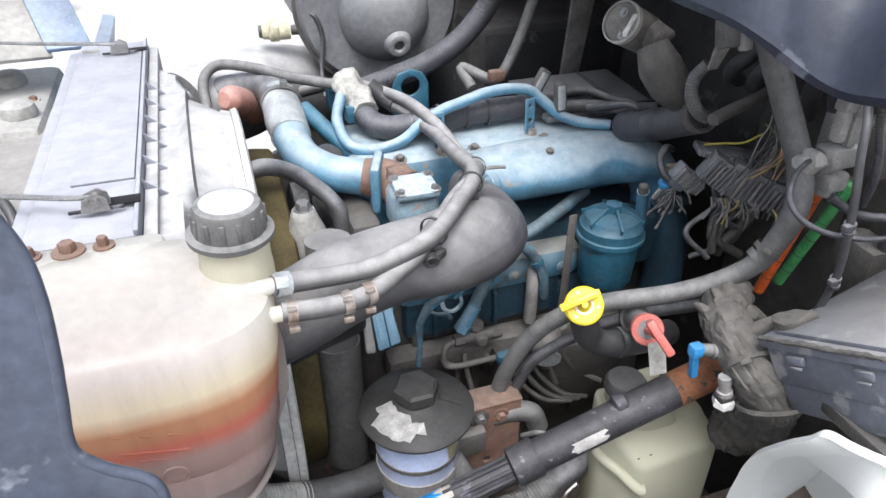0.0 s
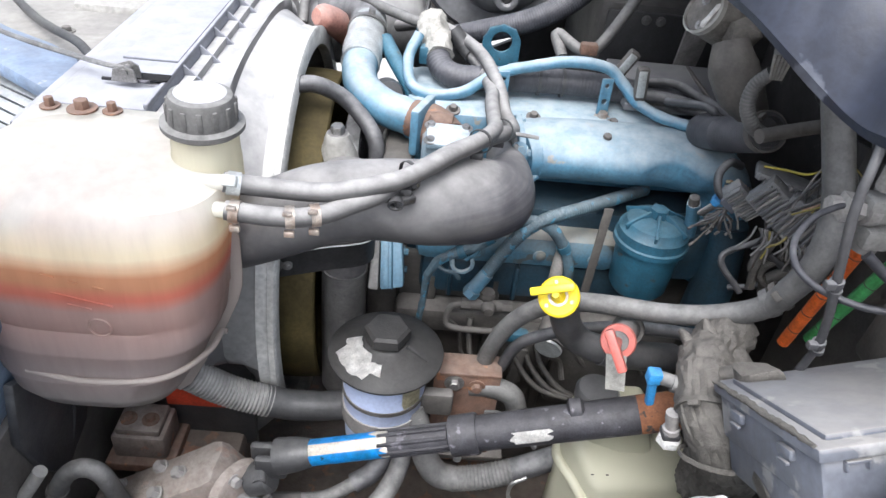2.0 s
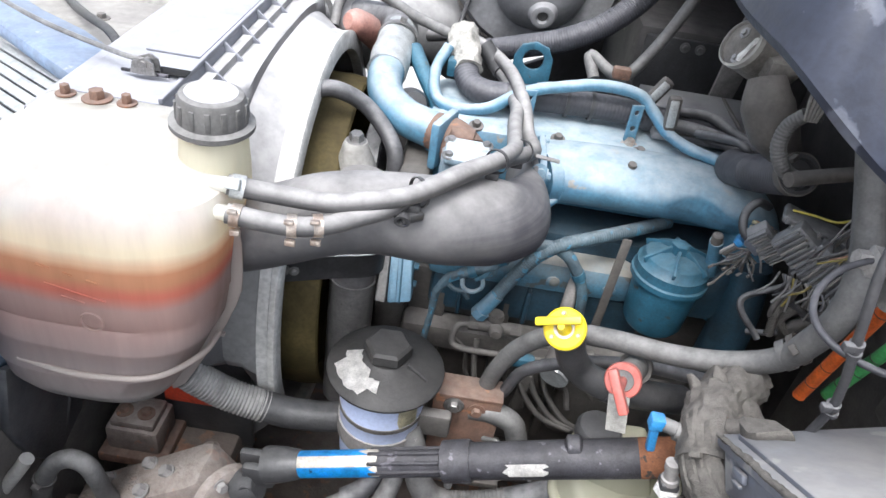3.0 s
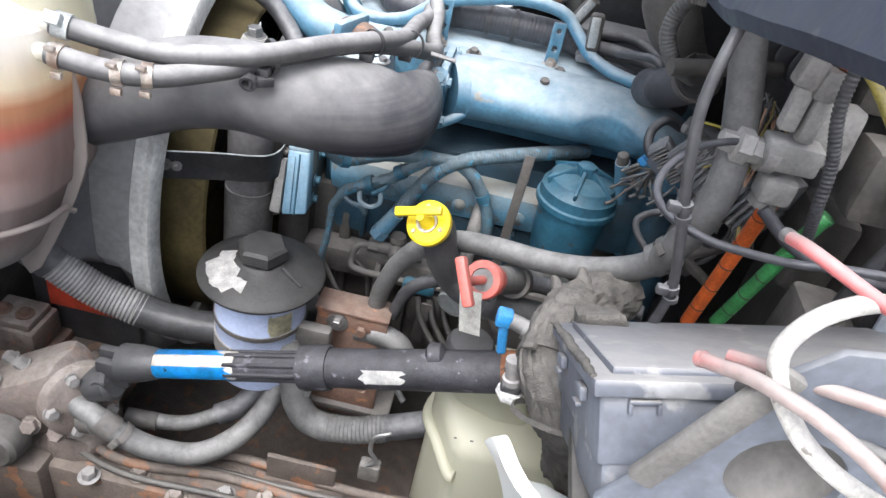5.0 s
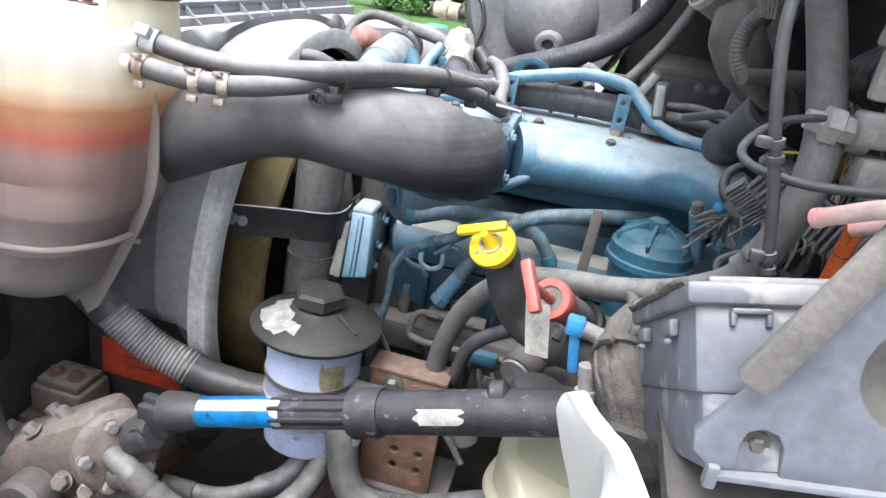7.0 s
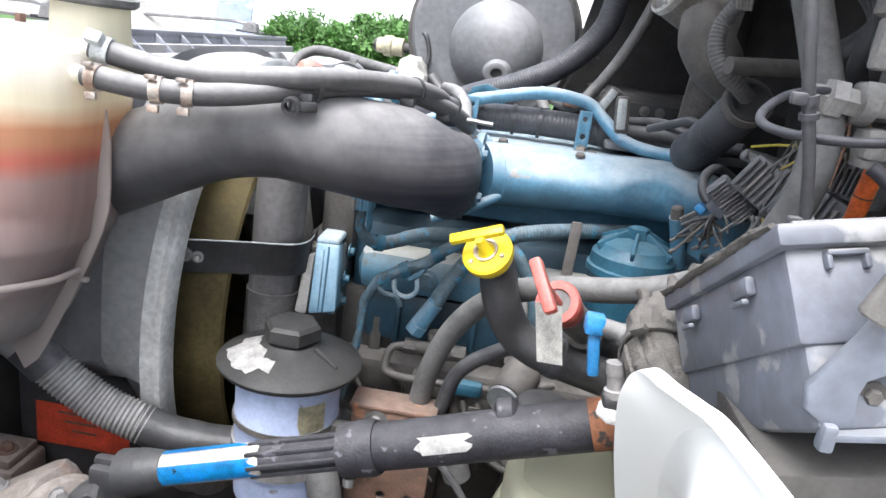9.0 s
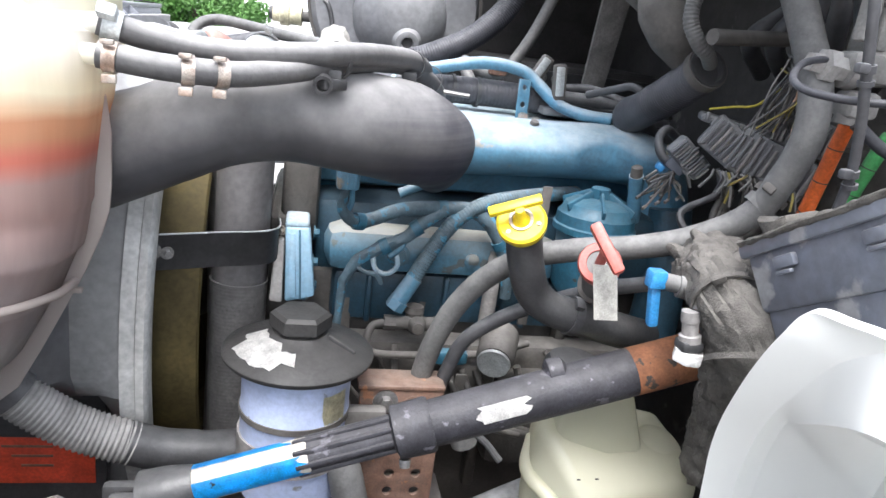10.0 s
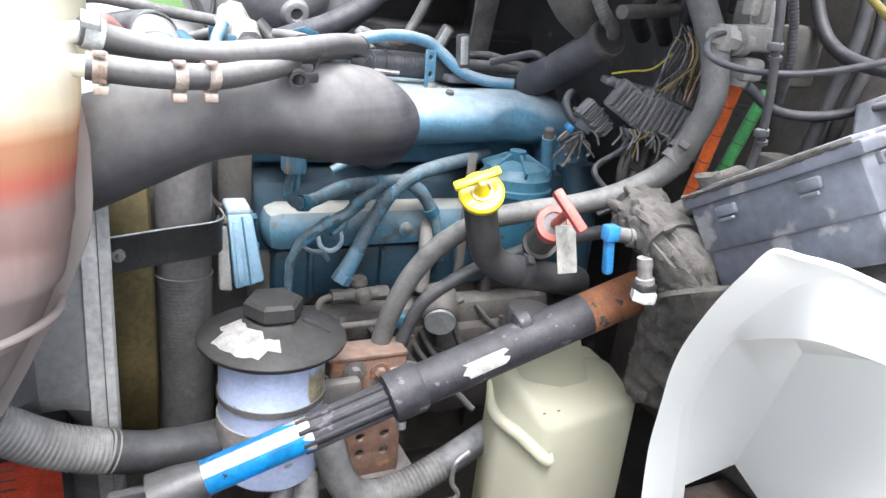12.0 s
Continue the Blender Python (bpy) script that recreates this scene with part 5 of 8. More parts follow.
part("cap_face", lathe([(0, 0.023), (0.004, 0.022), (0.004, 0)], (0.4535, 0.777, 1.209), (-0.4, -1, -0.3), 26), SILVER, ip, "pale blue-grey end face")
part("lever", slab([(-0.01, 0), (0.01, 0), (0.008, 0.08), (-0.008, 0.08)], (0.41, 0.80, 1.10), (1, 0, 0), (0.1, 0, 1), 0.004), GRIME_GREY, ip)
part("arm", block((0.40, 0.81, 1.20), (0.05, 0.02, 0.02), 0.006), BLUE_DARK, ip)
for k in range(3):
    part("line", tube([(0.40 + 0.02 * k, 0.81, 1.18), (0.415 + 0.02 * k, 0.79, 1.15), (0.45 + 0.02 * k, 0.77, 1.12), (0.50 + 0.015 * k, 0.76, 1.11)], 0.005, 10), GRIME, ip)

# ---- power steering reservoir ----
RX, RY = 0.197, 0.690
res = thing("steering_reservoir", "pale lavender power steering reservoir with a wide black lid", "fluid reservoir", (RX, RY, 1.07))
part("body", lathe([(-0.18, 0), (-0.18, 0.050), (-0.172, 0.058), (-0.10, 0.0605), (-0.075, 0.0605), (-0.073, 0.0615), (-0.064, 0.0615), (-0.062, 0.0605), (-0.004, 0.061)], (RX, RY, 1.262), (0, 0, 1), 48), LAVENDER, res)
ld = part("lid", lathe([(-0.006, 0.060), (-0.006, 0.0805), (-0.003, 0.0832), (0.000, 0.0835), (0.002, 0.0820), (0.014, 0.052), (0.020, 0.035), (0.024, 0.030), (0.024, 0)], (RX, RY, 1.262), (0, 0, 1), 64), LID, res, "wide black conical lid")
part("nut", lathe([(0.020, 0.026), (0.027, 0.026), (0.029, 0.034), (0.043, 0.0335), (0.047, 0.029), (0.047, 0)], (RX, RY, 1.262), (0, 0, 1), 6), LID, ld, "hexagonal black nut")
part("lid_rib", block((RX + 0.045, RY - 0.018, 1.276), (0.035, 0.006, 0.010), 0.002, Matrix.Rotation(-0.4, 3, "Z") @ Matrix.Rotation(0.4, 3, "Y")), LID, ld)
pb = bmesh.new()
ring_pts = []
rng = random.Random(3)
for k in range(15):
    a = math.radians(174 + 92 * k / 14)
    r0, r1 = 0.034 + 0.003 * rng.random() + 0.010 * (k > 10), 0.070 + 0.004 * rng.random() - 0.014 * (k < 3) - 0.010 * (k > 11)
    for r in (r0, (r0 + r1) / 2, r1):
        z = 1.262 + 0.002 + (0.082 - r) / (0.082 - 0.052) * 0.012 + 0.0010
        ring_pts.append(pb.verts.new((RX + r * math.cos(a), RY + r * math.sin(a), z)))
for k in range(14):
    for j in range(2):
        pb.faces.new((ring_pts[3 * k + j], ring_pts[3 * k + j + 1], ring_pts[3 * k + 4 + j], ring_pts[3 * k + 3 + j]))
bmesh.ops.solidify(pb, geom=list(pb.faces), thickness=0.0006)
part("worn_label", pb, LABEL, ld, "torn white label")
lb = bmesh.new()
vs = []
for k in range(9):
    a = math.radians(-62 + 32 * k / 8)
    vs.append([lb.verts.new((RX + 0.0615 * math.cos(a), RY + 0.0615 * math.sin(a), z)) for z in (1.196 + 0.012 * (k < 1), 1.232)])
for p, q in zip(vs, vs[1:]):
    lb.faces.new((p[0], q[0], q[1], p[1]))
bmesh.ops.solidify(lb, geom=list(lb.faces), thickness=0.0006)
part("side_label", lb, LABEL_CREAM, res, "torn cream side label")
part("clamp", band((RX, RY, 1.150), (0, 0, 1), 0.061, 0.030, 0.0025, (0.8, -0.5, 0)), PUMP, res, "steel mounting clamp")
part("seal_ring", band((RX, RY, 1.193), (0, 0, 1), 0.0612, 0.007, 0.002), GRIME_GREY, res)
part("clamp_lug", block((RX + 0.080, RY - 0.012, 1.175), (0.05, 0.02, 0.045), 0.006), GRIME_GREY, res)

pl = thing("mounting_plate", "rusty brown steel mounting plate with drilled holes", "bracket", (0.32, 0.70, 1.03))
part("plate", slab([(0.272, 1.00), (0.374, 1.00), (0.374, 1.205), (0.272, 1.205)], (0, 0.705, 0), (1, 0, 0), (0, 0, 1), -0.006, 0.001, holes=[(0.318, 1.088, 0.006), (0.352, 1.088, 0.006), (0.318, 1.062, 0.006), (0.352, 1.062, 0.006), (0.300, 1.13, 0.005)]), RUST, pl)
part("top_flange", block((0.322, 0.725, 1.208), (0.106, 0.045, 0.006), 0.002), RUST, pl)
part("bolt", hexbolt((0.303, 0.704, 1.190), (0, -1, 0), 0.009, 0.010), STEEL, pl, "bright hex bolt")
part("bolt", hexbolt((0.338, 0.704, 1.185), (0, -1, 0), 0.008, 0.009), RUST, pl)
solid("steel_angle", block((0.30, 0.745, 1.02), (0.20, 0.10, 0.012), 0.003), GRIME_GREY, "drilled grey steel angle under the mounting plate", "bracket")

# hoses round the reservoir
lr = thing("lower_radiator_hose", "thick ribbed grey radiator hose below the tank", "hose", (0.05, 0.66, 1.1))
part("ribbed", tube([(-0.088, 0.664, 1.216), (-0.060, 0.669, 1.190), (-0.025, 0.675, 1.165), (0.025, 0.682, 1.143)], 0.0235, 24, rib=(0.0058, 0.045)), RIB_HOSE, lr, "pale wire-wound section")
part("cuff", tube([(-0.125, 0.655, 1.256), (-0.105, 0.660, 1.236), (-0.084, 0.665, 1.212)], 0.0265, 22), RUBBER, lr)
part("sleeve", tube([(0.018, 0.681, 1.146), (0.055, 0.686, 1.134), (0.09, 0.691, 1.129)], 0.0238, 22), BLACK, lr, "smooth dark sleeve")
part("smooth", tube([(0.085, 0.690, 1.130), (0.11, 0.695, 1.127), (0.16, 0.715, 1.124), (0.25, 0.80, 1.12)], 0.0232, 22), BLACK, lr)
# rubber clutter against the inner wing
sf = thing("splash_flap", "grey rubber splash flap against the inner wing", "splash flap", (-0.264, 0.60, 1.07))
part("sheet", slab([(0.545, 1.30), (0.60, 1.27), (0.654, 1.217), (0.672, 1.15), (0.665, 1.101), (0.612, 1.082), (0.583, 1.073), (0.544, 1.130), (0.520, 1.215)], (-0.264, 0, 0), (0, 1, 0), (0, 0, 1), 0.014, 0.004), RUBBER, sf)
part("fold", tube([(-0.256, 0.655, 1.205), (-0.254, 0.640, 1.15), (-0.256, 0.610, 1.09)], 0.006, 10), RUBBER, sf)
for y, z in ((0.645, 1.118), (0.560, 1.135)):
    part("fixing_bolt", hexbolt((-0.257, y, z), (1, 0, 0), 0.007, 0.006), GRIME_GREY, sf)
dh = thing("drain_hose", "grey rubber hose looped over beside the inner wing", "hose", (-0.21, 0.53, 1.05))
part("hose", tube([(-0.262, 0.540, 1.02), (-0.244, 0.532, 1.078), (-0.230, 0.53, 1.117), (-0.211, 0.53, 1.149), (-0.188, 0.53, 1.164), (-0.168, 0.53, 1.155), (-0.160, 0.532, 1.125), (-0.158, 0.540, 1.08), (-0.150, 0.552, 1.02)], 0.0125, 18), RUBBER_PALE, dh)
part("hose_clip", band((-0.235, 0.531, 1.106), (0.35, 0, 0.9), 0.0128, 0.008, 0.002, (0, -1, 0.3)), GRIME_GREY, dh)
solid("support_rod", tube([(-0.226, 0.505, 1.187), (-0.250, 0.502, 1.148), (-0.276, 0.50, 1.108)], 0.009, 14), OFFWHITE, "short off-white rod fixed to the black inner panel", "rod")
sh1 = thing("steering_hose", "grey steering return hose looping below the reservoir", "hose", (0.15, 0.58, 1.03))
part("clip", band((0.070, 0.532, 1.065), (-0.75, 0, 0.6), 0.0158, 0.010, 0.002, (0, -1, 0.3)), GRIME_GREY, sh1)
part("ferrule", tube([(0.060, 0.531, 1.073), (0.040, 0.531, 1.088)], 0.0175, 14), GRIME_GREY, sh1)
part("hose", tube([(0.235, 0.660, 1.085), (0.225, 0.630, 1.055), (0.200, 0.590, 1.035), (0.160, 0.556, 1.028), (0.110, 0.540, 1.040), (0.070, 0.532, 1.065), (0.045, 0.530, 1.085), (0.005, 0.540, 1.10)], 0.0155, 18), RUBBER_PALE, sh1)
sh2 = thing("steering_hose", "grey steering pressure hose with a crimped end", "hose", (0.15, 0.62, 1.02))
part("hose", tube([(0.215, 0.665, 1.080), (0.190, 0.640, 1.045), (0.160, 0.625, 1.030)], 0.016, 16), RUBBER, sh2)
part("sleeve", tube([(0.168, 0.628, 1.034), (0.120, 0.607, 1.018), (0.075, 0.598, 1.018)], 0.011, 16), RUBBER_PALE, sh2)
part("crimp", tube([(0.082, 0.598, 1.018), (0.040, 0.592, 1.022)], 0.013, 14), GRIME_GREY, sh2)
oh = thing("oil_hose", "dusty ribbed hose bending round below the reservoir", "hose", (0.3, 0.64, 1.03))
part("bend", tube([(0.240, 0.668, 1.165), (0.258, 0.652, 1.125), (0.270, 0.640, 1.085), (0.290, 0.632, 1.060), (0.320, 0.630, 1.052)], 0.020, 18), RUBBER_PALE, oh)
part("ribbed", tube([(0.312, 0.630, 1.052), (0.36, 0.632, 1.060), (0.405, 0.636, 1.075)], 0.0195, 18, rib=(0.006, 0.03)), RUBBER_PALE, oh)
part("tail", tube([(0.400, 0.636, 1.073), (0.45, 0.645, 1.09), (0.52, 0.67, 1.10)], 0.019, 16), RUBBER, oh)
solid("return_hose", tube([(0.33, 0.72, 1.17), (0.36, 0.715, 1.175), (0.395, 0.71, 1.165), (0.41, 0.71, 1.13)], 0.017, 16), RUBBER_PALE, "short dusty hose behind the mounting plate", "hose")

# heater hose that arches to the cab
hh = thing("heater_hose", "long dusty grey heater hose arching across the engine", "hose", (0.5, 0.65, 1.2))
part("hose", tube([(0.345, 0.748, 1.15), (0.348, 0.740, 1.20), (0.356, 0.728, 1.255), (0.374, 0.714, 1.312), (0.402, 0.697, 1.358), (0.440, 0.676, 1.392), (0.485, 0.652, 1.412), (0.540, 0.625, 1.428), (0.590, 0.603, 1.449), (0.632, 0.583, 1.482), (0.650, 0.572, 1.525), (0.660, 0.568, 1.57), (0.664, 0.583, 1.617), (0.659, 0.607, 1.66), (0.649, 0.630, 1.705), (0.635, 0.655, 1.76), (0.615, 0.69, 1.86)], [0.0130] * 8 + [0.0135, 0.0140, 0.0148, 0.0155, 0.0158, 0.016, 0.016, 0.016, 0.016], 20), RUBBER_PALE, hh)
part("clip", band((0.640, 0.583, 1.492), (0.62, -0.15, 0.77), 0.0155, 0.010, 0.002), RUBBER_PALE, hh)
part("clip", band((0.648, 0.582, 1.504), (0.55, -0.10, 0.83), 0.016, 0.008, 0.002, (-0.6, -0.6, 0.4)), GRIME_GREY, hh)
solid("heater_hose_thin", tube([(0.375, 0.735, 1.20), (0.392, 0.720, 1.265), (0.430, 0.705, 1.305), (0.48, 0.69, 1.335), (0.54, 0.665, 1.365), (0.60, 0.63, 1.39), (0.66, 0.61, 1.40)], 0.009, 14), RUBBER, "thinner dusty hose below the heater hose", "hose")

# ---- filler caps ----
def along(a, b, t):
    return Vector(a).lerp(Vector(b), t)


yc, yn = V(0.406, 0.618, 1.447), V(-0.30, -0.52, 0.52).normalized()
of = thing("oil_filler", "black oil filler tube with a bright yellow cap", "oil filler", (0.45, 0.64, 1.3))
part("tube", tube([yc - yn * 0.004, yc - yn * 0.03, (0.426, 0.640, 1.395), (0.442, 0.649, 1.362), (0.465, 0.648, 1.344), (0.50, 0.648, 1.334), (0.55, 0.660, 1.318), (0.605, 0.680, 1.300)], [0.0195, 0.0195, 0.0195, 0.0195, 0.019, 0.0205, 0.0205, 0.0205], 24), BLACK, of)
part("hose_clip", band((0.492, 0.648, 1.3365), (1, 0.03, -0.25), 0.0205, 0.010, 0.002, (0, -0.6, 0.7)), RUBBER, of)
capo = part("cap", lathe([(-0.010, 0.023), (-0.004, 0.0255), (0.003, 0.0255), (0.005, 0.023), (0.005, 0)], yc, yn, 40), YELLOW, of, "bright yellow plastic cap")
xh, yh = frame_of(yn)[:2]
part("post", lathe([(0.004, 0.010), (0.008, 0.0062), (0.022, 0.0048), (0.026, 0.004)], yc, yn, 20), YELLOW, capo)
part("spring", lathe([(0.0052, 0.0125), (0.0075, 0.0125), (0.0075, 0.010), (0.0052, 0.010)], yc, yn, 20), ZINC, capo)
hd = V(1.0, 0.0, 0.22)
hd = (hd - yn * hd.dot(yn)).normalized()
part("handle", block(yc + yn * 0.024 + yn.cross(hd) * 0.007 - hd * 0.003, (0.054, 0.010, 0.008), 0.002, Matrix((hd, yn.cross(hd), yn)).transposed()), YELLOW, capo)
for k in range(3):
    a = k * 2.1
    part("rivet", lathe([(0.005, 0.003), (0.0065, 0.0022), (0.0065, 0)], yc + (xh * math.cos(a) + yh * math.sin(a)) * 0.018, yn, 8), ZINC, capo)

rc = V(0.476, 0.572, 1.424)
rn = (rc - V(0.523, 0.665, 1.364)).normalized()
tf = thing("gearbox_filler", "dusty transmission filler tube with a red twist cap", "filler tube", (0.52, 0.65, 1.3))
part("tube", tube([rc, along(rc, (0.523, 0.665, 1.364), 0.5), (0.523, 0.665, 1.364), (0.555, 0.72, 1.33), (0.60, 0.78, 1.28)], 0.0165, 20), RUBBER_PALE, tf)
part("collar", band((0.518, 0.655, 1.370), rn, 0.0165, 0.012, 0.005), GRIME_GREY, tf)
rcap = part("cap", lathe([(-0.030, 0.017), (-0.012, 0.020), (0.000, 0.0215), (0.003, 0.020), (0.003, 0.013), (-0.004, 0.012), (-0.004, 0)], rc, rn, 32), RED, tf, "faded red twist cap")
h1, h2 = V(0.447, 0.538, 1.472), V(0.466, 0.508, 1.437)
hdir = (h2 - h1).normalized()
part("handle", block((h1 + h2) / 2, (0.050, 0.011, 0.012), 0.003, Matrix((hdir, rn.cross(hdir).normalized(), hdir.cross(rn.cross(hdir).normalized()))).transposed()), RED, rcap, "red T-shaped handle")
part("stem", tube([rc, (h1 + h2) / 2], 0.005, 10), RED, rcap)
tag = slab([(-0.012, -0.027), (0.011, -0.028), (0.013, 0.024), (-0.010, 0.028)], (0.470, 0.536, 1.408), (0.95, -0.1, 0.2), (-0.2, 0.10, 0.95), 0.0008, 0)
part("paper_tag", scatter_verts(tag, 0.002, 40), PAPER, tf, "crumpled pale paper tag")

# ---- steering shaft and gearbox ----
s0, s1 = V(0.060, 0.575, 1.155), V(0.610, 0.551, 1.347)
sd = (s1 - s0).normalized()


def on_shaft(x):
    return s0 + (s1 - s0) * ((x - s0.x) / (s1.x - s0.x))


ss = thing("steering_shaft", "telescopic black steering shaft with blue-taped slip section", "steering shaft", (0.33, 0.562, 1.2))
part("slip_section", lathe([(0, 0.016), (0.235, 0.016)], on_shaft(0.095), sd, 24), BLACK_STEEL, ss)
xs, ys = frame_of(sd)[:2]
for k in range(8):
    a = 2 * math.pi * k / 8
    o = (xs * math.cos(a) + ys * math.sin(a)) * 0.0165
    part("spline", block(on_shaft(0.255) + o, (0.005, 0.005, 0.115), 0.001, turn_to(sd)), BLACK_STEEL, ss)
part("bare_section", lathe([(0, 0.0165), (0.002, 0.0178), (0.118, 0.0178), (0.120, 0.0165)], on_shaft(0.100), sd, 30), PALE_PAINT, ss, "pale bare section")
for a0, a1, rr, l0, l1 in ((-0.35, 0.85, 0.0186, 0.004, 0.112), (2.1, 3.3, 0.0186, 0.004, 0.120), (4.4, 5.1, 0.0186, 0.0, 0.10)):
    tb_ = bmesh.new()
    rows = []
    for i in range(9):
        a = a0 + (a1 - a0) * i / 8
        o = (V(0, -1, 0.3).normalized() * math.cos(a) + sd.cross(V(0, -1, 0.3)).normalized() * math.sin(a)) * rr
        rows.append([tb_.verts.new(on_shaft(0.100) + sd * l + o) for l in (l0, (l0 + l1) / 2, l1 + 0.006 * math.sin(9 * a))])
    for p, q in zip(rows, rows[1:]):
        for j in range(2):
            tb_.faces.new((p[j], q[j], q[j + 1], p[j + 1]))
    bmesh.ops.solidify(tb_, geom=list(tb_.faces), thickness=0.0012)
    part("tape", tb_, TAPE, ss, "torn bright blue tape")
part("collar", lathe([(0, 0.018), (0.003, 0.027), (0.036, 0.028), (0.040, 0.026)], on_shaft(0.292), sd, 36), BLACK_STEEL, ss)
part("collar_screw", lathe([(0, 0.006), (0.008, 0.005), (0.008, 0)], on_shaft(0.305) + V(0, -0.012, -0.026), (0, -0.4, -1), 12), STEEL, ss)
part("outer_tube", lathe([(0, 0.0235), (0.180, 0.0245), (0.215, 0.0245)], on_shaft(0.325), sd, 36), BLACK_STEEL, ss)
part("lug", lathe([(-0.012, 0.008), (-0.008, 0.014), (0.006, 0.014), (0.010, 0.008)], on_shaft(0.452) + V(-0.004, 0.004, 0.020), sd, 16), BLACK_STEEL, ss)
part("rusty_end", lathe([(0, 0.0246), (0.07, 0.0246), (0.09, 0.0235)], on_shaft(0.325) + sd * 0.212, sd, 36), RUST_ORANGE, ss, "orange rusted end")
st = bmesh.new()
rows = []
for i in range(6):
    a = -0.70 + 0.70 * i / 5
    o = (V(0, -1, 0) * math.cos(a) + sd.cross(V(0, -1, 0)).normalized() * math.sin(a)) * 0.0250
    rows.append([st.verts.new(on_shaft(0.372) + sd * l + o) for l in (0.004 * math.sin(i * 1.7), 0.025, 0.050 + 0.005 * math.sin(i * 2.3))])
for p, q in zip(rows, rows[1:]):
    for j in range(2):
        st.faces.new((p[j], q[j], q[j + 1], p[j + 1]))
bmesh.ops.solidify(st, geom=list(st.faces), thickness=0.0006)
part("sticker", st, LABEL, ss, "torn white sticker")
uj = thing("universal_joint", "black greasy steering universal joint", "universal joint", (0.06, 0.575, 1.12))
part("yoke", tube([on_shaft(0.108), on_shaft(0.085), on_shaft(0.060)], [0.019, 0.024, 0.026], 20), BLACK, uj)
part("yoke_arm", block((0.052, 0.560, 1.150), (0.045, 0.014, 0.040), 0.008), BLACK, uj)
part("yoke_arm", block((0.040, 0.588, 1.140), (0.045, 0.014, 0.045), 0.008), BLACK, uj)
part("cross", lathe([(-0.03, 0.010), (0.03, 0.010)], (0.040, 0.570, 1.137), (0, 1, 0), 14), BLACK, uj)
part("stub", lathe([(0, 0.024), (0.03, 0.025), (0.034, 0.02)], (0.022, 0.560, 1.118), (0.5, 0, 0.25), 20), BLACK, uj)
gb_ = thing("steering_box", "rusty dusty cast iron steering gearbox with bolts", "steering gearbox", (-0.06, 0.56, 0.95))
gd = V(0.78, 0.02, 0.52).normalized()
gt = Matrix((gd, V(0, 1, 0), gd.cross(V(0, 1, 0)))).transposed()
part("housing", scatter_verts(block((-0.105, 0.575, 1.030), (0.26, 0.085, 0.105), 0.026, gt), 0.006, 30), RUST_CAST, gb_)
part("rib", block(V(-0.09, 0.575, 1.03) + gt @ V(0.0, -0.012, 0.053), (0.16, 0.016, 0.014), 0.005, gt), RUST_CAST, gb_)
for a, b in ((-0.08, -0.030), (-0.03, -0.036), (0.03, -0.030), (-0.055, 0.012), (0.02, 0.018), (0.065, -0.008)):
    part("bolt", hexbolt(V(-0.105, 0.575, 1.030) + gt @ V(a, b, 0.052), gt @ V(0, -0.25, 1), 0.009, 0.012, 1.3), PUMP, gb_, "dusty steel bolt")
part("cover", lathe([(0, 0.052), (0.014, 0.050), (0.018, 0.044), (0.018, 0)], (0.004, 0.552, 1.097), (0.75, -0.55, 0.2), 30), RUST_CAST, gb_)
for k in range(5):
    a = 2 * math.pi * k / 5 + 0.5
    gx, gy, gz = frame_of((0.75, -0.55, 0.2))
    part("bolt", hexbolt(V(0.016, 0.543, 1.100) + (gx * math.cos(a) + gy * math.sin(a)) * 0.040, gz, 0.008, 0.010, 1.3), PUMP, gb_)
for c in ((-0.055, 0.528, 1.045), (-0.02, 0.530, 1.040)):
    part("bolt", hexbolt(c, (0.1, -1, 0.5), 0.011, 0.012, 1.2), RUST_CAST, gb_)
part("lower_body", scatter_verts(block((-0.06, 0.585, 0.97), (0.16, 0.10, 0.10), 0.03), 0.006, 25), RUST_CAST, gb_)
part("boss", lathe([(0, 0.034), (0.03, 0.032), (0.036, 0.026), (0.036, 0)], (-0.09, 0.525, 1.02), (0, -1, 0.1), 28), GRIME_GREY, gb_)
part("outlet", tube([(0.020, 0.535, 1.075), (0.040, 0.530, 1.085)], 0.018, 14), GRIME_GREY, gb_)
rb = thing("rusty_mount", "square rusty steel engine mount block with bolts", "mount block", (-0.19, 0.70, 1.0))
part("block", block((-0.19, 0.705, 1.02), (0.085, 0.07, 0.05), 0.006), RUST_CAST, rb)
part("top_plate", block((-0.19, 0.705, 1.050), (0.07, 0.058, 0.014), 0.004), RUST_CAST, rb)
part("foot", block((-0.19, 0.705, 0.985), (0.11, 0.095, 0.02), 0.004), RUST, rb)
for dx in (-0.02, 0.015):
    part("bolt", hexbolt((-0.19 + dx, 0.70, 1.057), (0, 0, 1), 0.008, 0.010), RUST, rb)
xm = thing("crossmember", "dark chassis crossmember below the radiator", "crossmember", (-0.12, 0.95, 0.88))
part("beam", block((-0.12, 0.95, 0.93), (0.16, 0.9, 0.10), 0.012), RAIL, xm)
for k in range(4):
    part("bolt", hexbolt((-0.08, 0.56 + 0.05 * k, 0.98), (0, 0, 1), 0.009, 0.011), RUST_CAST, xm)
wl_ = thing("warning_panel", "black panel with a worn red warning label", "panel", (-0.08, 0.80, 1.0))
part("panel", block((-0.105, 0.752, 1.06), (0.17, 0.012, 0.22), 0.004), BLACK, wl_)
part("label", block((-0.098, 0.744, 1.078), (0.132, 0.002, 0.062), 0.0005), RED_LABEL, wl_, "worn red warning label")
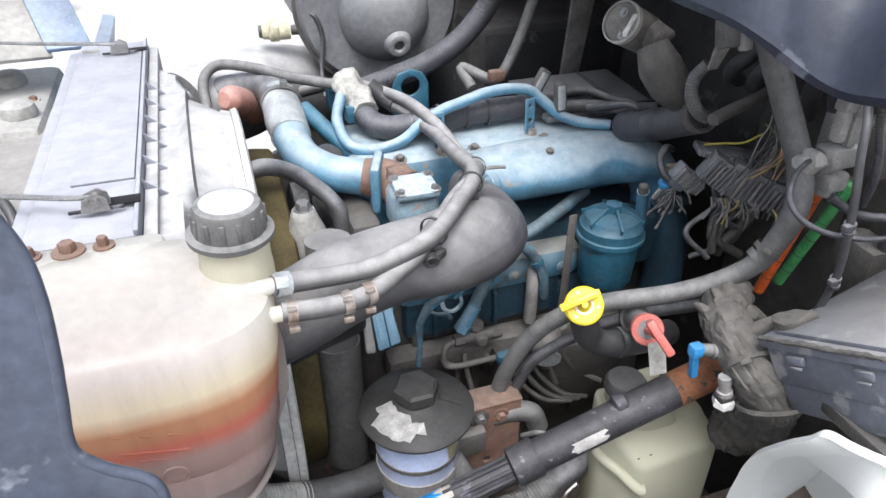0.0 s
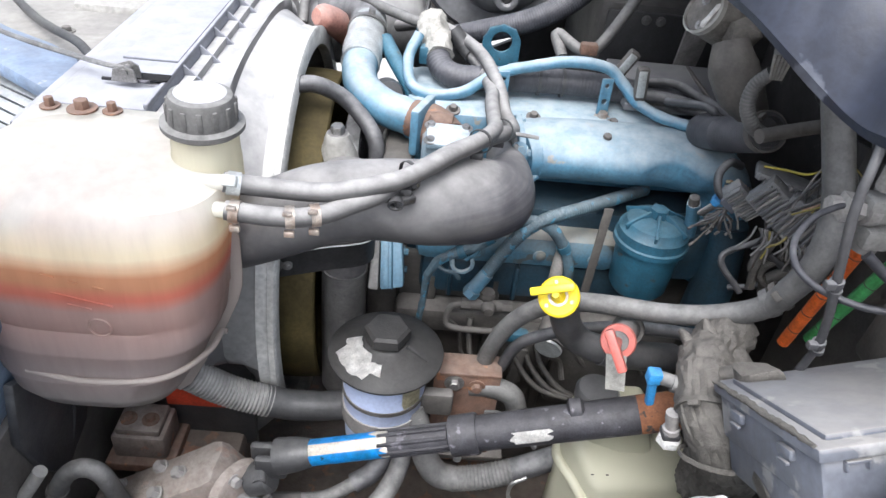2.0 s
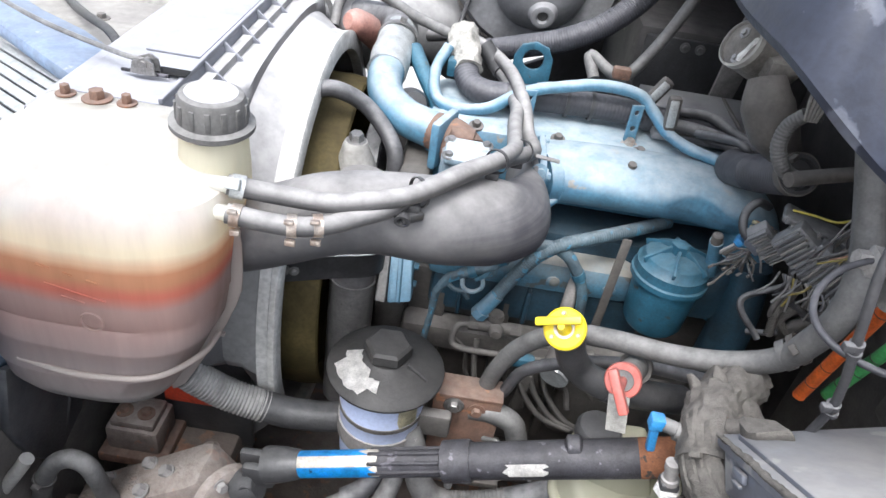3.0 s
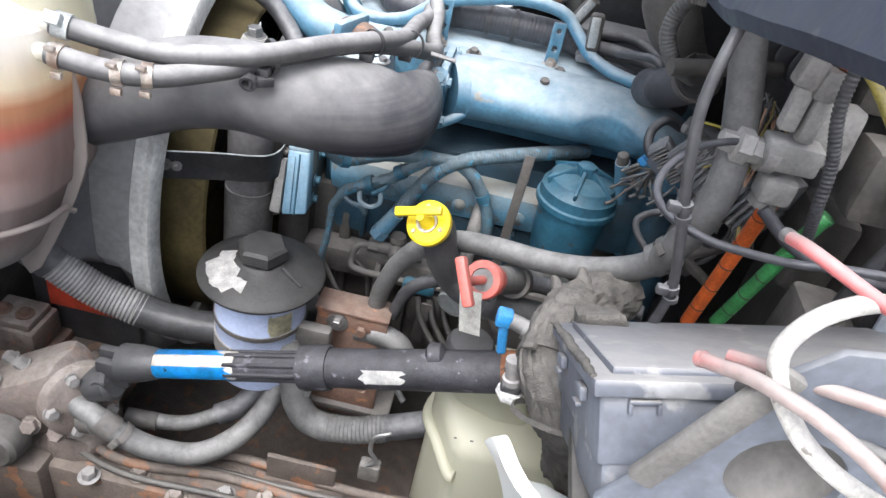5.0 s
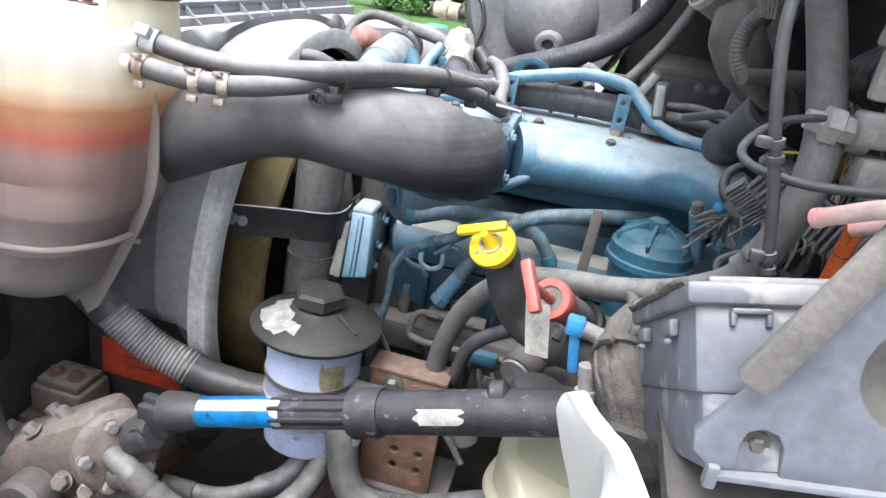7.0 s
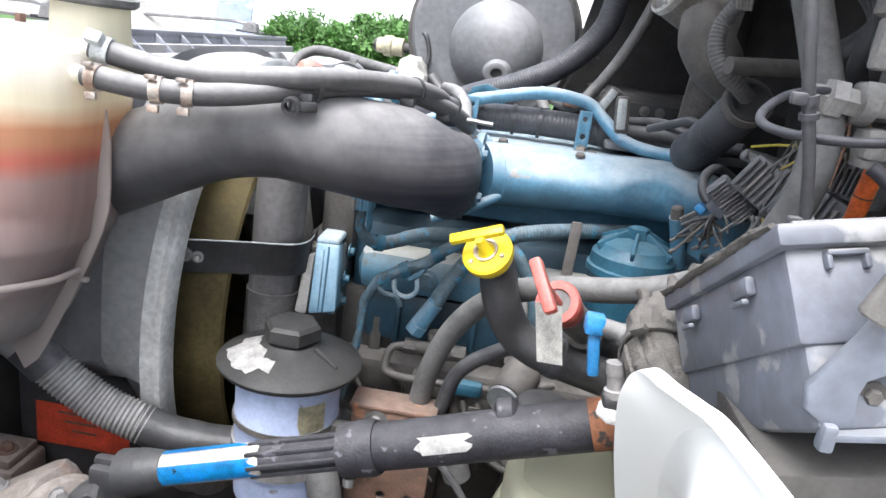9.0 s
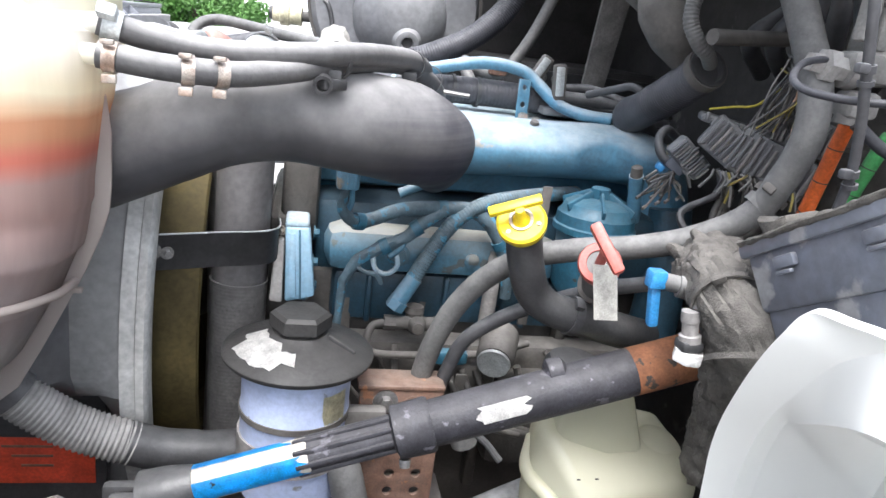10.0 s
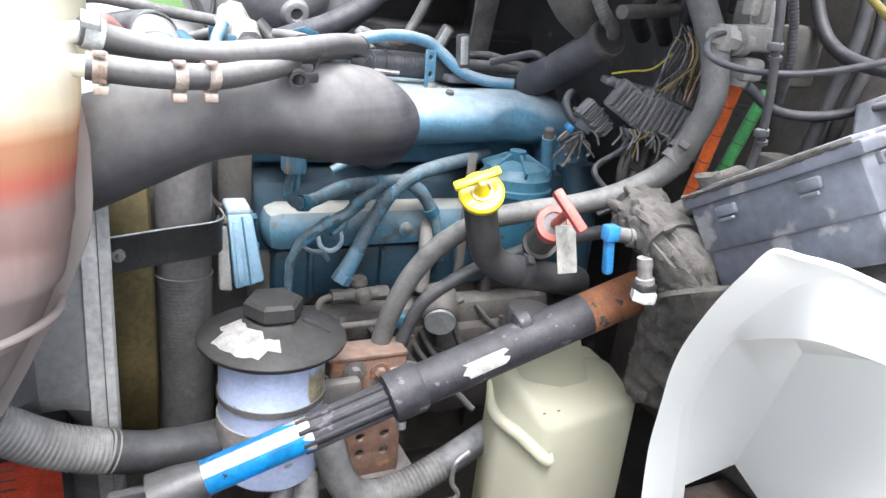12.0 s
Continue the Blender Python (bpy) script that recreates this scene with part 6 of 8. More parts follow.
for k in range(3):
    part("label_bar", block((-0.105 + 0.005 * k, 0.7425, 1.098 - 0.013 * k), (0.055 - 0.01 * k, 0.001, 0.003), 0.0002), RUST, wl_)
solid("shroud_foot", block((-0.075, 0.83, 1.22), (0.05, 0.06, 0.5), 0.02), BLACK, "black plastic side of the radiator below the tank", "panel")

# ---- fluid bottle ----
bo = thing("fluid_bottle", "cream milky plastic washer fluid bottle with moulded shoulders", "fluid bottle", (0.52, 0.60, 0.98))
part("body", prism([(0.498, 0.545), (0.632, 0.545), (0.637, 0.600), (0.632, 0.662), (0.472, 0.662), (0.456, 0.604)], 0.96, (1.172, 1.190, 1.203, 1.212, 1.245, 1.232), 0.012), BOTTLE, bo)
part("neck_block", hexa([(0.470, 0.588, 1.19), (0.585, 0.584, 1.19), (0.590, 0.656, 1.19), (0.472, 0.656, 1.19), (0.484, 0.604, 1.268), (0.560, 0.594, 1.272), (0.562, 0.648, 1.276), (0.486, 0.648, 1.272)], 0.010), BOTTLE, bo)
part("shoulder", lathe([(0, 0.030), (0.014, 0.028), (0.022, 0.018), (0.024, 0)], (0.607, 0.610, 1.188), (0.1, -0.2, 1), 24), BOTTLE, bo)
part("moulded_rib", tube([(0.470, 0.640, 1.185), (0.456, 0.605, 1.165), (0.476, 0.572, 1.150), (0.496, 0.545, 1.132), (0.505, 0.541, 1.132)], 0.0085, 14), BOTTLE, bo)
for c in ((0.494, 0.555, 1.1885), (0.515, 0.556, 1.1885)):
    part("speck", block(c, (0.004, 0.0015, 0.0012), 0.0003), GRIME, bo)
part("cap", lathe([(0, 0.030), (0.012, 0.030), (0.018, 0.026), (0.020, 0)], (0.485, 0.605, 1.288), (0, 0, 1), 30), BLACK, bo, "black cap")
solid("pump_wire", tube([(0.42, 0.60, 1.18), (0.40, 0.61, 1.20), (0.37, 0.63, 1.21), (0.35, 0.65, 1.19)], 0.004, 8), RUBBER_PALE, "pale thin wire beside the fluid bottle", "wire")
ck = thing("wire_clip", "bent steel wire clip beside the fluid bottle", "clip", (0.40, 0.60, 1.05))
part("wire", tube([(0.415, 0.585, 1.13), (0.395, 0.580, 1.12), (0.392, 0.578, 1.095), (0.402, 0.578, 1.075), (0.39, 0.578, 1.06)], 0.003, 8), STEEL, ck)
part("tab", block((0.395, 0.585, 1.045), (0.03, 0.02, 0.03), 0.004), GRIME_GREY, ck)

# fittings on the chassis rail
for k in range(7):
    x = 0.02 + 0.062 * k
    solid("rail_bolt", hexbolt((x, 0.52 + 0.02 * (k % 2), 0.9705), (0, 0, 1), 0.010, 0.013, 1.5), RUST_CAST if k % 3 else PUMP, "dirty bolt head on the chassis rail", "bolt", group="rail bolts")
rbk = thing("rail_bracket", "folded rusty bracket bolted to the chassis rail", "bracket", (0.30, 0.55, 0.97))
part("foot", block((0.30, 0.552, 0.975), (0.13, 0.07, 0.008), 0.002), RAIL, rbk)
part("upright", scatter_verts(block((0.30, 0.584, 1.000), (0.10, 0.008, 0.050), 0.002), 0.003, 40), RAIL, rbk)
for x in (0.265, 0.335):
    part("bolt", hexbolt((x, 0.545, 0.979), (0, 0, 1), 0.009, 0.011), RUST_CAST, rbk)
for k in range(4):
    y = 0.53 + 0.018 * k
    solid("brake_line", tube([(-0.10, y + 0.05, 0.99 + 0.006 * k), (0.05, y, 0.985), (0.20, y + 0.012 * (k % 2), 0.984), (0.38, y, 0.986), (0.55, y + 0.01, 0.99)], 0.005 + 0.002 * (k % 2), 10), (GRIME, RAIL)[k % 2], "dirty line lying along the chassis rail", "pipe", group="rail lines")

# ---- plugs, looms and boxes near the cab ----
bp = thing("blue_connector", "bright blue plug on a dusty grey cable", "connector", (0.51, 0.51, 1.40))
part("plug", block((0.502, 0.509, 1.434), (0.016, 0.015, 0.017), 0.003), PLUG, bp, "bright blue plastic plug")
part("plug_tail", block((0.506, 0.511, 1.408), (0.010, 0.010, 0.042), 0.003, Matrix.Rotation(-0.15, 3, "Y")), PLUG, bp)
part("cable", tube([(0.508, 0.510, 1.432), (0.525, 0.505, 1.430), (0.545, 0.495, 1.424)], 0.008, 14), RUBBER_PALE, bp)
part("crimp", lathe([(-0.006, 0.010), (0.006, 0.010)], (0.528, 0.503, 1.429), (1, -0.3, -0.1), 16), RUBBER_PALE, bp)
se = thing("pressure_switch", "grey sensor plug with a pale hexagonal end", "sensor", (0.525, 0.468, 1.36))
part("hex", lathe([(-0.004, 0.0122), (-0.002, 0.0136), (0.007, 0.0136)], (0.523, 0.467, 1.378), (0.1, 0, 1), 6), LABEL, se, "pale hexagonal end")
part("body", block((0.522, 0.467, 1.390), (0.020, 0.018, 0.010), 0.003), BLACK, se)
part("neck", lathe([(0, 0.0095), (0.006, 0.0095), (0.007, 0.0072), (0.018, 0.0072), (0.0185, 0.0082), (0.028, 0.0080), (0.028, 0)], (0.522, 0.467, 1.393), (-0.15, 0.1, 1), 18), PUMP, se)
part("lead", tube([(0.525, 0.470, 1.42), (0.530, 0.475, 1.432), (0.545, 0.485, 1.432)], 0.006, 10), RUBBER, se)

# dirty wrapped harness
hw = thing("wrapped_harness", "thick dust-caked cloth wrapped wiring harness", "wiring harness", (0.56, 0.45, 1.3))
part("trunk", crumple(tube([(0.628, 0.500, 1.27), (0.606, 0.472, 1.34), (0.570, 0.448, 1.402), (0.550, 0.470, 1.432), (0.562, 0.520, 1.436), (0.585, 0.560, 1.43), (0.62, 0.60, 1.43)], [0.036, 0.034, 0.030, 0.026, 0.026, 0.028, 0.03], 64, 18, wobble=0.10), 0.0035), LOOM, hw)
part("lower", crumple(tube([(0.562, 0.46, 1.42), (0.590, 0.474, 1.37), (0.615, 0.502, 1.31), (0.635, 0.530, 1.22)], [0.030, 0.036, 0.036, 0.034], 64, 24, wobble=0.10), 0.004), LOOM, hw)
part("branch", scatter_verts(tube([(0.562, 0.520, 1.436), (0.556, 0.552, 1.442), (0.546, 0.575, 1.446)], [0.016, 0.010, 0.004], 14, wobble=0.18), 0.002, 70), LOOM, hw)
part("branch", scatter_verts(tube([(0.570, 0.530, 1.440), (0.575, 0.560, 1.452), (0.572, 0.580, 1.462)], [0.014, 0.009, 0.004], 14, wobble=0.18), 0.002, 70), LOOM, hw)
part("branch", tube([(0.560, 0.500, 1.440), (0.575, 0.490, 1.462), (0.60, 0.48, 1.475)], [0.014, 0.012, 0.012], 14, wobble=0.2), LOOM, hw)
part("tie", band((0.5495, 0.466, 1.431), (0.2, 0.9, 0.35), 0.031, 0.006, 0.002, (-0.6, -0.3, 0.6)), LOOM, hw)
part("tie", band((0.561, 0.434, 1.394), (0.05, 0.5, 0.85), 0.036, 0.005, 0.002), LOOM, hw)

# power box, leaning down towards the engine
BO, BX, BU, BW = V(0.540, 0.304, 1.574), V(0.978, 0.120, 0.170), V(-0.015, 0.858, -0.514), V(-0.207, 0.499, 0.841)
BT = Matrix((BX, BU, BW)).transposed()


def on_box(a, b, c):
    """A place on the power box: along it, back from its front edge, up from its lid."""
    return BO + BX * a + BU * b + BW * c


pbx = thing("power_box", "dusty grey plastic power distribution box with a ribbed lid", "fuse box", on_box(0.13, 0.09, -0.12))
part("body", block(on_box(0.140, 0.092, -0.032), (0.268, 0.174, 0.048), 0.004, BT), BOX, pbx)
part("lower_body", block(on_box(0.141, 0.093, -0.072), (0.264, 0.170, 0.046), 0.006, BT), BOX, pbx)
lidp = part("lid", block(on_box(0.138, 0.090, -0.004), (0.274, 0.184, 0.012), 0.003, BT), BOX, pbx, "dust-covered lid")
part("lid_panel", block(on_box(0.140, 0.090, 0.003), (0.250, 0.156, 0.008), 0.003, BT), BOX, lidp)
for x in (0.034, 0.150):
    lt = part("latch", block(on_box(x, 0.004, -0.013), (0.020, 0.008, 0.003), 0.001, BT), BOX, pbx)
    for s in (-0.009, 0.009):
        part("latch_leg", block(on_box(x + s, 0.004, -0.017), (0.003, 0.007, 0.008), 0.001, BT), BOX, lt)
for b in (0.05, 0.135):
    sc = part("side_clip", block(on_box(0.003, b, -0.020), (0.006, 0.022, 0.010), 0.002, BT), BOX, pbx)
    part("clip_bar", block(on_box(0.0, b, -0.028), (0.004, 0.016, 0.003), 0.001, BT), BOX, sc)
part("caked_dirt", crumple(tube([on_box(0.002, 0.005 + 0.034 * k, 0.002 + 0.001 * (k % 2)) for k in range(6)], [0.0015, 0.0025, 0.002, 0.003, 0.002, 0.0025], 18, 10, flat=(1.0, 0.6), wobble=0.3), 0.0015, 90), LOOM, pbx, "caked dirt on the lid edge")
rub = bmesh.new()
block(on_box(0.040, 0.160, 0.009), (0.040, 0.028, 0.014), 0.006, BT, rub)
part("clod", scatter_verts(rub, 0.012, 40), LOOM, pbx, "caked dust on the lid")

# bracket in front of the box
KX, KU = V(0.985, 0.0, 0.17), V(-0.17, 0.0, 0.985)


def on_bracket(a, b, d=0.0):
    return V(0.562, 0.268, 1.500) + KX * a + KU * b + V(0, -1, 0) * d


bk = thing("lamp_bracket", "grey moulded bracket plate with a large round opening", "bracket", on_bracket(0.1, 0.0))
outline = [(0.0, 0.0), (0.008, -0.008), (0.022, -0.009), (0.022, 0.007), (0.025, 0.014), (0.032, 0.017), (0.039, 0.014), (0.042, 0.007), (0.042, -0.0105), (0.25, -0.014), (0.25, 0.150), (0.105, 0.150), (0.078, 0.128), (0.020, 0.036), (0.0, 0.012)]
part("plate", slab(outline, on_bracket(0, 0), KX, KU, -0.006, 0.0015, holes=[(0.102, 0.052, 0.033)]), BRACKET, bk)
part("round_cup", lathe([(0.022, 0.0), (0.020, 0.012), (0.014, 0.025), (0.006, 0.0322), (0.0, 0.0335), (0.002, 0.0350), (0.020, 0.028), (0.027, 0.012), (0.028, 0.0)], on_bracket(0.102, 0.052, -0.003), (0, 1, 0), 48), CUP, bk, "round recessed cup")
a0, a1 = on_bracket(0.020, 0.046, 0.008), on_bracket(0.082, 0.140, 0.006)
aw = (a1 - a0).normalized()
part("arm", block((a0 + a1) / 2, ((a1 - a0).length, 0.009, 0.0175), 0.003, Matrix((aw, V(0, 1, 0), aw.cross(V(0, 1, 0)))).transposed()), BAR, bk, "diagonal dusty bar")
part("bolt", hexbolt(on_bracket(0.031, 0.004, -0.009), (0, -1, 0), 0.004, 0.005), GRIME_GREY, bk)
part("pocket", block(on_bracket(0.032, 0.003, -0.011), (0.028, 0.003, 0.036), 0.001, Matrix((KX, V(0, 1, 0), KX.cross(V(0, 1, 0)))).transposed()), BRACKET, bk, "recessed pocket floor")
part("foot", block(on_bracket(0.010, -0.013), (0.007, 0.008, 0.014), 0.002), BRACKET, bk)
part("lower_edge", block(on_bracket(0.13, -0.012, -0.004), (0.24, 0.016, 0.004), 0.001, Matrix((KX, V(0, 1, 0), KX.cross(V(0, 1, 0)))).transposed()), BRACKET, bk)
solid("lower_crossbar", block((0.72, 0.33, 1.475), (0.32, 0.10, 0.02), 0.004, Matrix((KX, V(0, 1, 0), KX.cross(V(0, 1, 0)))).transposed()), GRIME, "dark steel shelf below the power box", "bracket")

# heavy cables
def cable(name, pts, r, material, label, tip=None):
    ob = thing(name, label, "battery cable", pts[0], group="battery cables")
    part("cable_sheath", tube(pts, r, 18), material, ob)
    if tip:
        part("end_cap", tube([pts[0], along(pts[0], pts[1], 0.25)], r * 1.12, 16), tip, ob)
    return ob


cable("battery_cable", [(0.583, 0.286, 1.627), (0.590, 0.275, 1.634), (0.600, 0.261, 1.643), (0.611, 0.247, 1.648), (0.630, 0.234, 1.647), (0.66, 0.218, 1.635), (0.70, 0.20, 1.60)], 0.0043, RED_CABLE, "dusty red battery cable with a loose capped end", RED_CABLE)
cable("battery_cable", [(0.615, 0.334, 1.687), (0.620, 0.313, 1.693), (0.636, 0.297, 1.691), (0.67, 0.283, 1.680), (0.74, 0.27, 1.65)], 0.0039, RED_FADED, "dusty faded red battery cable beside the cab", RUBBER_PALE)
cable("battery_cable", [(0.604, 0.299, 1.623), (0.620, 0.285, 1.632), (0.640, 0.270, 1.640), (0.67, 0.255, 1.648), (0.72, 0.24, 1.650)], 0.0042, RED_CABLE, "dusty red battery cable crossing behind a white one")
cable("battery_cable", [(0.69, 0.300, 1.676), (0.655, 0.292, 1.684), (0.625, 0.280, 1.676), (0.608, 0.266, 1.662), (0.612, 0.258, 1.645), (0.622, 0.252, 1.632), (0.634, 0.244, 1.622), (0.655, 0.236, 1.612), (0.69, 0.228, 1.604), (0.75, 0.22, 1.60)], 0.0052, WHITE_CABLE, "thick dirty white battery cable bent in a loop")
solid("thin_cable", tube([(0.650, 0.262, 1.622), (0.628, 0.272, 1.626), (0.612, 0.280, 1.622), (0.616, 0.284, 1.612), (0.65, 0.275, 1.612), (0.70, 0.262, 1.606)], 0.0042, 10), RUBBER_PALE, "thin dusty grey cable by the bracket", "cable")

# white shell near the wing
ws = thing("white_shell", "smooth white moulded lamp housing shell", "lamp housing", (0.52, 0.30, 1.2))
rim_line = spline([(0.575, 0.455, 1.12), (0.562, 0.450, 1.20), (0.545, 0.432, 1.27), (0.531, 0.417, 1.318), (0.520, 0.400, 1.357), (0.509, 0.377, 1.396), (0.500, 0.354, 1.432), (0.494, 0.332, 1.463), (0.497, 0.319, 1.483), (0.506, 0.297, 1.485), (0.515, 0.282, 1.485), (0.526, 0.268, 1.482), (0.545, 0.21, 1.472), (0.56, 0.15, 1.46)], 6)
fold_line = spline([(0.608, 0.441, 1.124), (0.592, 0.436, 1.19), (0.575, 0.429, 1.255), (0.561, 0.411, 1.308), (0.549, 0.391, 1.350), (0.538, 0.367, 1.386), (0.530, 0.342, 1.418), (0.526, 0.318, 1.448), (0.525, 0.297, 1.466), (0.529, 0.281, 1.476), (0.534, 0.270, 1.478), (0.541, 0.257, 1.477), (0.556, 0.21, 1.468), (0.572, 0.15, 1.456)], 6)
deep_line = spline([(0.637, 0.449, 1.113), (0.622, 0.445, 1.175), (0.604, 0.44, 1.236), (0.589, 0.422, 1.297), (0.576, 0.403, 1.335), (0.562, 0.38, 1.368), (0.553, 0.358, 1.381), (0.546, 0.335, 1.395), (0.535, 0.304, 1.412), (0.528, 0.287, 1.420), (0.525, 0.274, 1.425), (0.524, 0.260, 1.428), (0.530, 0.21, 1.432), (0.545, 0.15, 1.425)], 6)
# the deep side wall runs back to a fold, the floor starts at the fold and leaves a drain gap at the foot
back_top, back_foot, gap_foot, low_foot, far_top, far_foot = V(0.702, 0.403, 1.325), V(0.752, 0.479, 1.114), V(0.76, 0.439, 1.088), V(0.756, 0.35, 1.053), V(0.787, 0.268, 1.361), V(0.733, 0.162, 1.185)
wall_line = deep_line[2:49]
wall_back = [back_foot.lerp(back_top, k / 46) for k in range(47)]
roof_line = deep_line[48:]
roof_back = [back_top.lerp(far_top, k / (len(roof_line) - 1)) for k in range(len(roof_line))]
floor_line = [back_top.lerp(back_foot, k / 8) for k in range(9)] + [back_foot.lerp(gap_foot, k / 4) for k in range(1, 5)] + [gap_foot.lerp(low_foot, k / 4) for k in range(1, 5)]
floor_far = [far_top.lerp(far_foot, k / 16) for k in range(17)]
for nm, lines in (("outer_flange", [[e + V(0.010, 0.004, 0.002) for e in rim_line], [e + V(0.003, 0.001, 0.001) for e in rim_line], rim_line, [a.lerp(b, 0.06) for a, b in zip(rim_line, fold_line)], [a.lerp(b, 0.5) + V(0.001, 0, -0.001) for a, b in zip(rim_line, fold_line)], fold_line]), ("inner_step", [fold_line, [a.lerp(b, 0.10) for a, b in zip(fold_line, deep_line)], [a.lerp(b, 0.92) for a, b in zip(fold_line, deep_line)], deep_line]), ("side_wall", [[a.lerp(b, f) for a, b in zip(wall_line, wall_back)] for f in (0, 0.05, 0.35, 0.7, 1)]), ("roof", [[a.lerp(b, f) for a, b in zip(roof_line, roof_back)] for f in (0, 0.05, 0.5, 1)]), ("floor", [[a.lerp(b, f) for a, b in zip(floor_line, floor_far)] for f in (0, 0.3, 0.7, 1)])):
    wb = bmesh.new()
    net = [[wb.verts.new(q) for q in row] for row in zip(*lines)]
    for p, q in zip(net, net[1:]):
        for j in range(len(p) - 1):
            wb.faces.new((p[j], p[j + 1], q[j + 1], q[j]))
    part(nm, wb, WHITE, ws)

# conduits
def conduit(material, a, b, up, label):
    ob = thing("conduit", label, "conduit", b, group="coloured conduits")
    part("pipe", tube([b, along(b, a, 0.5), a, up], 0.0080, 16), material, ob)
    for k in range(5):
        c = along(a, b, 0.12 + 0.18 * k)
        part("print_mark", band(c, Vector(a) - Vector(b), 0.0079, 0.0012, 0.0005), GRIME, ob)
    return ob


conduit(ORANGE, (0.720, 0.593, 1.580), (0.722, 0.642, 1.380), (0.722, 0.590, 1.60), "orange corrugated air pipe with dark print marks")
conduit(GREEN, (0.771, 0.597, 1.560), (0.752, 0.640, 1.390), (0.776, 0.594, 1.575), "green air pipe with dark print marks")
for k, (x, m) in enumerate(((0.684, ORANGE), (0.706, ORANGE), (0.74, GREEN))):
    solid("air_line", tube([(x, 0.562, 1.718), (x + 0.006, 0.570, 1.738), (x + 0.02, 0.60, 1.755), (x + 0.05, 0.66, 1.765)], 0.0055, 12), m, "short bright air line entering a grey fitting", "air line", group="air lines")
solid("air_line", tube([(0.694, 0.515, 1.738), (0.710, 0.50, 1.722), (0.735, 0.47, 1.690), (0.77, 0.44, 1.65), (0.80, 0.42, 1.60)], 0.0042, 12), OLIVE_WIRE, "yellow air line beside the cab", "air line", group="air lines")

av = thing("air_valve", "dusty grey cast air valve with threaded unions", "air valve", (0.70, 0.58, 1.56))
part("body", scatter_verts(block((0.703, 0.572, 1.636), (0.050, 0.030, 0.028), 0.005), 0.002, 50), CAB_DUST, av)
part("union", lathe([(0, 0.012), (0.012, 0.012), (0.014, 0.016), (0.026, 0.016), (0.028, 0.010), (0.04, 0.009)], (0.682, 0.572, 1.632), (-1, 0, 0.1), 6), CAB_DUST, av)
part("collar", lathe([(-0.006, 0.017), (0.006, 0.017)], (0.686, 0.572, 1.632), (-1, 0, 0.1), 24), PUMP, av)
part("lower", block((0.706, 0.573, 1.602), (0.032, 0.030, 0.026), 0.006), CAB_DUST, av)
part("lower_collar", lathe([(-0.008, 0.014), (0.008, 0.013)], (0.704, 0.575, 1.590), (0.1, 0, 1), 20), PUMP, av)
for x, z in ((0.682, 1.711), (0.700, 1.704)):
    part("upper", block((x, 0.563, z), (0.019, 0.020, 0.026), 0.004, Matrix.Rotation(0.12, 3, "Y")), PUMP, av)
    part("upper_stem", block((x + 0.004, 0.566, z - 0.032), (0.015, 0.016, 0.040), 0.004), CAB_DUST, av)
part("rear_lug", scatter_verts(block((0.735, 0.60, 1.65), (0.05, 0.03, 0.06), 0.008), 0.004, 40), CAB_DUST, av)
sl = thing("drain_hose", "upright thin dusty hose with plastic ties", "hose", (0.6, 0.45, 1.45))
part("hose", tube([(0.612, 0.472, 1.43), (0.618, 0.456, 1.532), (0.609, 0.448, 1.582), (0.596, 0.443, 1.624), (0.584, 0.440, 1.667), (0.577, 0.444, 1.71), (0.583, 0.458, 1.752), (0.605, 0.50, 1.79)], 0.0042, 14), RUBBER, sl)
for z, x, yy in ((1.632, 0.594, 0.4425), (1.552, 0.616, 0.4525)):
    tt = part("tie", band((x, yy, z), (-0.25, -0.1, 1), 0.0042, 0.006, 0.002), RUBBER, sl)
    part("tie_head", block((x - 0.008, yy - 0.004, z), (0.010, 0.008, 0.008), 0.002), RUBBER, tt)
    part("tie", band((x + 0.003, yy + 0.001, z - 0.010), (-0.25, -0.1, 1), 0.0042, 0.004, 0.002), RUBBER, sl)
solid("corrugated_conduit", tube([(0.700, 0.535, 1.76), (0.704, 0.535, 1.70), (0.722, 0.535, 1.65), (0.730, 0.535, 1.61), (0.745, 0.55, 1.57)], 0.0052, 14, rib=(0.0042, 0.07)), RUBBER, "thin black corrugated conduit", "conduit")
solid("black_cable", tube([(0.664, 0.570, 1.638), (0.645, 0.562, 1.638), (0.618, 0.548, 1.632), (0.596, 0.526, 1.619), (0.587, 0.495, 1.611), (0.596, 0.466, 1.608), (0.621, 0.443, 1.609), (0.648, 0.429, 1.614), (0.673, 0.417, 1.621), (0.703, 0.413, 1.628), (0.75, 0.405, 1.636), (0.82, 0.39, 1.645)], 0.0034, 12), CHARCOAL, "black cable looping from the air valve", "cable")
solid("cab_bulkhead", block((0.88, 0.66, 1.45), (0.03, 0.42, 0.9), 0.006), GRIME_GREY, "dusty grey cab bulkhead panel behind the hoses", "panel", kind="structure")
for k, (x, y, z, s) in enumerate(((0.80, 0.60, 1.62, 0.06), (0.82, 0.68, 1.50, 0.08), (0.80, 0.56, 1.46, 0.07), (0.79, 0.66, 1.70, 0.06))):
    solid("junction_block", scatter_verts(block((x, y, z), (0.05, s, s * 1.2), 0.01), 0.004, 30), GRIME_GREY, "dusty grey junction block on the cab bulkhead", "junction block", group="junction blocks")
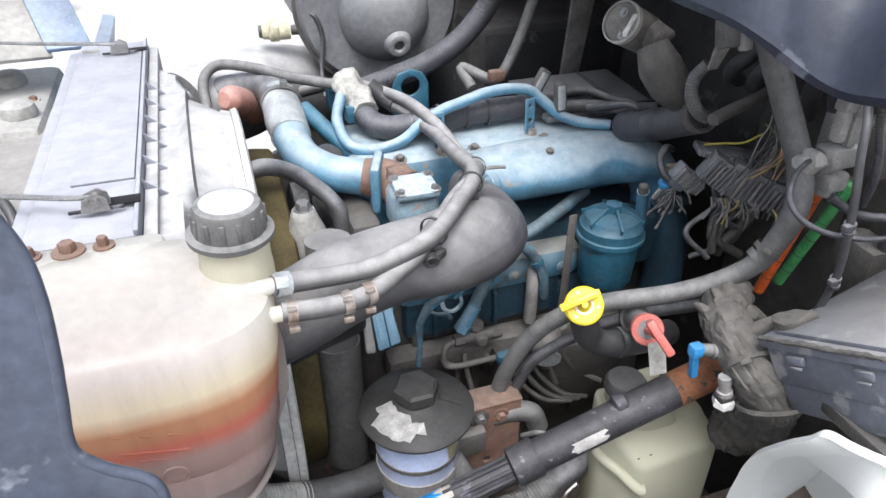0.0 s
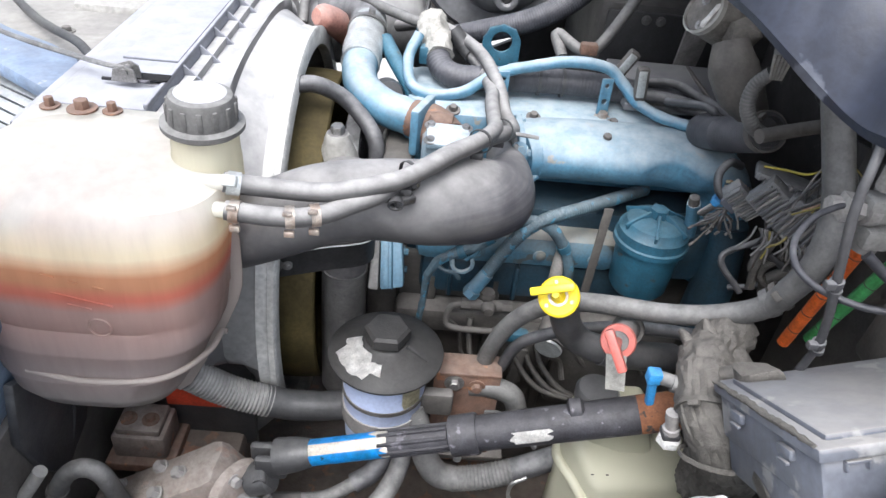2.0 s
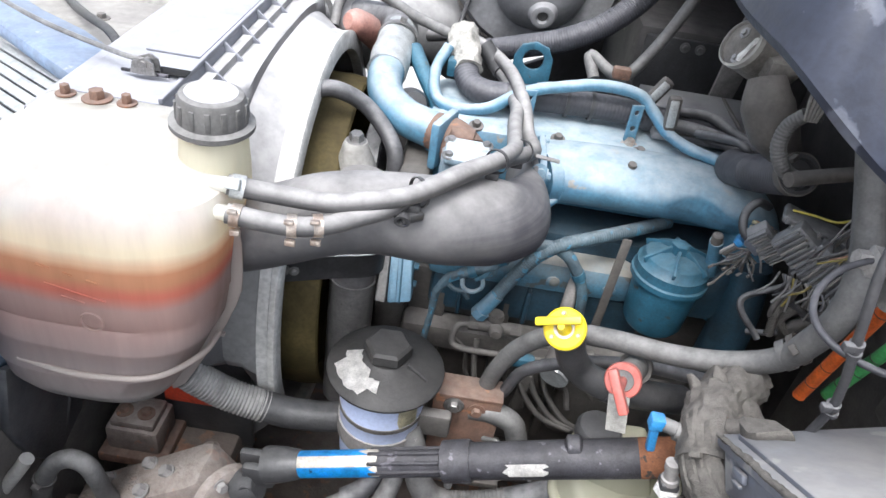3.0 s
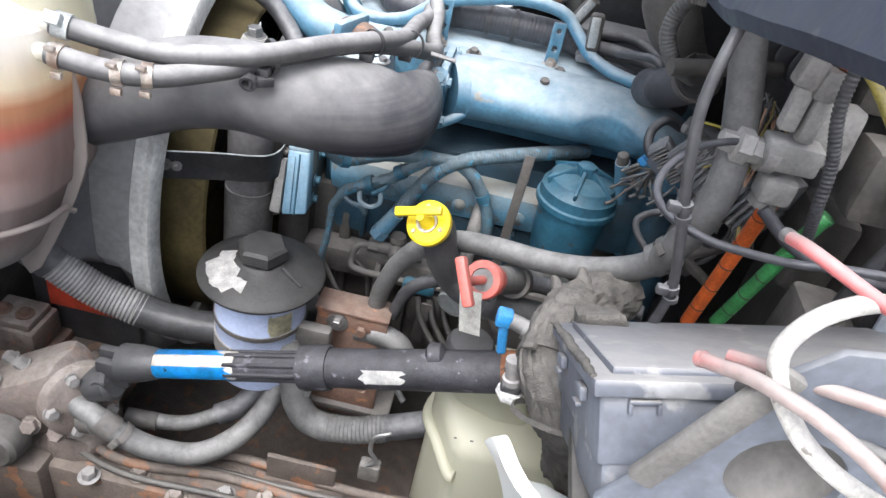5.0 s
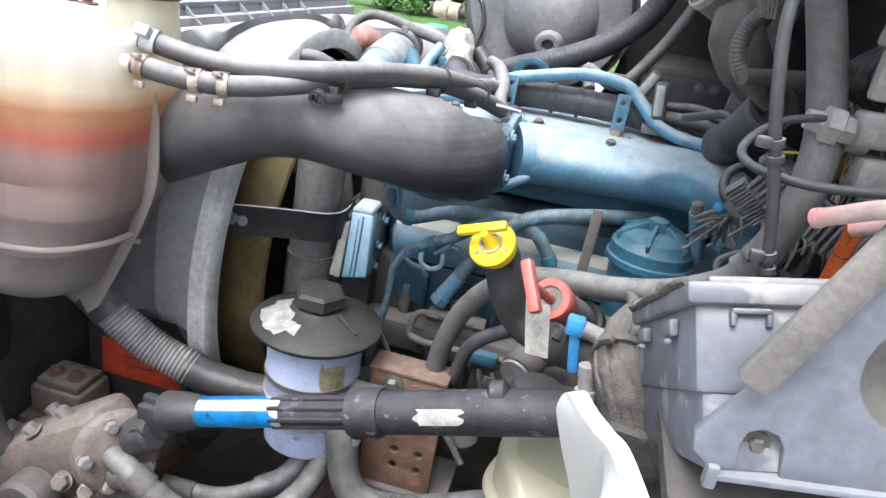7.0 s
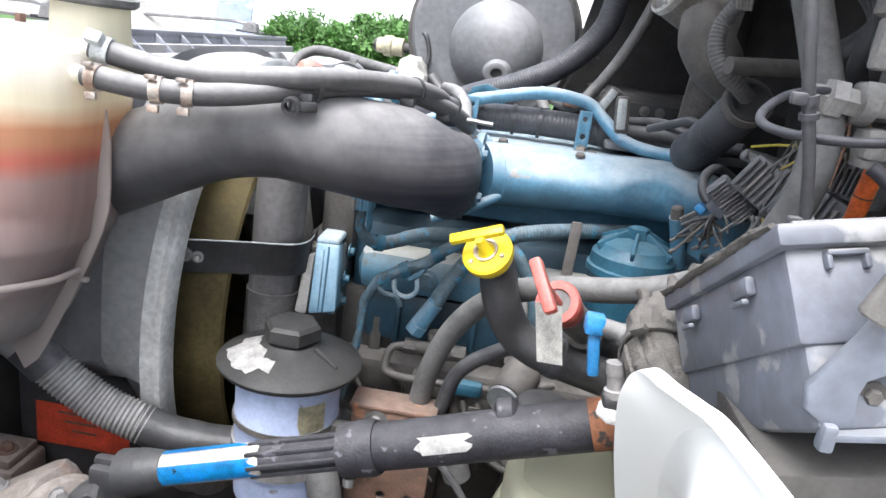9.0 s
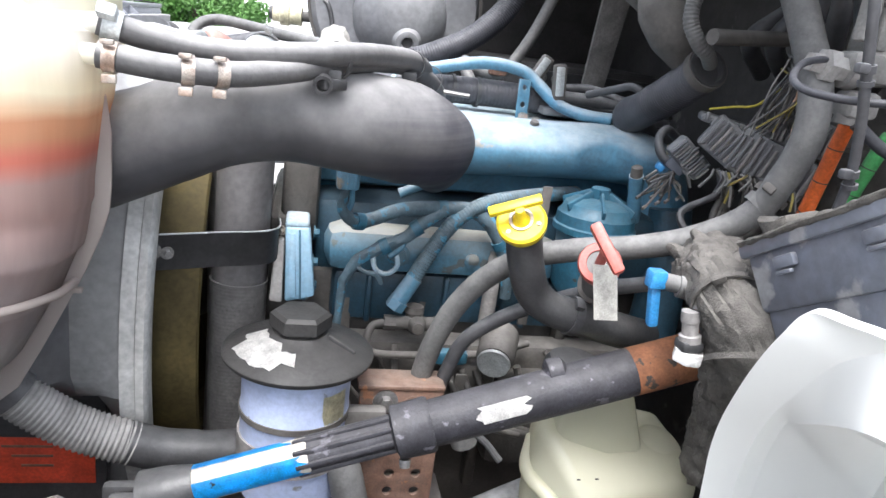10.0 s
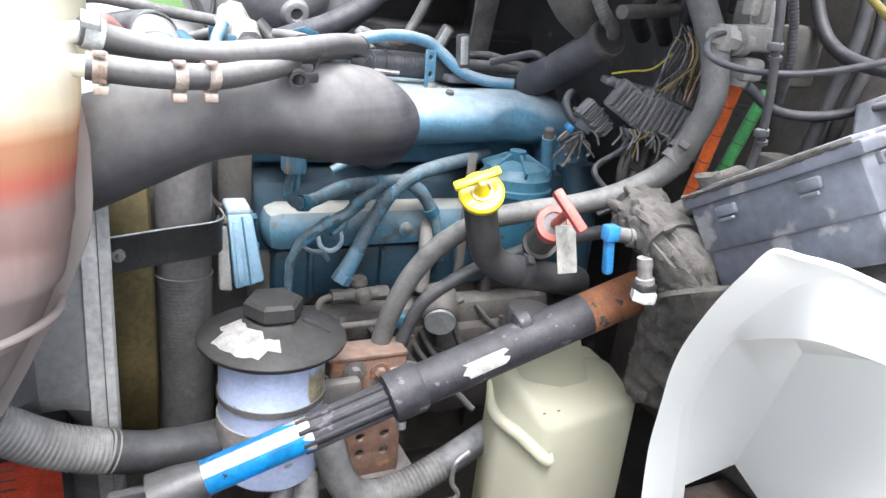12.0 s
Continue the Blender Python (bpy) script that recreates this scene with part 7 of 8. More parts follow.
for k in range(2):
    x = 0.80 + 0.035 * k
    solid("bulkhead_hose", tube([(x, 0.53 + 0.02 * k, 1.78), (x + 0.01, 0.52, 1.66), (x - 0.005, 0.53, 1.54), (x + 0.01, 0.56, 1.40)], 0.008, 12), RUBBER, "dusty hose running down the cab bulkhead", "hose", group="bulkhead hoses")
solid("bulkhead_pipe", tube([(0.80, 0.60, 1.75), (0.80, 0.575, 1.68), (0.80, 0.545, 1.640), (0.80, 0.50, 1.622), (0.82, 0.44, 1.615), (0.90, 0.40, 1.61)], 0.008, 14), CHARCOAL, "black hose curving down by the cab", "hose")
solid("bulkhead_pipe", tube([(0.70, 0.56, 1.585), (0.74, 0.545, 1.560), (0.79, 0.52, 1.560), (0.84, 0.49, 1.58), (0.90, 0.47, 1.60)], 0.006, 14), CHARCOAL, "dusty hose looping below the air valve", "hose")
solid("bulkhead_plate", slab([(0, 0), (0.10, 0.0), (0.11, 0.10), (0.06, 0.13), (0.0, 0.12)], (0.80, 0.475, 1.46), (0.9, 0.1, 0.05), (0, 0.15, 1), 0.004), BRACKET, "pale grey sheet plate behind the battery cables", "plate")
solid("dust_lump", crumple(tube([(0.566, 0.556, 1.438), (0.585, 0.548, 1.440), (0.606, 0.540, 1.434), (0.625, 0.53, 1.428)], [0.008, 0.013, 0.013, 0.006], 32, 12, wobble=0.15), 0.004), LOOM, "clump of caked dust and leaves beside the power box", "dirt clump")

# open connector blocks with wire bundles
SHIFT = V(0.010, -0.070, -0.003)
CONNECT = mat("dusty_connector_plastic", (0.105, 0.110, 0.128), (0.160, 0.162, 0.168), 0.5, dust=0.65, dust_col=(0.40, 0.40, 0.39), size=24)
ec = thing("connector_block", "dark multi-pin connector blocks with loose coloured wires", "connector", (0.68, 0.80, 1.48))
wires = random.Random(11)
erot = Matrix.Rotation(-0.5, 3, "Z") @ Matrix.Rotation(0.5, 3, "Y")
for k, (x, y, z, a, b, c, r, t) in enumerate(((0.690, 0.805, 1.530, 0.070, 0.028, 0.040, -0.5, 0.55), (0.722, 0.775, 1.522, 0.080, 0.028, 0.045, -0.7, 0.35), (0.705, 0.830, 1.556, 0.085, 0.040, 0.010, -0.4, 0.15), (0.662, 0.860, 1.508, 0.045, 0.022, 0.026, -0.2, 0.7), (0.740, 0.755, 1.562, 0.055, 0.024, 0.034, -0.9, 0.2))):
    er = Matrix.Rotation(r, 3, "Z") @ Matrix.Rotation(t, 3, "Y")
    hb = part("housing", block(V(x, y, z) + SHIFT, (a * 1.2, b, c * 1.12), 0.004, er), CONNECT, ec)
    for j in range(12):
        o = er @ V(-a * 0.58 + a * 1.16 * (j + 0.5) / 12, -b / 2 - 0.003, wires.uniform(-0.003, 0.003))
        part("pin_slot", block(V(x, y, z) + SHIFT + o, (a / 22, 0.008, c * wires.uniform(0.70, 1.05)), 0.001, er), (CONNECT, CONNECT, PUMP)[j % 3], hb)
cols = [OLIVE_WIRE, GRIME_GREY, RUBBER_PALE, PUMP, RUBBER, BLACK, COPPER, GRIME_GREY]
for k in range(34):
    a = V(0.713 + wires.uniform(-0.010, 0.010), 0.684 + wires.uniform(-0.012, 0.012), 1.634 + wires.uniform(-0.012, 0.01))
    b = V(0.708 + wires.uniform(-0.05, 0.03), 0.688 + wires.uniform(-0.02, 0.02), 1.566 + wires.uniform(-0.02, 0.012))
    mid = along(a, b, 0.5) + V(wires.uniform(-0.02, 0.015), wires.uniform(-0.03, 0.0), wires.uniform(-0.008, 0.012))
    part("wire", tube([a, along(a, mid, 0.6) + V(0, -0.006, 0.008), mid, b], 0.0012, 6, 5), cols[k % len(cols)], ec)
for k in range(26):
    a = V(0.672 + 0.003 * k, 0.728 - 0.0018 * k, 1.502)
    b = a + V(wires.uniform(-0.03, 0.02), wires.uniform(-0.03, 0.0), wires.uniform(-0.04, -0.008))
    part("wire", tube([a, along(a, b, 0.5) + V(0, -0.008, 0.004), b], 0.0016, 6, 5), (RUBBER_PALE, GRIME_GREY, RUBBER, PUMP, RUBBER_PALE, OLIVE_WIRE)[k % 6], ec)
for k in range(16):
    a = V(0.662 + wires.uniform(-0.012, 0.012), 0.80 + wires.uniform(-0.012, 0.012), 1.480 + wires.uniform(-0.008, 0.008))
    b = V(0.645 + wires.uniform(-0.03, 0.03), 0.785 + wires.uniform(-0.02, 0.03), 1.452 + wires.uniform(-0.022, 0.022))
    part("wire", tube([a, along(a, b, 0.5) + V(wires.uniform(-0.01, 0.01), -0.006, 0.004), b], 0.0017, 6, 5), (RUBBER_PALE, GRIME_GREY, RUBBER, LOOM)[k % 4], ec)
    if k % 2:
        part("terminal", tube([b, b + V(-0.007, -0.004, -0.003)], 0.0022, 6, 2), (PUMP, GRIME_GREY)[k % 4 // 2], ec)
for k in range(7):
    a = V(0.70 + 0.012 * k, 0.76, 1.50 - 0.006 * k)
    part("cable", tube([a, a + V(wires.uniform(-0.03, 0.02), -0.01, -0.03), a + V(wires.uniform(-0.06, 0.03), -0.02, -0.06), a + V(wires.uniform(-0.09, 0.04), wires.uniform(-0.05, 0.02), -0.10)], wires.uniform(0.004, 0.009), 10, wobble=0.15), (RUBBER, LOOM, GRIME_GREY)[k % 3], ec)
part("wire", tube([(0.673, 0.769, 1.570), (0.692, 0.750, 1.577), (0.710, 0.732, 1.583), (0.718, 0.708, 1.606)], 0.0016, 6), YELLOW_WIRE, ec)
part("plug", block((0.668, 0.80, 1.498), (0.025, 0.022, 0.03), 0.003, erot), BOX, ec, "grey-blue plug")
part("plug", block((0.650, 0.815, 1.486), (0.012, 0.02, 0.010), 0.002, erot), PLUG, ec, "small blue plug")
for k in range(9):
    a = V(0.640 + 0.004 * k, 0.812 + wires.uniform(-0.01, 0.01), 1.482 - 0.003 * k)
    part("terminal", tube([a, a + V(-0.018, -0.008, -0.010)], 0.0020, 6, 3), (RUBBER_PALE, OFFWHITE, GRIME_GREY)[k % 3], ec)
lc = thing("round_connector", "cut round loom with bare coloured wire ends", "connector", (0.67, 0.82, 1.49))
part("loop", tube([(0.690, 0.86, 1.52), (0.665, 0.845, 1.532), (0.648, 0.83, 1.52), (0.650, 0.815, 1.50), (0.672, 0.805, 1.488), (0.70, 0.80, 1.485)], 0.006, 12), RUBBER, lc)
for k in range(8):
    a = V(0.660 + 0.004 * (k % 4), 0.826, 1.512 - 0.004 * (k // 2))
    part("wire_end", tube([a, a + V(0.024, -0.004, -0.004)], 0.0026, 6, 3), (LABEL_CREAM, COPPER, LABEL_CREAM, GRIME_GREY)[k % 4], lc)

# top of the engine: looms and corrugated sleeve
cs = thing("main_loom", "black corrugated main loom lying on the valve cover", "wiring loom", (0.45, 1.06, 1.51))
part("sleeve", tube([(0.235, 1.15, 1.56), (0.245, 1.10, 1.535), (0.275, 1.075, 1.528), (0.33, 1.07, 1.532), (0.42, 1.075, 1.535), (0.50, 1.075, 1.535), (0.58, 1.07, 1.53), (0.66, 1.06, 1.525)], 0.021, 20, rib=(0.006, 0.010)), CHARCOAL, cs)
part("foil_wrap", scatter_verts(tube([(0.225, 1.185, 1.585), (0.232, 1.155, 1.568), (0.242, 1.115, 1.545)], 0.025, 18, wobble=0.25), 0.003, 60), PAPER, cs, "torn pale foil wrap")
for x in (0.36, 0.41, 0.45):
    part("loom_tie", band((x, 1.074, 1.5345), (1, 0, 0), 0.022, 0.005, 0.002), BLACK, cs)
part("branch", tube([(0.57, 1.03, 1.545), (0.62, 1.02, 1.545), (0.68, 1.0, 1.54), (0.73, 0.97, 1.545)], 0.010, 12), RUBBER, cs)
part("branch", tube([(0.58, 1.06, 1.555), (0.63, 1.05, 1.56), (0.67, 1.02, 1.55), (0.70, 0.99, 1.545), (0.67, 1.0, 1.535), (0.62, 1.03, 1.535)], 0.008, 12), RUBBER, cs)
bl = thing("blue_loom", "blue paint-sprayed wiring loom over the engine top", "wiring loom", (0.45, 1.03, 1.52))
part("loom", tube([(0.205, 1.13, 1.575), (0.190, 1.10, 1.54), (0.200, 1.055, 1.515), (0.235, 1.035, 1.510), (0.285, 1.035, 1.520), (0.335, 1.04, 1.553), (0.40, 1.045, 1.572), (0.46, 1.048, 1.582), (0.516, 1.050, 1.575), (0.545, 1.035, 1.553), (0.568, 1.018, 1.534), (0.60, 0.995, 1.525), (0.64, 0.970, 1.524)], 0.0095, 14, wobble=0.12), BLUE, bl)
part("plug", block((0.212, 1.233, 1.540), (0.030, 0.022, 0.050), 0.004), BLUE_DARK, bl)
part("plug_hood", block((0.212, 1.222, 1.560), (0.022, 0.010, 0.020), 0.003), BLUE, bl)
part("plug", block((0.225, 1.12, 1.545), (0.035, 0.025, 0.03), 0.004), BLUE_DARK, bl)
for x, y in ((0.515, 1.030), (0.345, 1.02)):
    br = thing("loom_bracket", "small blue steel loom bracket with a slot", "bracket", (x, y, 1.50), group="loom brackets")
    part("strip", slab([(-0.010, 0), (0.010, 0), (0.010, 0.062), (-0.010, 0.062)], (x, y, 1.503), (0.97, 0.25, 0), (0, 0.1, 1), 0.003, 0.0005, holes=[(0, 0.024, 0.0045), (0, 0.050, 0.004)]), BLUE, br)
    part("nut", hexbolt((x, y - 0.012, 1.503), (0, -0.2, 1), 0.008, 0.012), ZINC, br, "brassy nut")
for c, tilt in (((0.545, 1.065, 1.578), 0.5), ((0.565, 1.02, 1.567), -0.1)):
    gc = thing("grey_connector", "flat grey connector standing on the engine loom", "connector", c, group="grey connectors")
    part("housing", block(c, (0.020, 0.018, 0.055), 0.005, Matrix.Rotation(tilt, 3, "Y")), GRIME_GREY, gc)
    part("front", block(V(*c) + V(-0.002, -0.010, 0.002), (0.013, 0.005, 0.044), 0.002, Matrix.Rotation(tilt, 3, "Y")), SILVER, gc, "pale worn front")
le = thing("lifting_eye", "blue painted steel lifting eye on the engine", "lifting eye", (0.345, 1.2, 1.5))
part("plate", slab([(-0.035, -0.05), (0.035, -0.05), (0.035, 0.012), (0.024, 0.032), (0.0, 0.040), (-0.024, 0.032), (-0.035, 0.012)], (0.355, 1.225, 1.535), (1, 0, 0), (0, 0, 1), 0.008, 0.001, holes=[(0.0, 0.008, 0.019)]), BLUE_DARK, le)
rc_ = thing("rocker_panel", "dark dusty cover plate behind the engine loom", "engine cover", (0.68, 1.10, 1.50))
part("plate", block((0.66, 1.12, 1.525), (0.22, 0.18, 0.012), 0.003, Matrix.Rotation(0.05, 3, "X")), DUST_STEEL, rc_)
part("edge", block((0.67, 1.03, 1.532), (0.20, 0.006, 0.006), 0.001), GRIME_GREY, rc_)
part("edge", block((0.70, 1.12, 1.534), (0.006, 0.17, 0.005), 0.001), GRIME_GREY, rc_)
eb = thing("breather_hose", "charcoal ribbed breather hose bending off the intake pipe", "hose", (0.65, 0.88, 1.5))
part("elbow", tube([(0.700, 0.965, 1.50), (0.668, 0.955, 1.525), (0.650, 0.930, 1.538), (0.650, 0.895, 1.551), (0.655, 0.84, 1.578), (0.659, 0.782, 1.611)], [0.023, 0.0255, 0.0265, 0.025, 0.0245, 0.0245], 24, 10), CHARCOAL, eb)
part("ribs", tube([(0.652, 0.872, 1.562), (0.655, 0.84, 1.578), (0.659, 0.785, 1.609)], 0.0252, 24, rib=(0.0045, 0.018)), CHARCOAL, eb)
part("clip", band((0.660, 0.777, 1.615), (0.05, -0.85, 0.5), 0.0252, 0.012, 0.002, (-0.5, -0.3, 0.7)), GRIME_GREY, eb)
part("open_end", lathe([(-0.004, 0.0), (-0.004, 0.019), (0.006, 0.0205), (0.006, 0.0245), (-0.010, 0.0248)], (0.660, 0.775, 1.616), (0.05, -0.85, 0.5), 24), BLACK, eb, "dark open hose end")
part("curl", tube([(0.668, 0.93, 1.552), (0.655, 0.915, 1.570), (0.640, 0.925, 1.578), (0.625, 0.95, 1.570), (0.60, 0.985, 1.556)], 0.006, 10), RUBBER, eb)

# wiper motor and looms under the cowl
wm = thing("wiper_motor", "dusty pale wiper motor with a white tag under the cowl", "wiper motor", (0.60, 0.85, 1.70))
part("motor", lathe([(-0.05, 0.024), (-0.035, 0.029), (0.02, 0.030), (0.032, 0.027), (0.036, 0)], (0.600, 0.885, 1.716), (-0.6, -0.2, 0.3), 30), WIPER, wm)
part("tag", block((0.580, 0.862, 1.727), (0.012, 0.012, 0.036), 0.004, Matrix.Rotation(0.5, 3, "Y")), LABEL, wm, "white tag")
part("gear_case", scatter_verts(block((0.620, 0.856, 1.708), (0.042, 0.046, 0.040), 0.012), 0.008, 40), WIPER, wm)
part("drum", tube([(0.604, 0.838, 1.705), (0.611, 0.822, 1.678), (0.628, 0.812, 1.650), (0.655, 0.815, 1.622)], [0.022, 0.031, 0.030, 0.020], 26), GRIME_GREY, wm, "rounded grey rubber boot")
for k in range(3):
    part("screw", hexbolt(V(0.575, 0.872, 1.730) + V(0.012 * math.cos(2.1 * k), -0.006, 0.018 * math.sin(2.1 * k)), (-0.6, -0.2, 0.3), 0.004, 0.005), STEEL, wm)
part("end_ring", lathe([(0.024, 0.028), (0.026, 0.031), (0.034, 0.031), (0.036, 0.028), (0.024, 0.028)], (0.600, 0.885, 1.716), (-0.6, -0.2, 0.3), 30), OFFWHITE, wm, "pale end ring")
cj = thing("loom_junction", "grey loom junction with fanned thin wires", "connector", (0.645, 0.74, 1.68))
part("block", block((0.601, 0.688, 1.762), (0.026, 0.020, 0.036), 0.004, Matrix.Rotation(-0.3, 3, "X")), RUBBER_PALE, cj)
part("side_tab", block((0.618, 0.676, 1.757), (0.014, 0.014, 0.030), 0.003, Matrix.Rotation(-0.3, 3, "X")), CAB_DUST, cj)
for k in range(5):
    part("wire", tube([(0.592 + 0.005 * k, 0.692, 1.745), (0.598 + 0.0045 * k, 0.702, 1.732), (0.612 + 0.003 * k, 0.722, 1.705)], 0.0019, 8), CAB_DUST, cj)
part("sheath", tube([(0.650, 0.752, 1.622), (0.633, 0.734, 1.632), (0.616, 0.729, 1.643), (0.603, 0.733, 1.665), (0.604, 0.735, 1.690), (0.613, 0.726, 1.711)], [0.0085, 0.0085, 0.0088, 0.0088, 0.0085, 0.0075], 16, rib=(0.0042, 0.04)), RUBBER_PALE, cj, "ribbed dusty sheath")
solid("cab_bar", tube([(0.606, 0.686, 1.650), (0.645, 0.700, 1.653), (0.72, 0.722, 1.660)], 0.0085, 16), GRIME_GREY, "dusty grey steel bar below the cowl", "bar")
for k in range(5):
    y = 0.62 + 0.05 * k
    solid("cowl_hose", tube([(0.70, y, 1.80), (0.70 + 0.02 * k, y - 0.02, 1.72), (0.74, y, 1.66), (0.80, y + 0.05, 1.62)], 0.012, 12), RUBBER, "dusty hose hanging behind the cowl", "hose", group="cowl hoses")

# ---- far side ----
ac = thing("air_cleaner", "large dark air cleaner canister with a domed end", "air cleaner", (0.34, 1.5, 1.5))
part("canister", lathe([(-0.03, 0.10), (-0.028, 0.156), (-0.01, 0.168), (0.0, 0.168), (0.004, 0.160), (0.38, 0.160)], (0.347, 1.42, 1.655), (0, 1, 0), 56), DUST_STEEL, ac)
part("dome", lathe([(-0.075, 0.0), (-0.073, 0.022), (-0.066, 0.048), (-0.050, 0.072), (-0.026, 0.088), (0.0, 0.094), (0.03, 0.096)], (0.354, 1.398, 1.634), (0, 1, 0.1), 48), DUST_STEEL, ac, "smooth domed cover")
part("nipple", lathe([(-0.03, 0.034), (-0.008, 0.028), (0.0, 0.024), (0.008, 0.022), (0.010, 0.018), (0.009, 0.012), (0.0, 0.009), (0.0, 0)], (0.364, 1.326, 1.590), (0, -1, -0.2), 24), DUST_STEEL, ac)
part("nipple_hole", lathe([(0, 0.0095), (0.0005, 0.0095), (0.0008, 0)], (0.364, 1.3235, 1.5895), (0, -1, -0.2), 16), FIREWALL, ac)
part("clamp_ring", lathe([(-0.008, 0.169), (-0.008, 0.172), (0.008, 0.172), (0.008, 0.169)], (0.347, 1.414, 1.655), (0, 1, 0), 56), GRIME_GREY, ac)
ri = part("indicator_pipe", tube([(0.25, 1.40, 1.615), (0.17, 1.42, 1.612)], 0.010, 14), GRIME_GREY, ac)
part("indicator", lathe([(0, 0.018), (0.022, 0.018), (0.024, 0.021), (0.040, 0.021), (0.042, 0.016), (0.055, 0.015)], (0.168, 1.421, 1.612), (-1, 0.1, 0), 22), LABEL_CREAM, ri, "pale restriction gauge")
part("indicator_cap", lathe([(0.05, 0.014), (0.062, 0.012), (0.062, 0)], (0.168, 1.421, 1.612), (-1, 0.1, 0), 12), BLACK, ri)
part("wire", tube([(0.20, 1.40, 1.645), (0.215, 1.39, 1.64), (0.225, 1.385, 1.60), (0.215, 1.37, 1.55), (0.21, 1.33, 1.50)], 0.0045, 10), BLACK, ac)
solid("air_hose", tube([(0.27, 1.29, 1.52), (0.338, 1.254, 1.553), (0.405, 1.242, 1.580), (0.474, 1.255, 1.617), (0.530, 1.268, 1.672), (0.552, 1.262, 1.73), (0.555, 1.26, 1.84)], 0.021, 20, rib=(0.0045, 0.018)), CHARCOAL, "thick black corrugated air hose", "hose")
solid("pale_pipe", tube([(0.46, 1.17, 1.545), (0.45, 1.20, 1.575), (0.50, 1.16, 1.56), (0.54, 1.17, 1.60), (0.59, 1.20, 1.69), (0.65, 1.22, 1.86)], 0.010, 12), RUBBER_PALE, "pale dusty bent pipe behind the engine", "pipe")
solid("rusty_clip", block((0.50, 1.15, 1.570), (0.03, 0.02, 0.02), 0.004), RUST, "small rusty pipe clip", "clip")
solid("brace", slab([(-0.022, 0), (0.022, 0), (0.034, 0.40), (-0.034, 0.40)], (0.715, 1.27, 1.50), (0.95, 0.1, 0), (0.10, 0.0, 1), 0.008), PUMP, "dusty grey steel brace rising to the cab", "brace")
hb_ = thing("heater_box", "black plastic heater box on the firewall", "heater box", (0.80, 1.35, 1.4))
part("box", block((0.755, 1.58, 1.38), (0.38, 0.36, 0.41), 0.015), FIREWALL, hb_)
part("lid", block((0.74, 1.398, 1.45), (0.32, 0.012, 0.24), 0.006), BLACK, hb_)
for x in (0.66, 0.69):
    part("screw", hexbolt((x, 1.391, 1.555), (0, -1, 0), 0.006, 0.005), STEEL, hb_)
cac = thing("charge_air_pipe", "large pale dusty charge air pipe across the front", "air pipe", (0.05, 1.45, 1.4))
part("pipe", tube([(-0.06, 1.34, 1.49), (0.02, 1.40, 1.49), (0.10, 1.45, 1.49), (0.18, 1.50, 1.47), (0.26, 1.58, 1.40)], 0.085, 34, rib=(0.09, 0.008)), SHROUD, cac)
solid("vent_pipe", tube([(-0.015, 1.26, 1.53), (-0.012, 1.30, 1.57), (0.02, 1.32, 1.588), (0.08, 1.29, 1.585), (0.13, 1.24, 1.58), (0.19, 1.20, 1.575), (0.24, 1.17, 1.57)], 0.0095, 14), RUBBER_PALE, "dusty grey vent hose over the radiator corner", "hose")
tl = thing("thermostat_line", "blue painted coolant line beside the elbow", "pipe", (0.18, 1.1, 1.45))
part("line", tube([(0.145, 1.17, 1.545), (0.17, 1.12, 1.525), (0.20, 1.07, 1.50), (0.22, 1.04, 1.47)], 0.014, 16), BLUE_DARK, tl)
part("drum", lathe([(-0.02, 0.028), (0.02, 0.03), (0.035, 0.02), (0.038, 0)], (0.155, 1.06, 1.485), (0.3, -0.6, 0.5), 24), BLACK, tl)

# ---- hood tilted forward ----
hd_ = thing("tilted_hood", "faded blue and white truck hood tilted forward, grille slats showing", "hood", (-0.75, 1.1, 0.6))
part("grille_panel", slab([(0.2, 0.75), (2.1, 0.75), (2.1, 1.56), (0.95, 1.60), (0.2, 1.50)], (-0.62, 0, 0), (0, 1, 0), (0.25, 0, 1), 0.03), CHALK_BLUE, hd_)
for j in range(8):
    k = j * 1.5
    c, e = V(-0.66 + 0.019 * k, 1.215 - 0.031 * k, 1.440), V(-0.405 + 0.0025 * k, 1.045 - 0.0205 * k, 1.452)
    d = (e - c).normalized()
    part("slat", block((c + e) / 2, ((e - c).length, 0.0165, 0.006), 0.002, Matrix((d, V(0, 0, 1).cross(d).normalized(), d.cross(V(0, 0, 1).cross(d).normalized()))).transposed() @ Matrix.Rotation(0.35, 3, "X")), SILVER, hd_, "bright grille slat")
part("grille_back", block((-0.52, 0.92, 1.41), (0.30, 0.50, 0.02), 0.004), BLACK, hd_)
part("corner", slab([(-0.64, 1.27), (-0.52, 1.185), (-0.42, 1.13), (-0.355, 1.08), (-0.330, 1.02), (-0.335, 0.965), (-0.36, 0.955), (-0.45, 1.02), (-0.60, 1.13), (-0.70, 1.19)], (0, 0, 1.472), (1, 0, 0), (0, 1, 0), 0.03, 0.010), HOOD_BLUE, hd_, "faded blue rounded corner")
part("inner_panel", slab([(-0.80, 1.48), (-0.70, 1.30), (-0.40, 1.12), (-0.33, 1.06), (-0.27, 1.14), (-0.27, 1.55)], (0, 0, 1.44), (1, 0, 0), (0, 1, 0), 0.022, 0.006), PANEL_BEIGE, hd_, "dusty beige inner panel")
part("panel_bolt", hexbolt((-0.472, 1.282, 1.462), (0, 0, 1), 0.009, 0.010), GRIME_GREY, hd_)
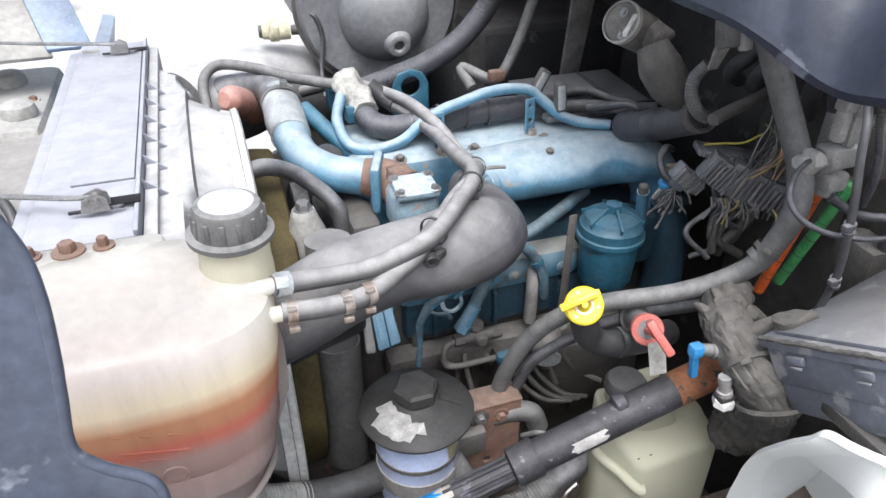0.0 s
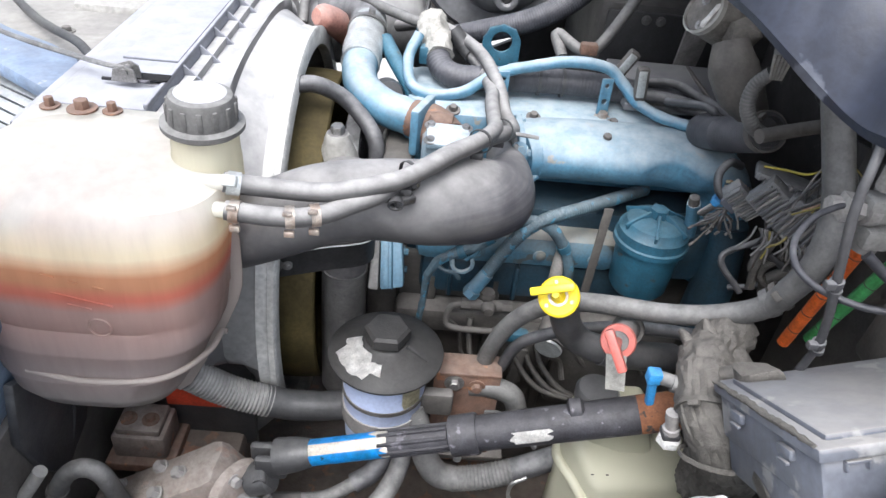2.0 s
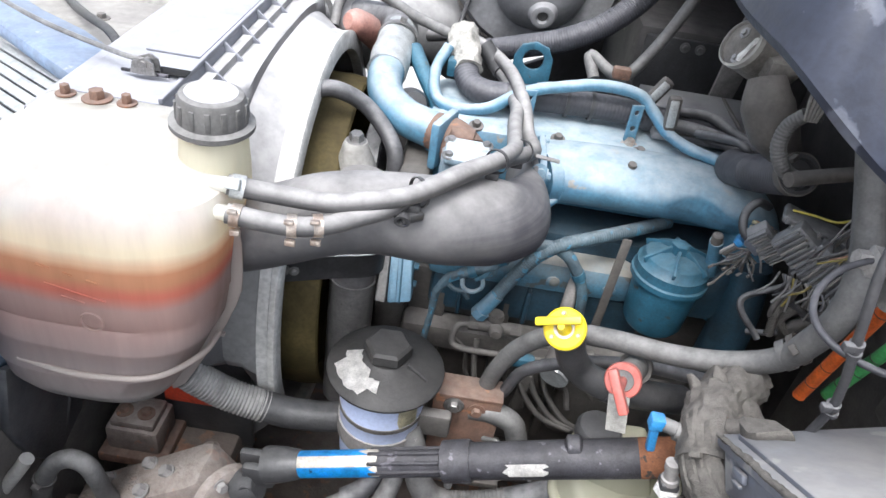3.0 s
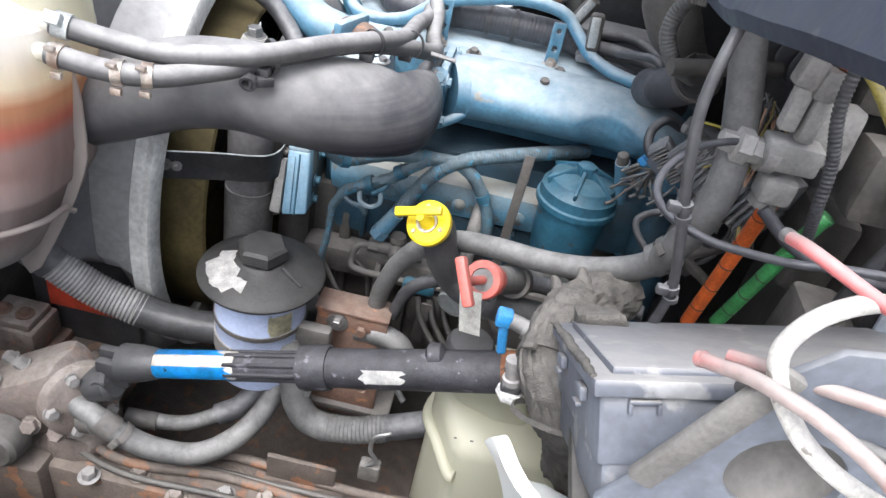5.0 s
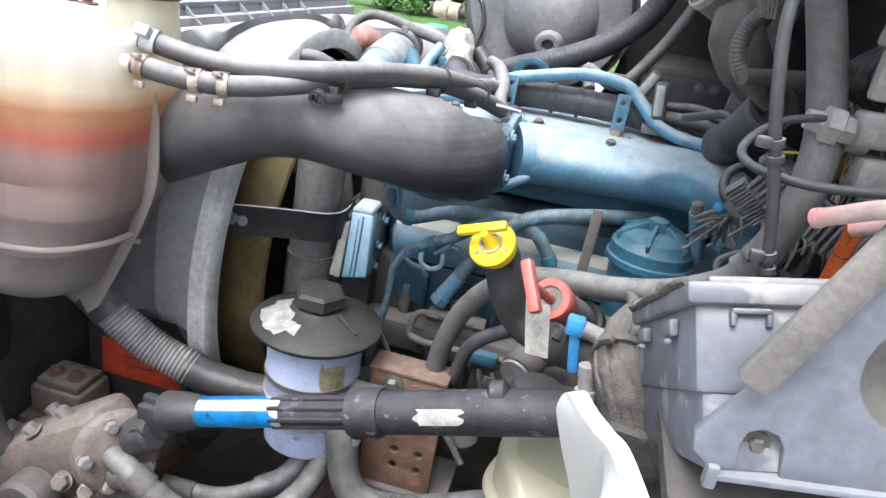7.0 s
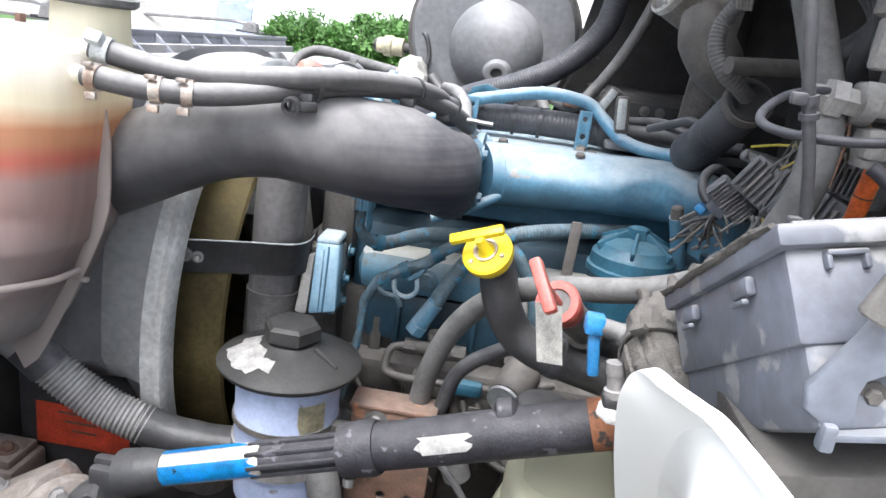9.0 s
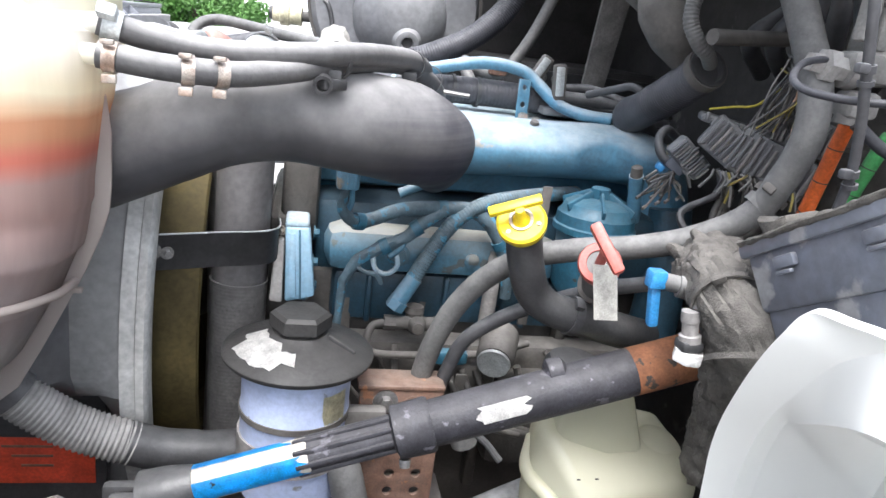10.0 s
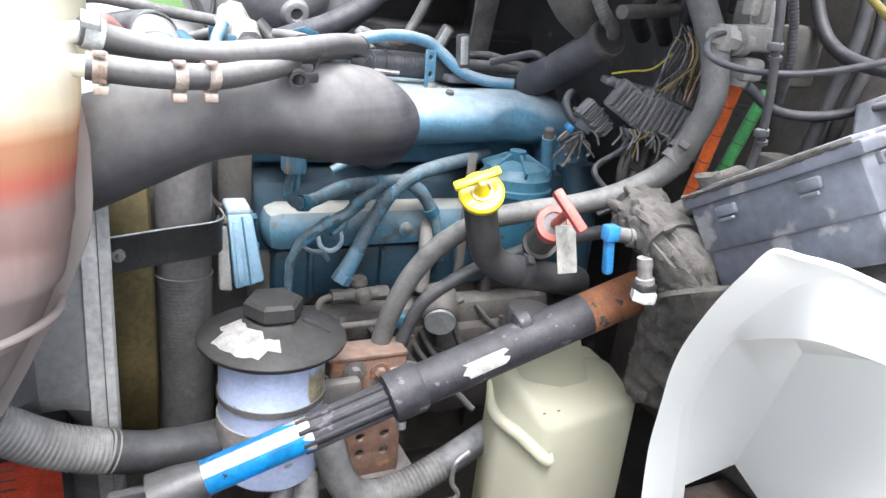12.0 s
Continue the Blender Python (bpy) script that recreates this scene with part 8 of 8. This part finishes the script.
part("washer_hose", tube([(-0.60, 1.36, 1.49), (-0.52, 1.27, 1.49), (-0.436, 1.171, 1.508), (-0.36, 1.10, 1.515), (-0.315, 1.045, 1.50), (-0.30, 1.0, 1.46)], 0.008, 12), BLACK, hd_, "thin black washer hose")
hs_up = V(-0.02, 0.055, 0.043).normalized()
hs_left = V(-1.0, -0.12, 0.02).normalized()
part("side_edge", slab([(0, 0), (0.085, 0), (0.075, 0.60), (0, 0.60)], (-0.215, 1.575, 1.575), hs_left, hs_up, 0.012, 0.004), HOOD_BLUE, hd_, "faded blue hood side edge")
part("side_panel", slab([(0.080, -0.01), (0.95, -0.01), (0.95, 0.60), (0.070, 0.60)], V(-0.215, 1.575, 1.575) + V(0, 0.012, -0.008), hs_left, hs_up, 0.012, 0.004), PANEL_BEIGE, hd_, "dusty pale hood inner panel")
lh = thing("lamp_carrier", "dusty white plastic lamp carrier with round knobs", "lamp carrier", (-0.42, 1.6, 1.38))
part("box", block((-0.42, 1.60, 1.43), (0.20, 0.40, 0.10), 0.02), OFFWHITE, lh)
for x, y in ((-0.363, 1.477), (-0.409, 1.68)):
    part("knob", lathe([(0, 0.032), (0.008, 0.034), (0.024, 0.030), (0.030, 0.02), (0.030, 0)], (x, y, 1.478), (0, 0, 1), 28), OFFWHITE, lh)
part("nut", hexbolt((-0.35, 1.56, 1.478), (0, 0, 1), 0.008, 0.01), RUST, lh)
wf = thing("wing_panel", "dark blue scuffed wing edge beside the coolant tank", "wing panel", (-0.2, 0.35, 1.5))
wo = [(-0.40, 1.60), (-0.103, 1.585), (-0.080, 1.600), (-0.082, 1.628), (-0.105, 1.650), (-0.118, 1.672), (-0.113, 1.712), (-0.108, 1.745), (-0.104, 1.785), (-0.106, 1.815), (-0.118, 1.845), (-0.145, 1.868), (-0.18, 1.880), (-0.40, 1.885)]
part("panel", slab(wo, (0, 0.345, 0), (1, 0, 0), (0, 0, 1), 0.006, 0.002), WING, wf)

part("rolled_edge", tube([(x, 0.342, z) for x, z in wo[1:-1]], 0.004, 10, 6), WING, wf, "worn rolled edge")

# ---- distance ----
yt = thing("yellow_wheel", "small yellow wheel standing on the gravel yard", "wheel", (-1.45, 8.9, 0))
part("tyre", lathe([(-0.06, 0.12), (-0.07, 0.17), (0, 0.20), (0.07, 0.17), (0.06, 0.12)], (-1.45, 8.9, 0.20), (1, 0.4, 0), 28), BLACK, yt)
part("rim", lathe([(-0.05, 0.0), (-0.055, 0.125), (0.055, 0.125), (0.05, 0.0)], (-1.45, 8.9, 0.20), (1, 0.4, 0), 28), YELLOW, yt)


def bush(at, w, h, seed, label):
    g = random.Random(seed)
    ob = thing("bush", label, "bush", at, group="background bushes")
    stems = bmesh.new()
    for k in range(6):
        a = g.uniform(0, 6.28)
        tube([at, V(*at) + V(math.cos(a) * w * 0.12, math.sin(a) * w * 0.12, h * 0.35), V(*at) + V(math.cos(a) * w * 0.3, math.sin(a) * w * 0.25, h * 0.75)], [0.06, 0.04, 0.015], 6, 3, bm=stems)
    part("trunk", stems, BARK, ob)
    verts, faces = [], []
    lumps = [(V(g.uniform(-0.42, 0.42) * w, g.uniform(-0.3, 0.3) * w, g.uniform(0.25, 0.85) * h), g.uniform(0.14, 0.26) * min(w, h)) for _ in range(26)]
    for k in range(12000):
        c, r = lumps[g.randrange(len(lumps))]
        d = V(g.gauss(0, 1), g.gauss(0, 1), g.gauss(0, 1)).normalized()
        p = c + d * r * g.uniform(0.25, 1.08)
        if p.z < 0.02:
            continue
        u = V(g.gauss(0, 1), g.gauss(0, 1), g.gauss(0, 1)).normalized()
        v = u.orthogonal().normalized()
        s = g.uniform(0.04, 0.09)
        i = len(verts)
        verts += [p - u * s, p + v * s * 0.5, p + u * s, p - v * s * 0.5]
        faces.append((i, i + 1, i + 2, i + 3))
    me = bpy.data.meshes.new("crown")
    me.from_pydata(verts, [], faces)
    me.materials.append(LEAF)
    cr = new("crown", me)
    cr.parent = ob
    ORG[cr] = Vector(at)
    return ob


bush((-6.1, 21.0, 0), 2.6, 1.85, 1, "dense green leafy bush beyond the yard")
bush((-4.3, 21.5, 0), 3.2, 2.15, 2, "dense green leafy bush beyond the yard")
bush((-2.4, 21.0, 0), 2.6, 1.95, 3, "dense green leafy bush beyond the yard")

gm = thing("garden_machine", "mint green machine body parked on the yard", "machine", (-2.3, 12.2, 0))
part("body", block((-2.3, 12.2, 0.33), (0.75, 0.5, 0.34), 0.08), MINT, gm)
part("cover", block((-2.45, 12.2, 0.56), (0.36, 0.4, 0.16), 0.05), MINT, gm)
for dx in (-0.25, 0.25):
    part("wheel", lathe([(-0.05, 0.05), (-0.05, 0.14), (0, 0.16), (0.05, 0.14), (0.05, 0.05)], (-2.3 + dx, 11.93, 0.16), (0, 1, 0), 20), BLACK, gm)
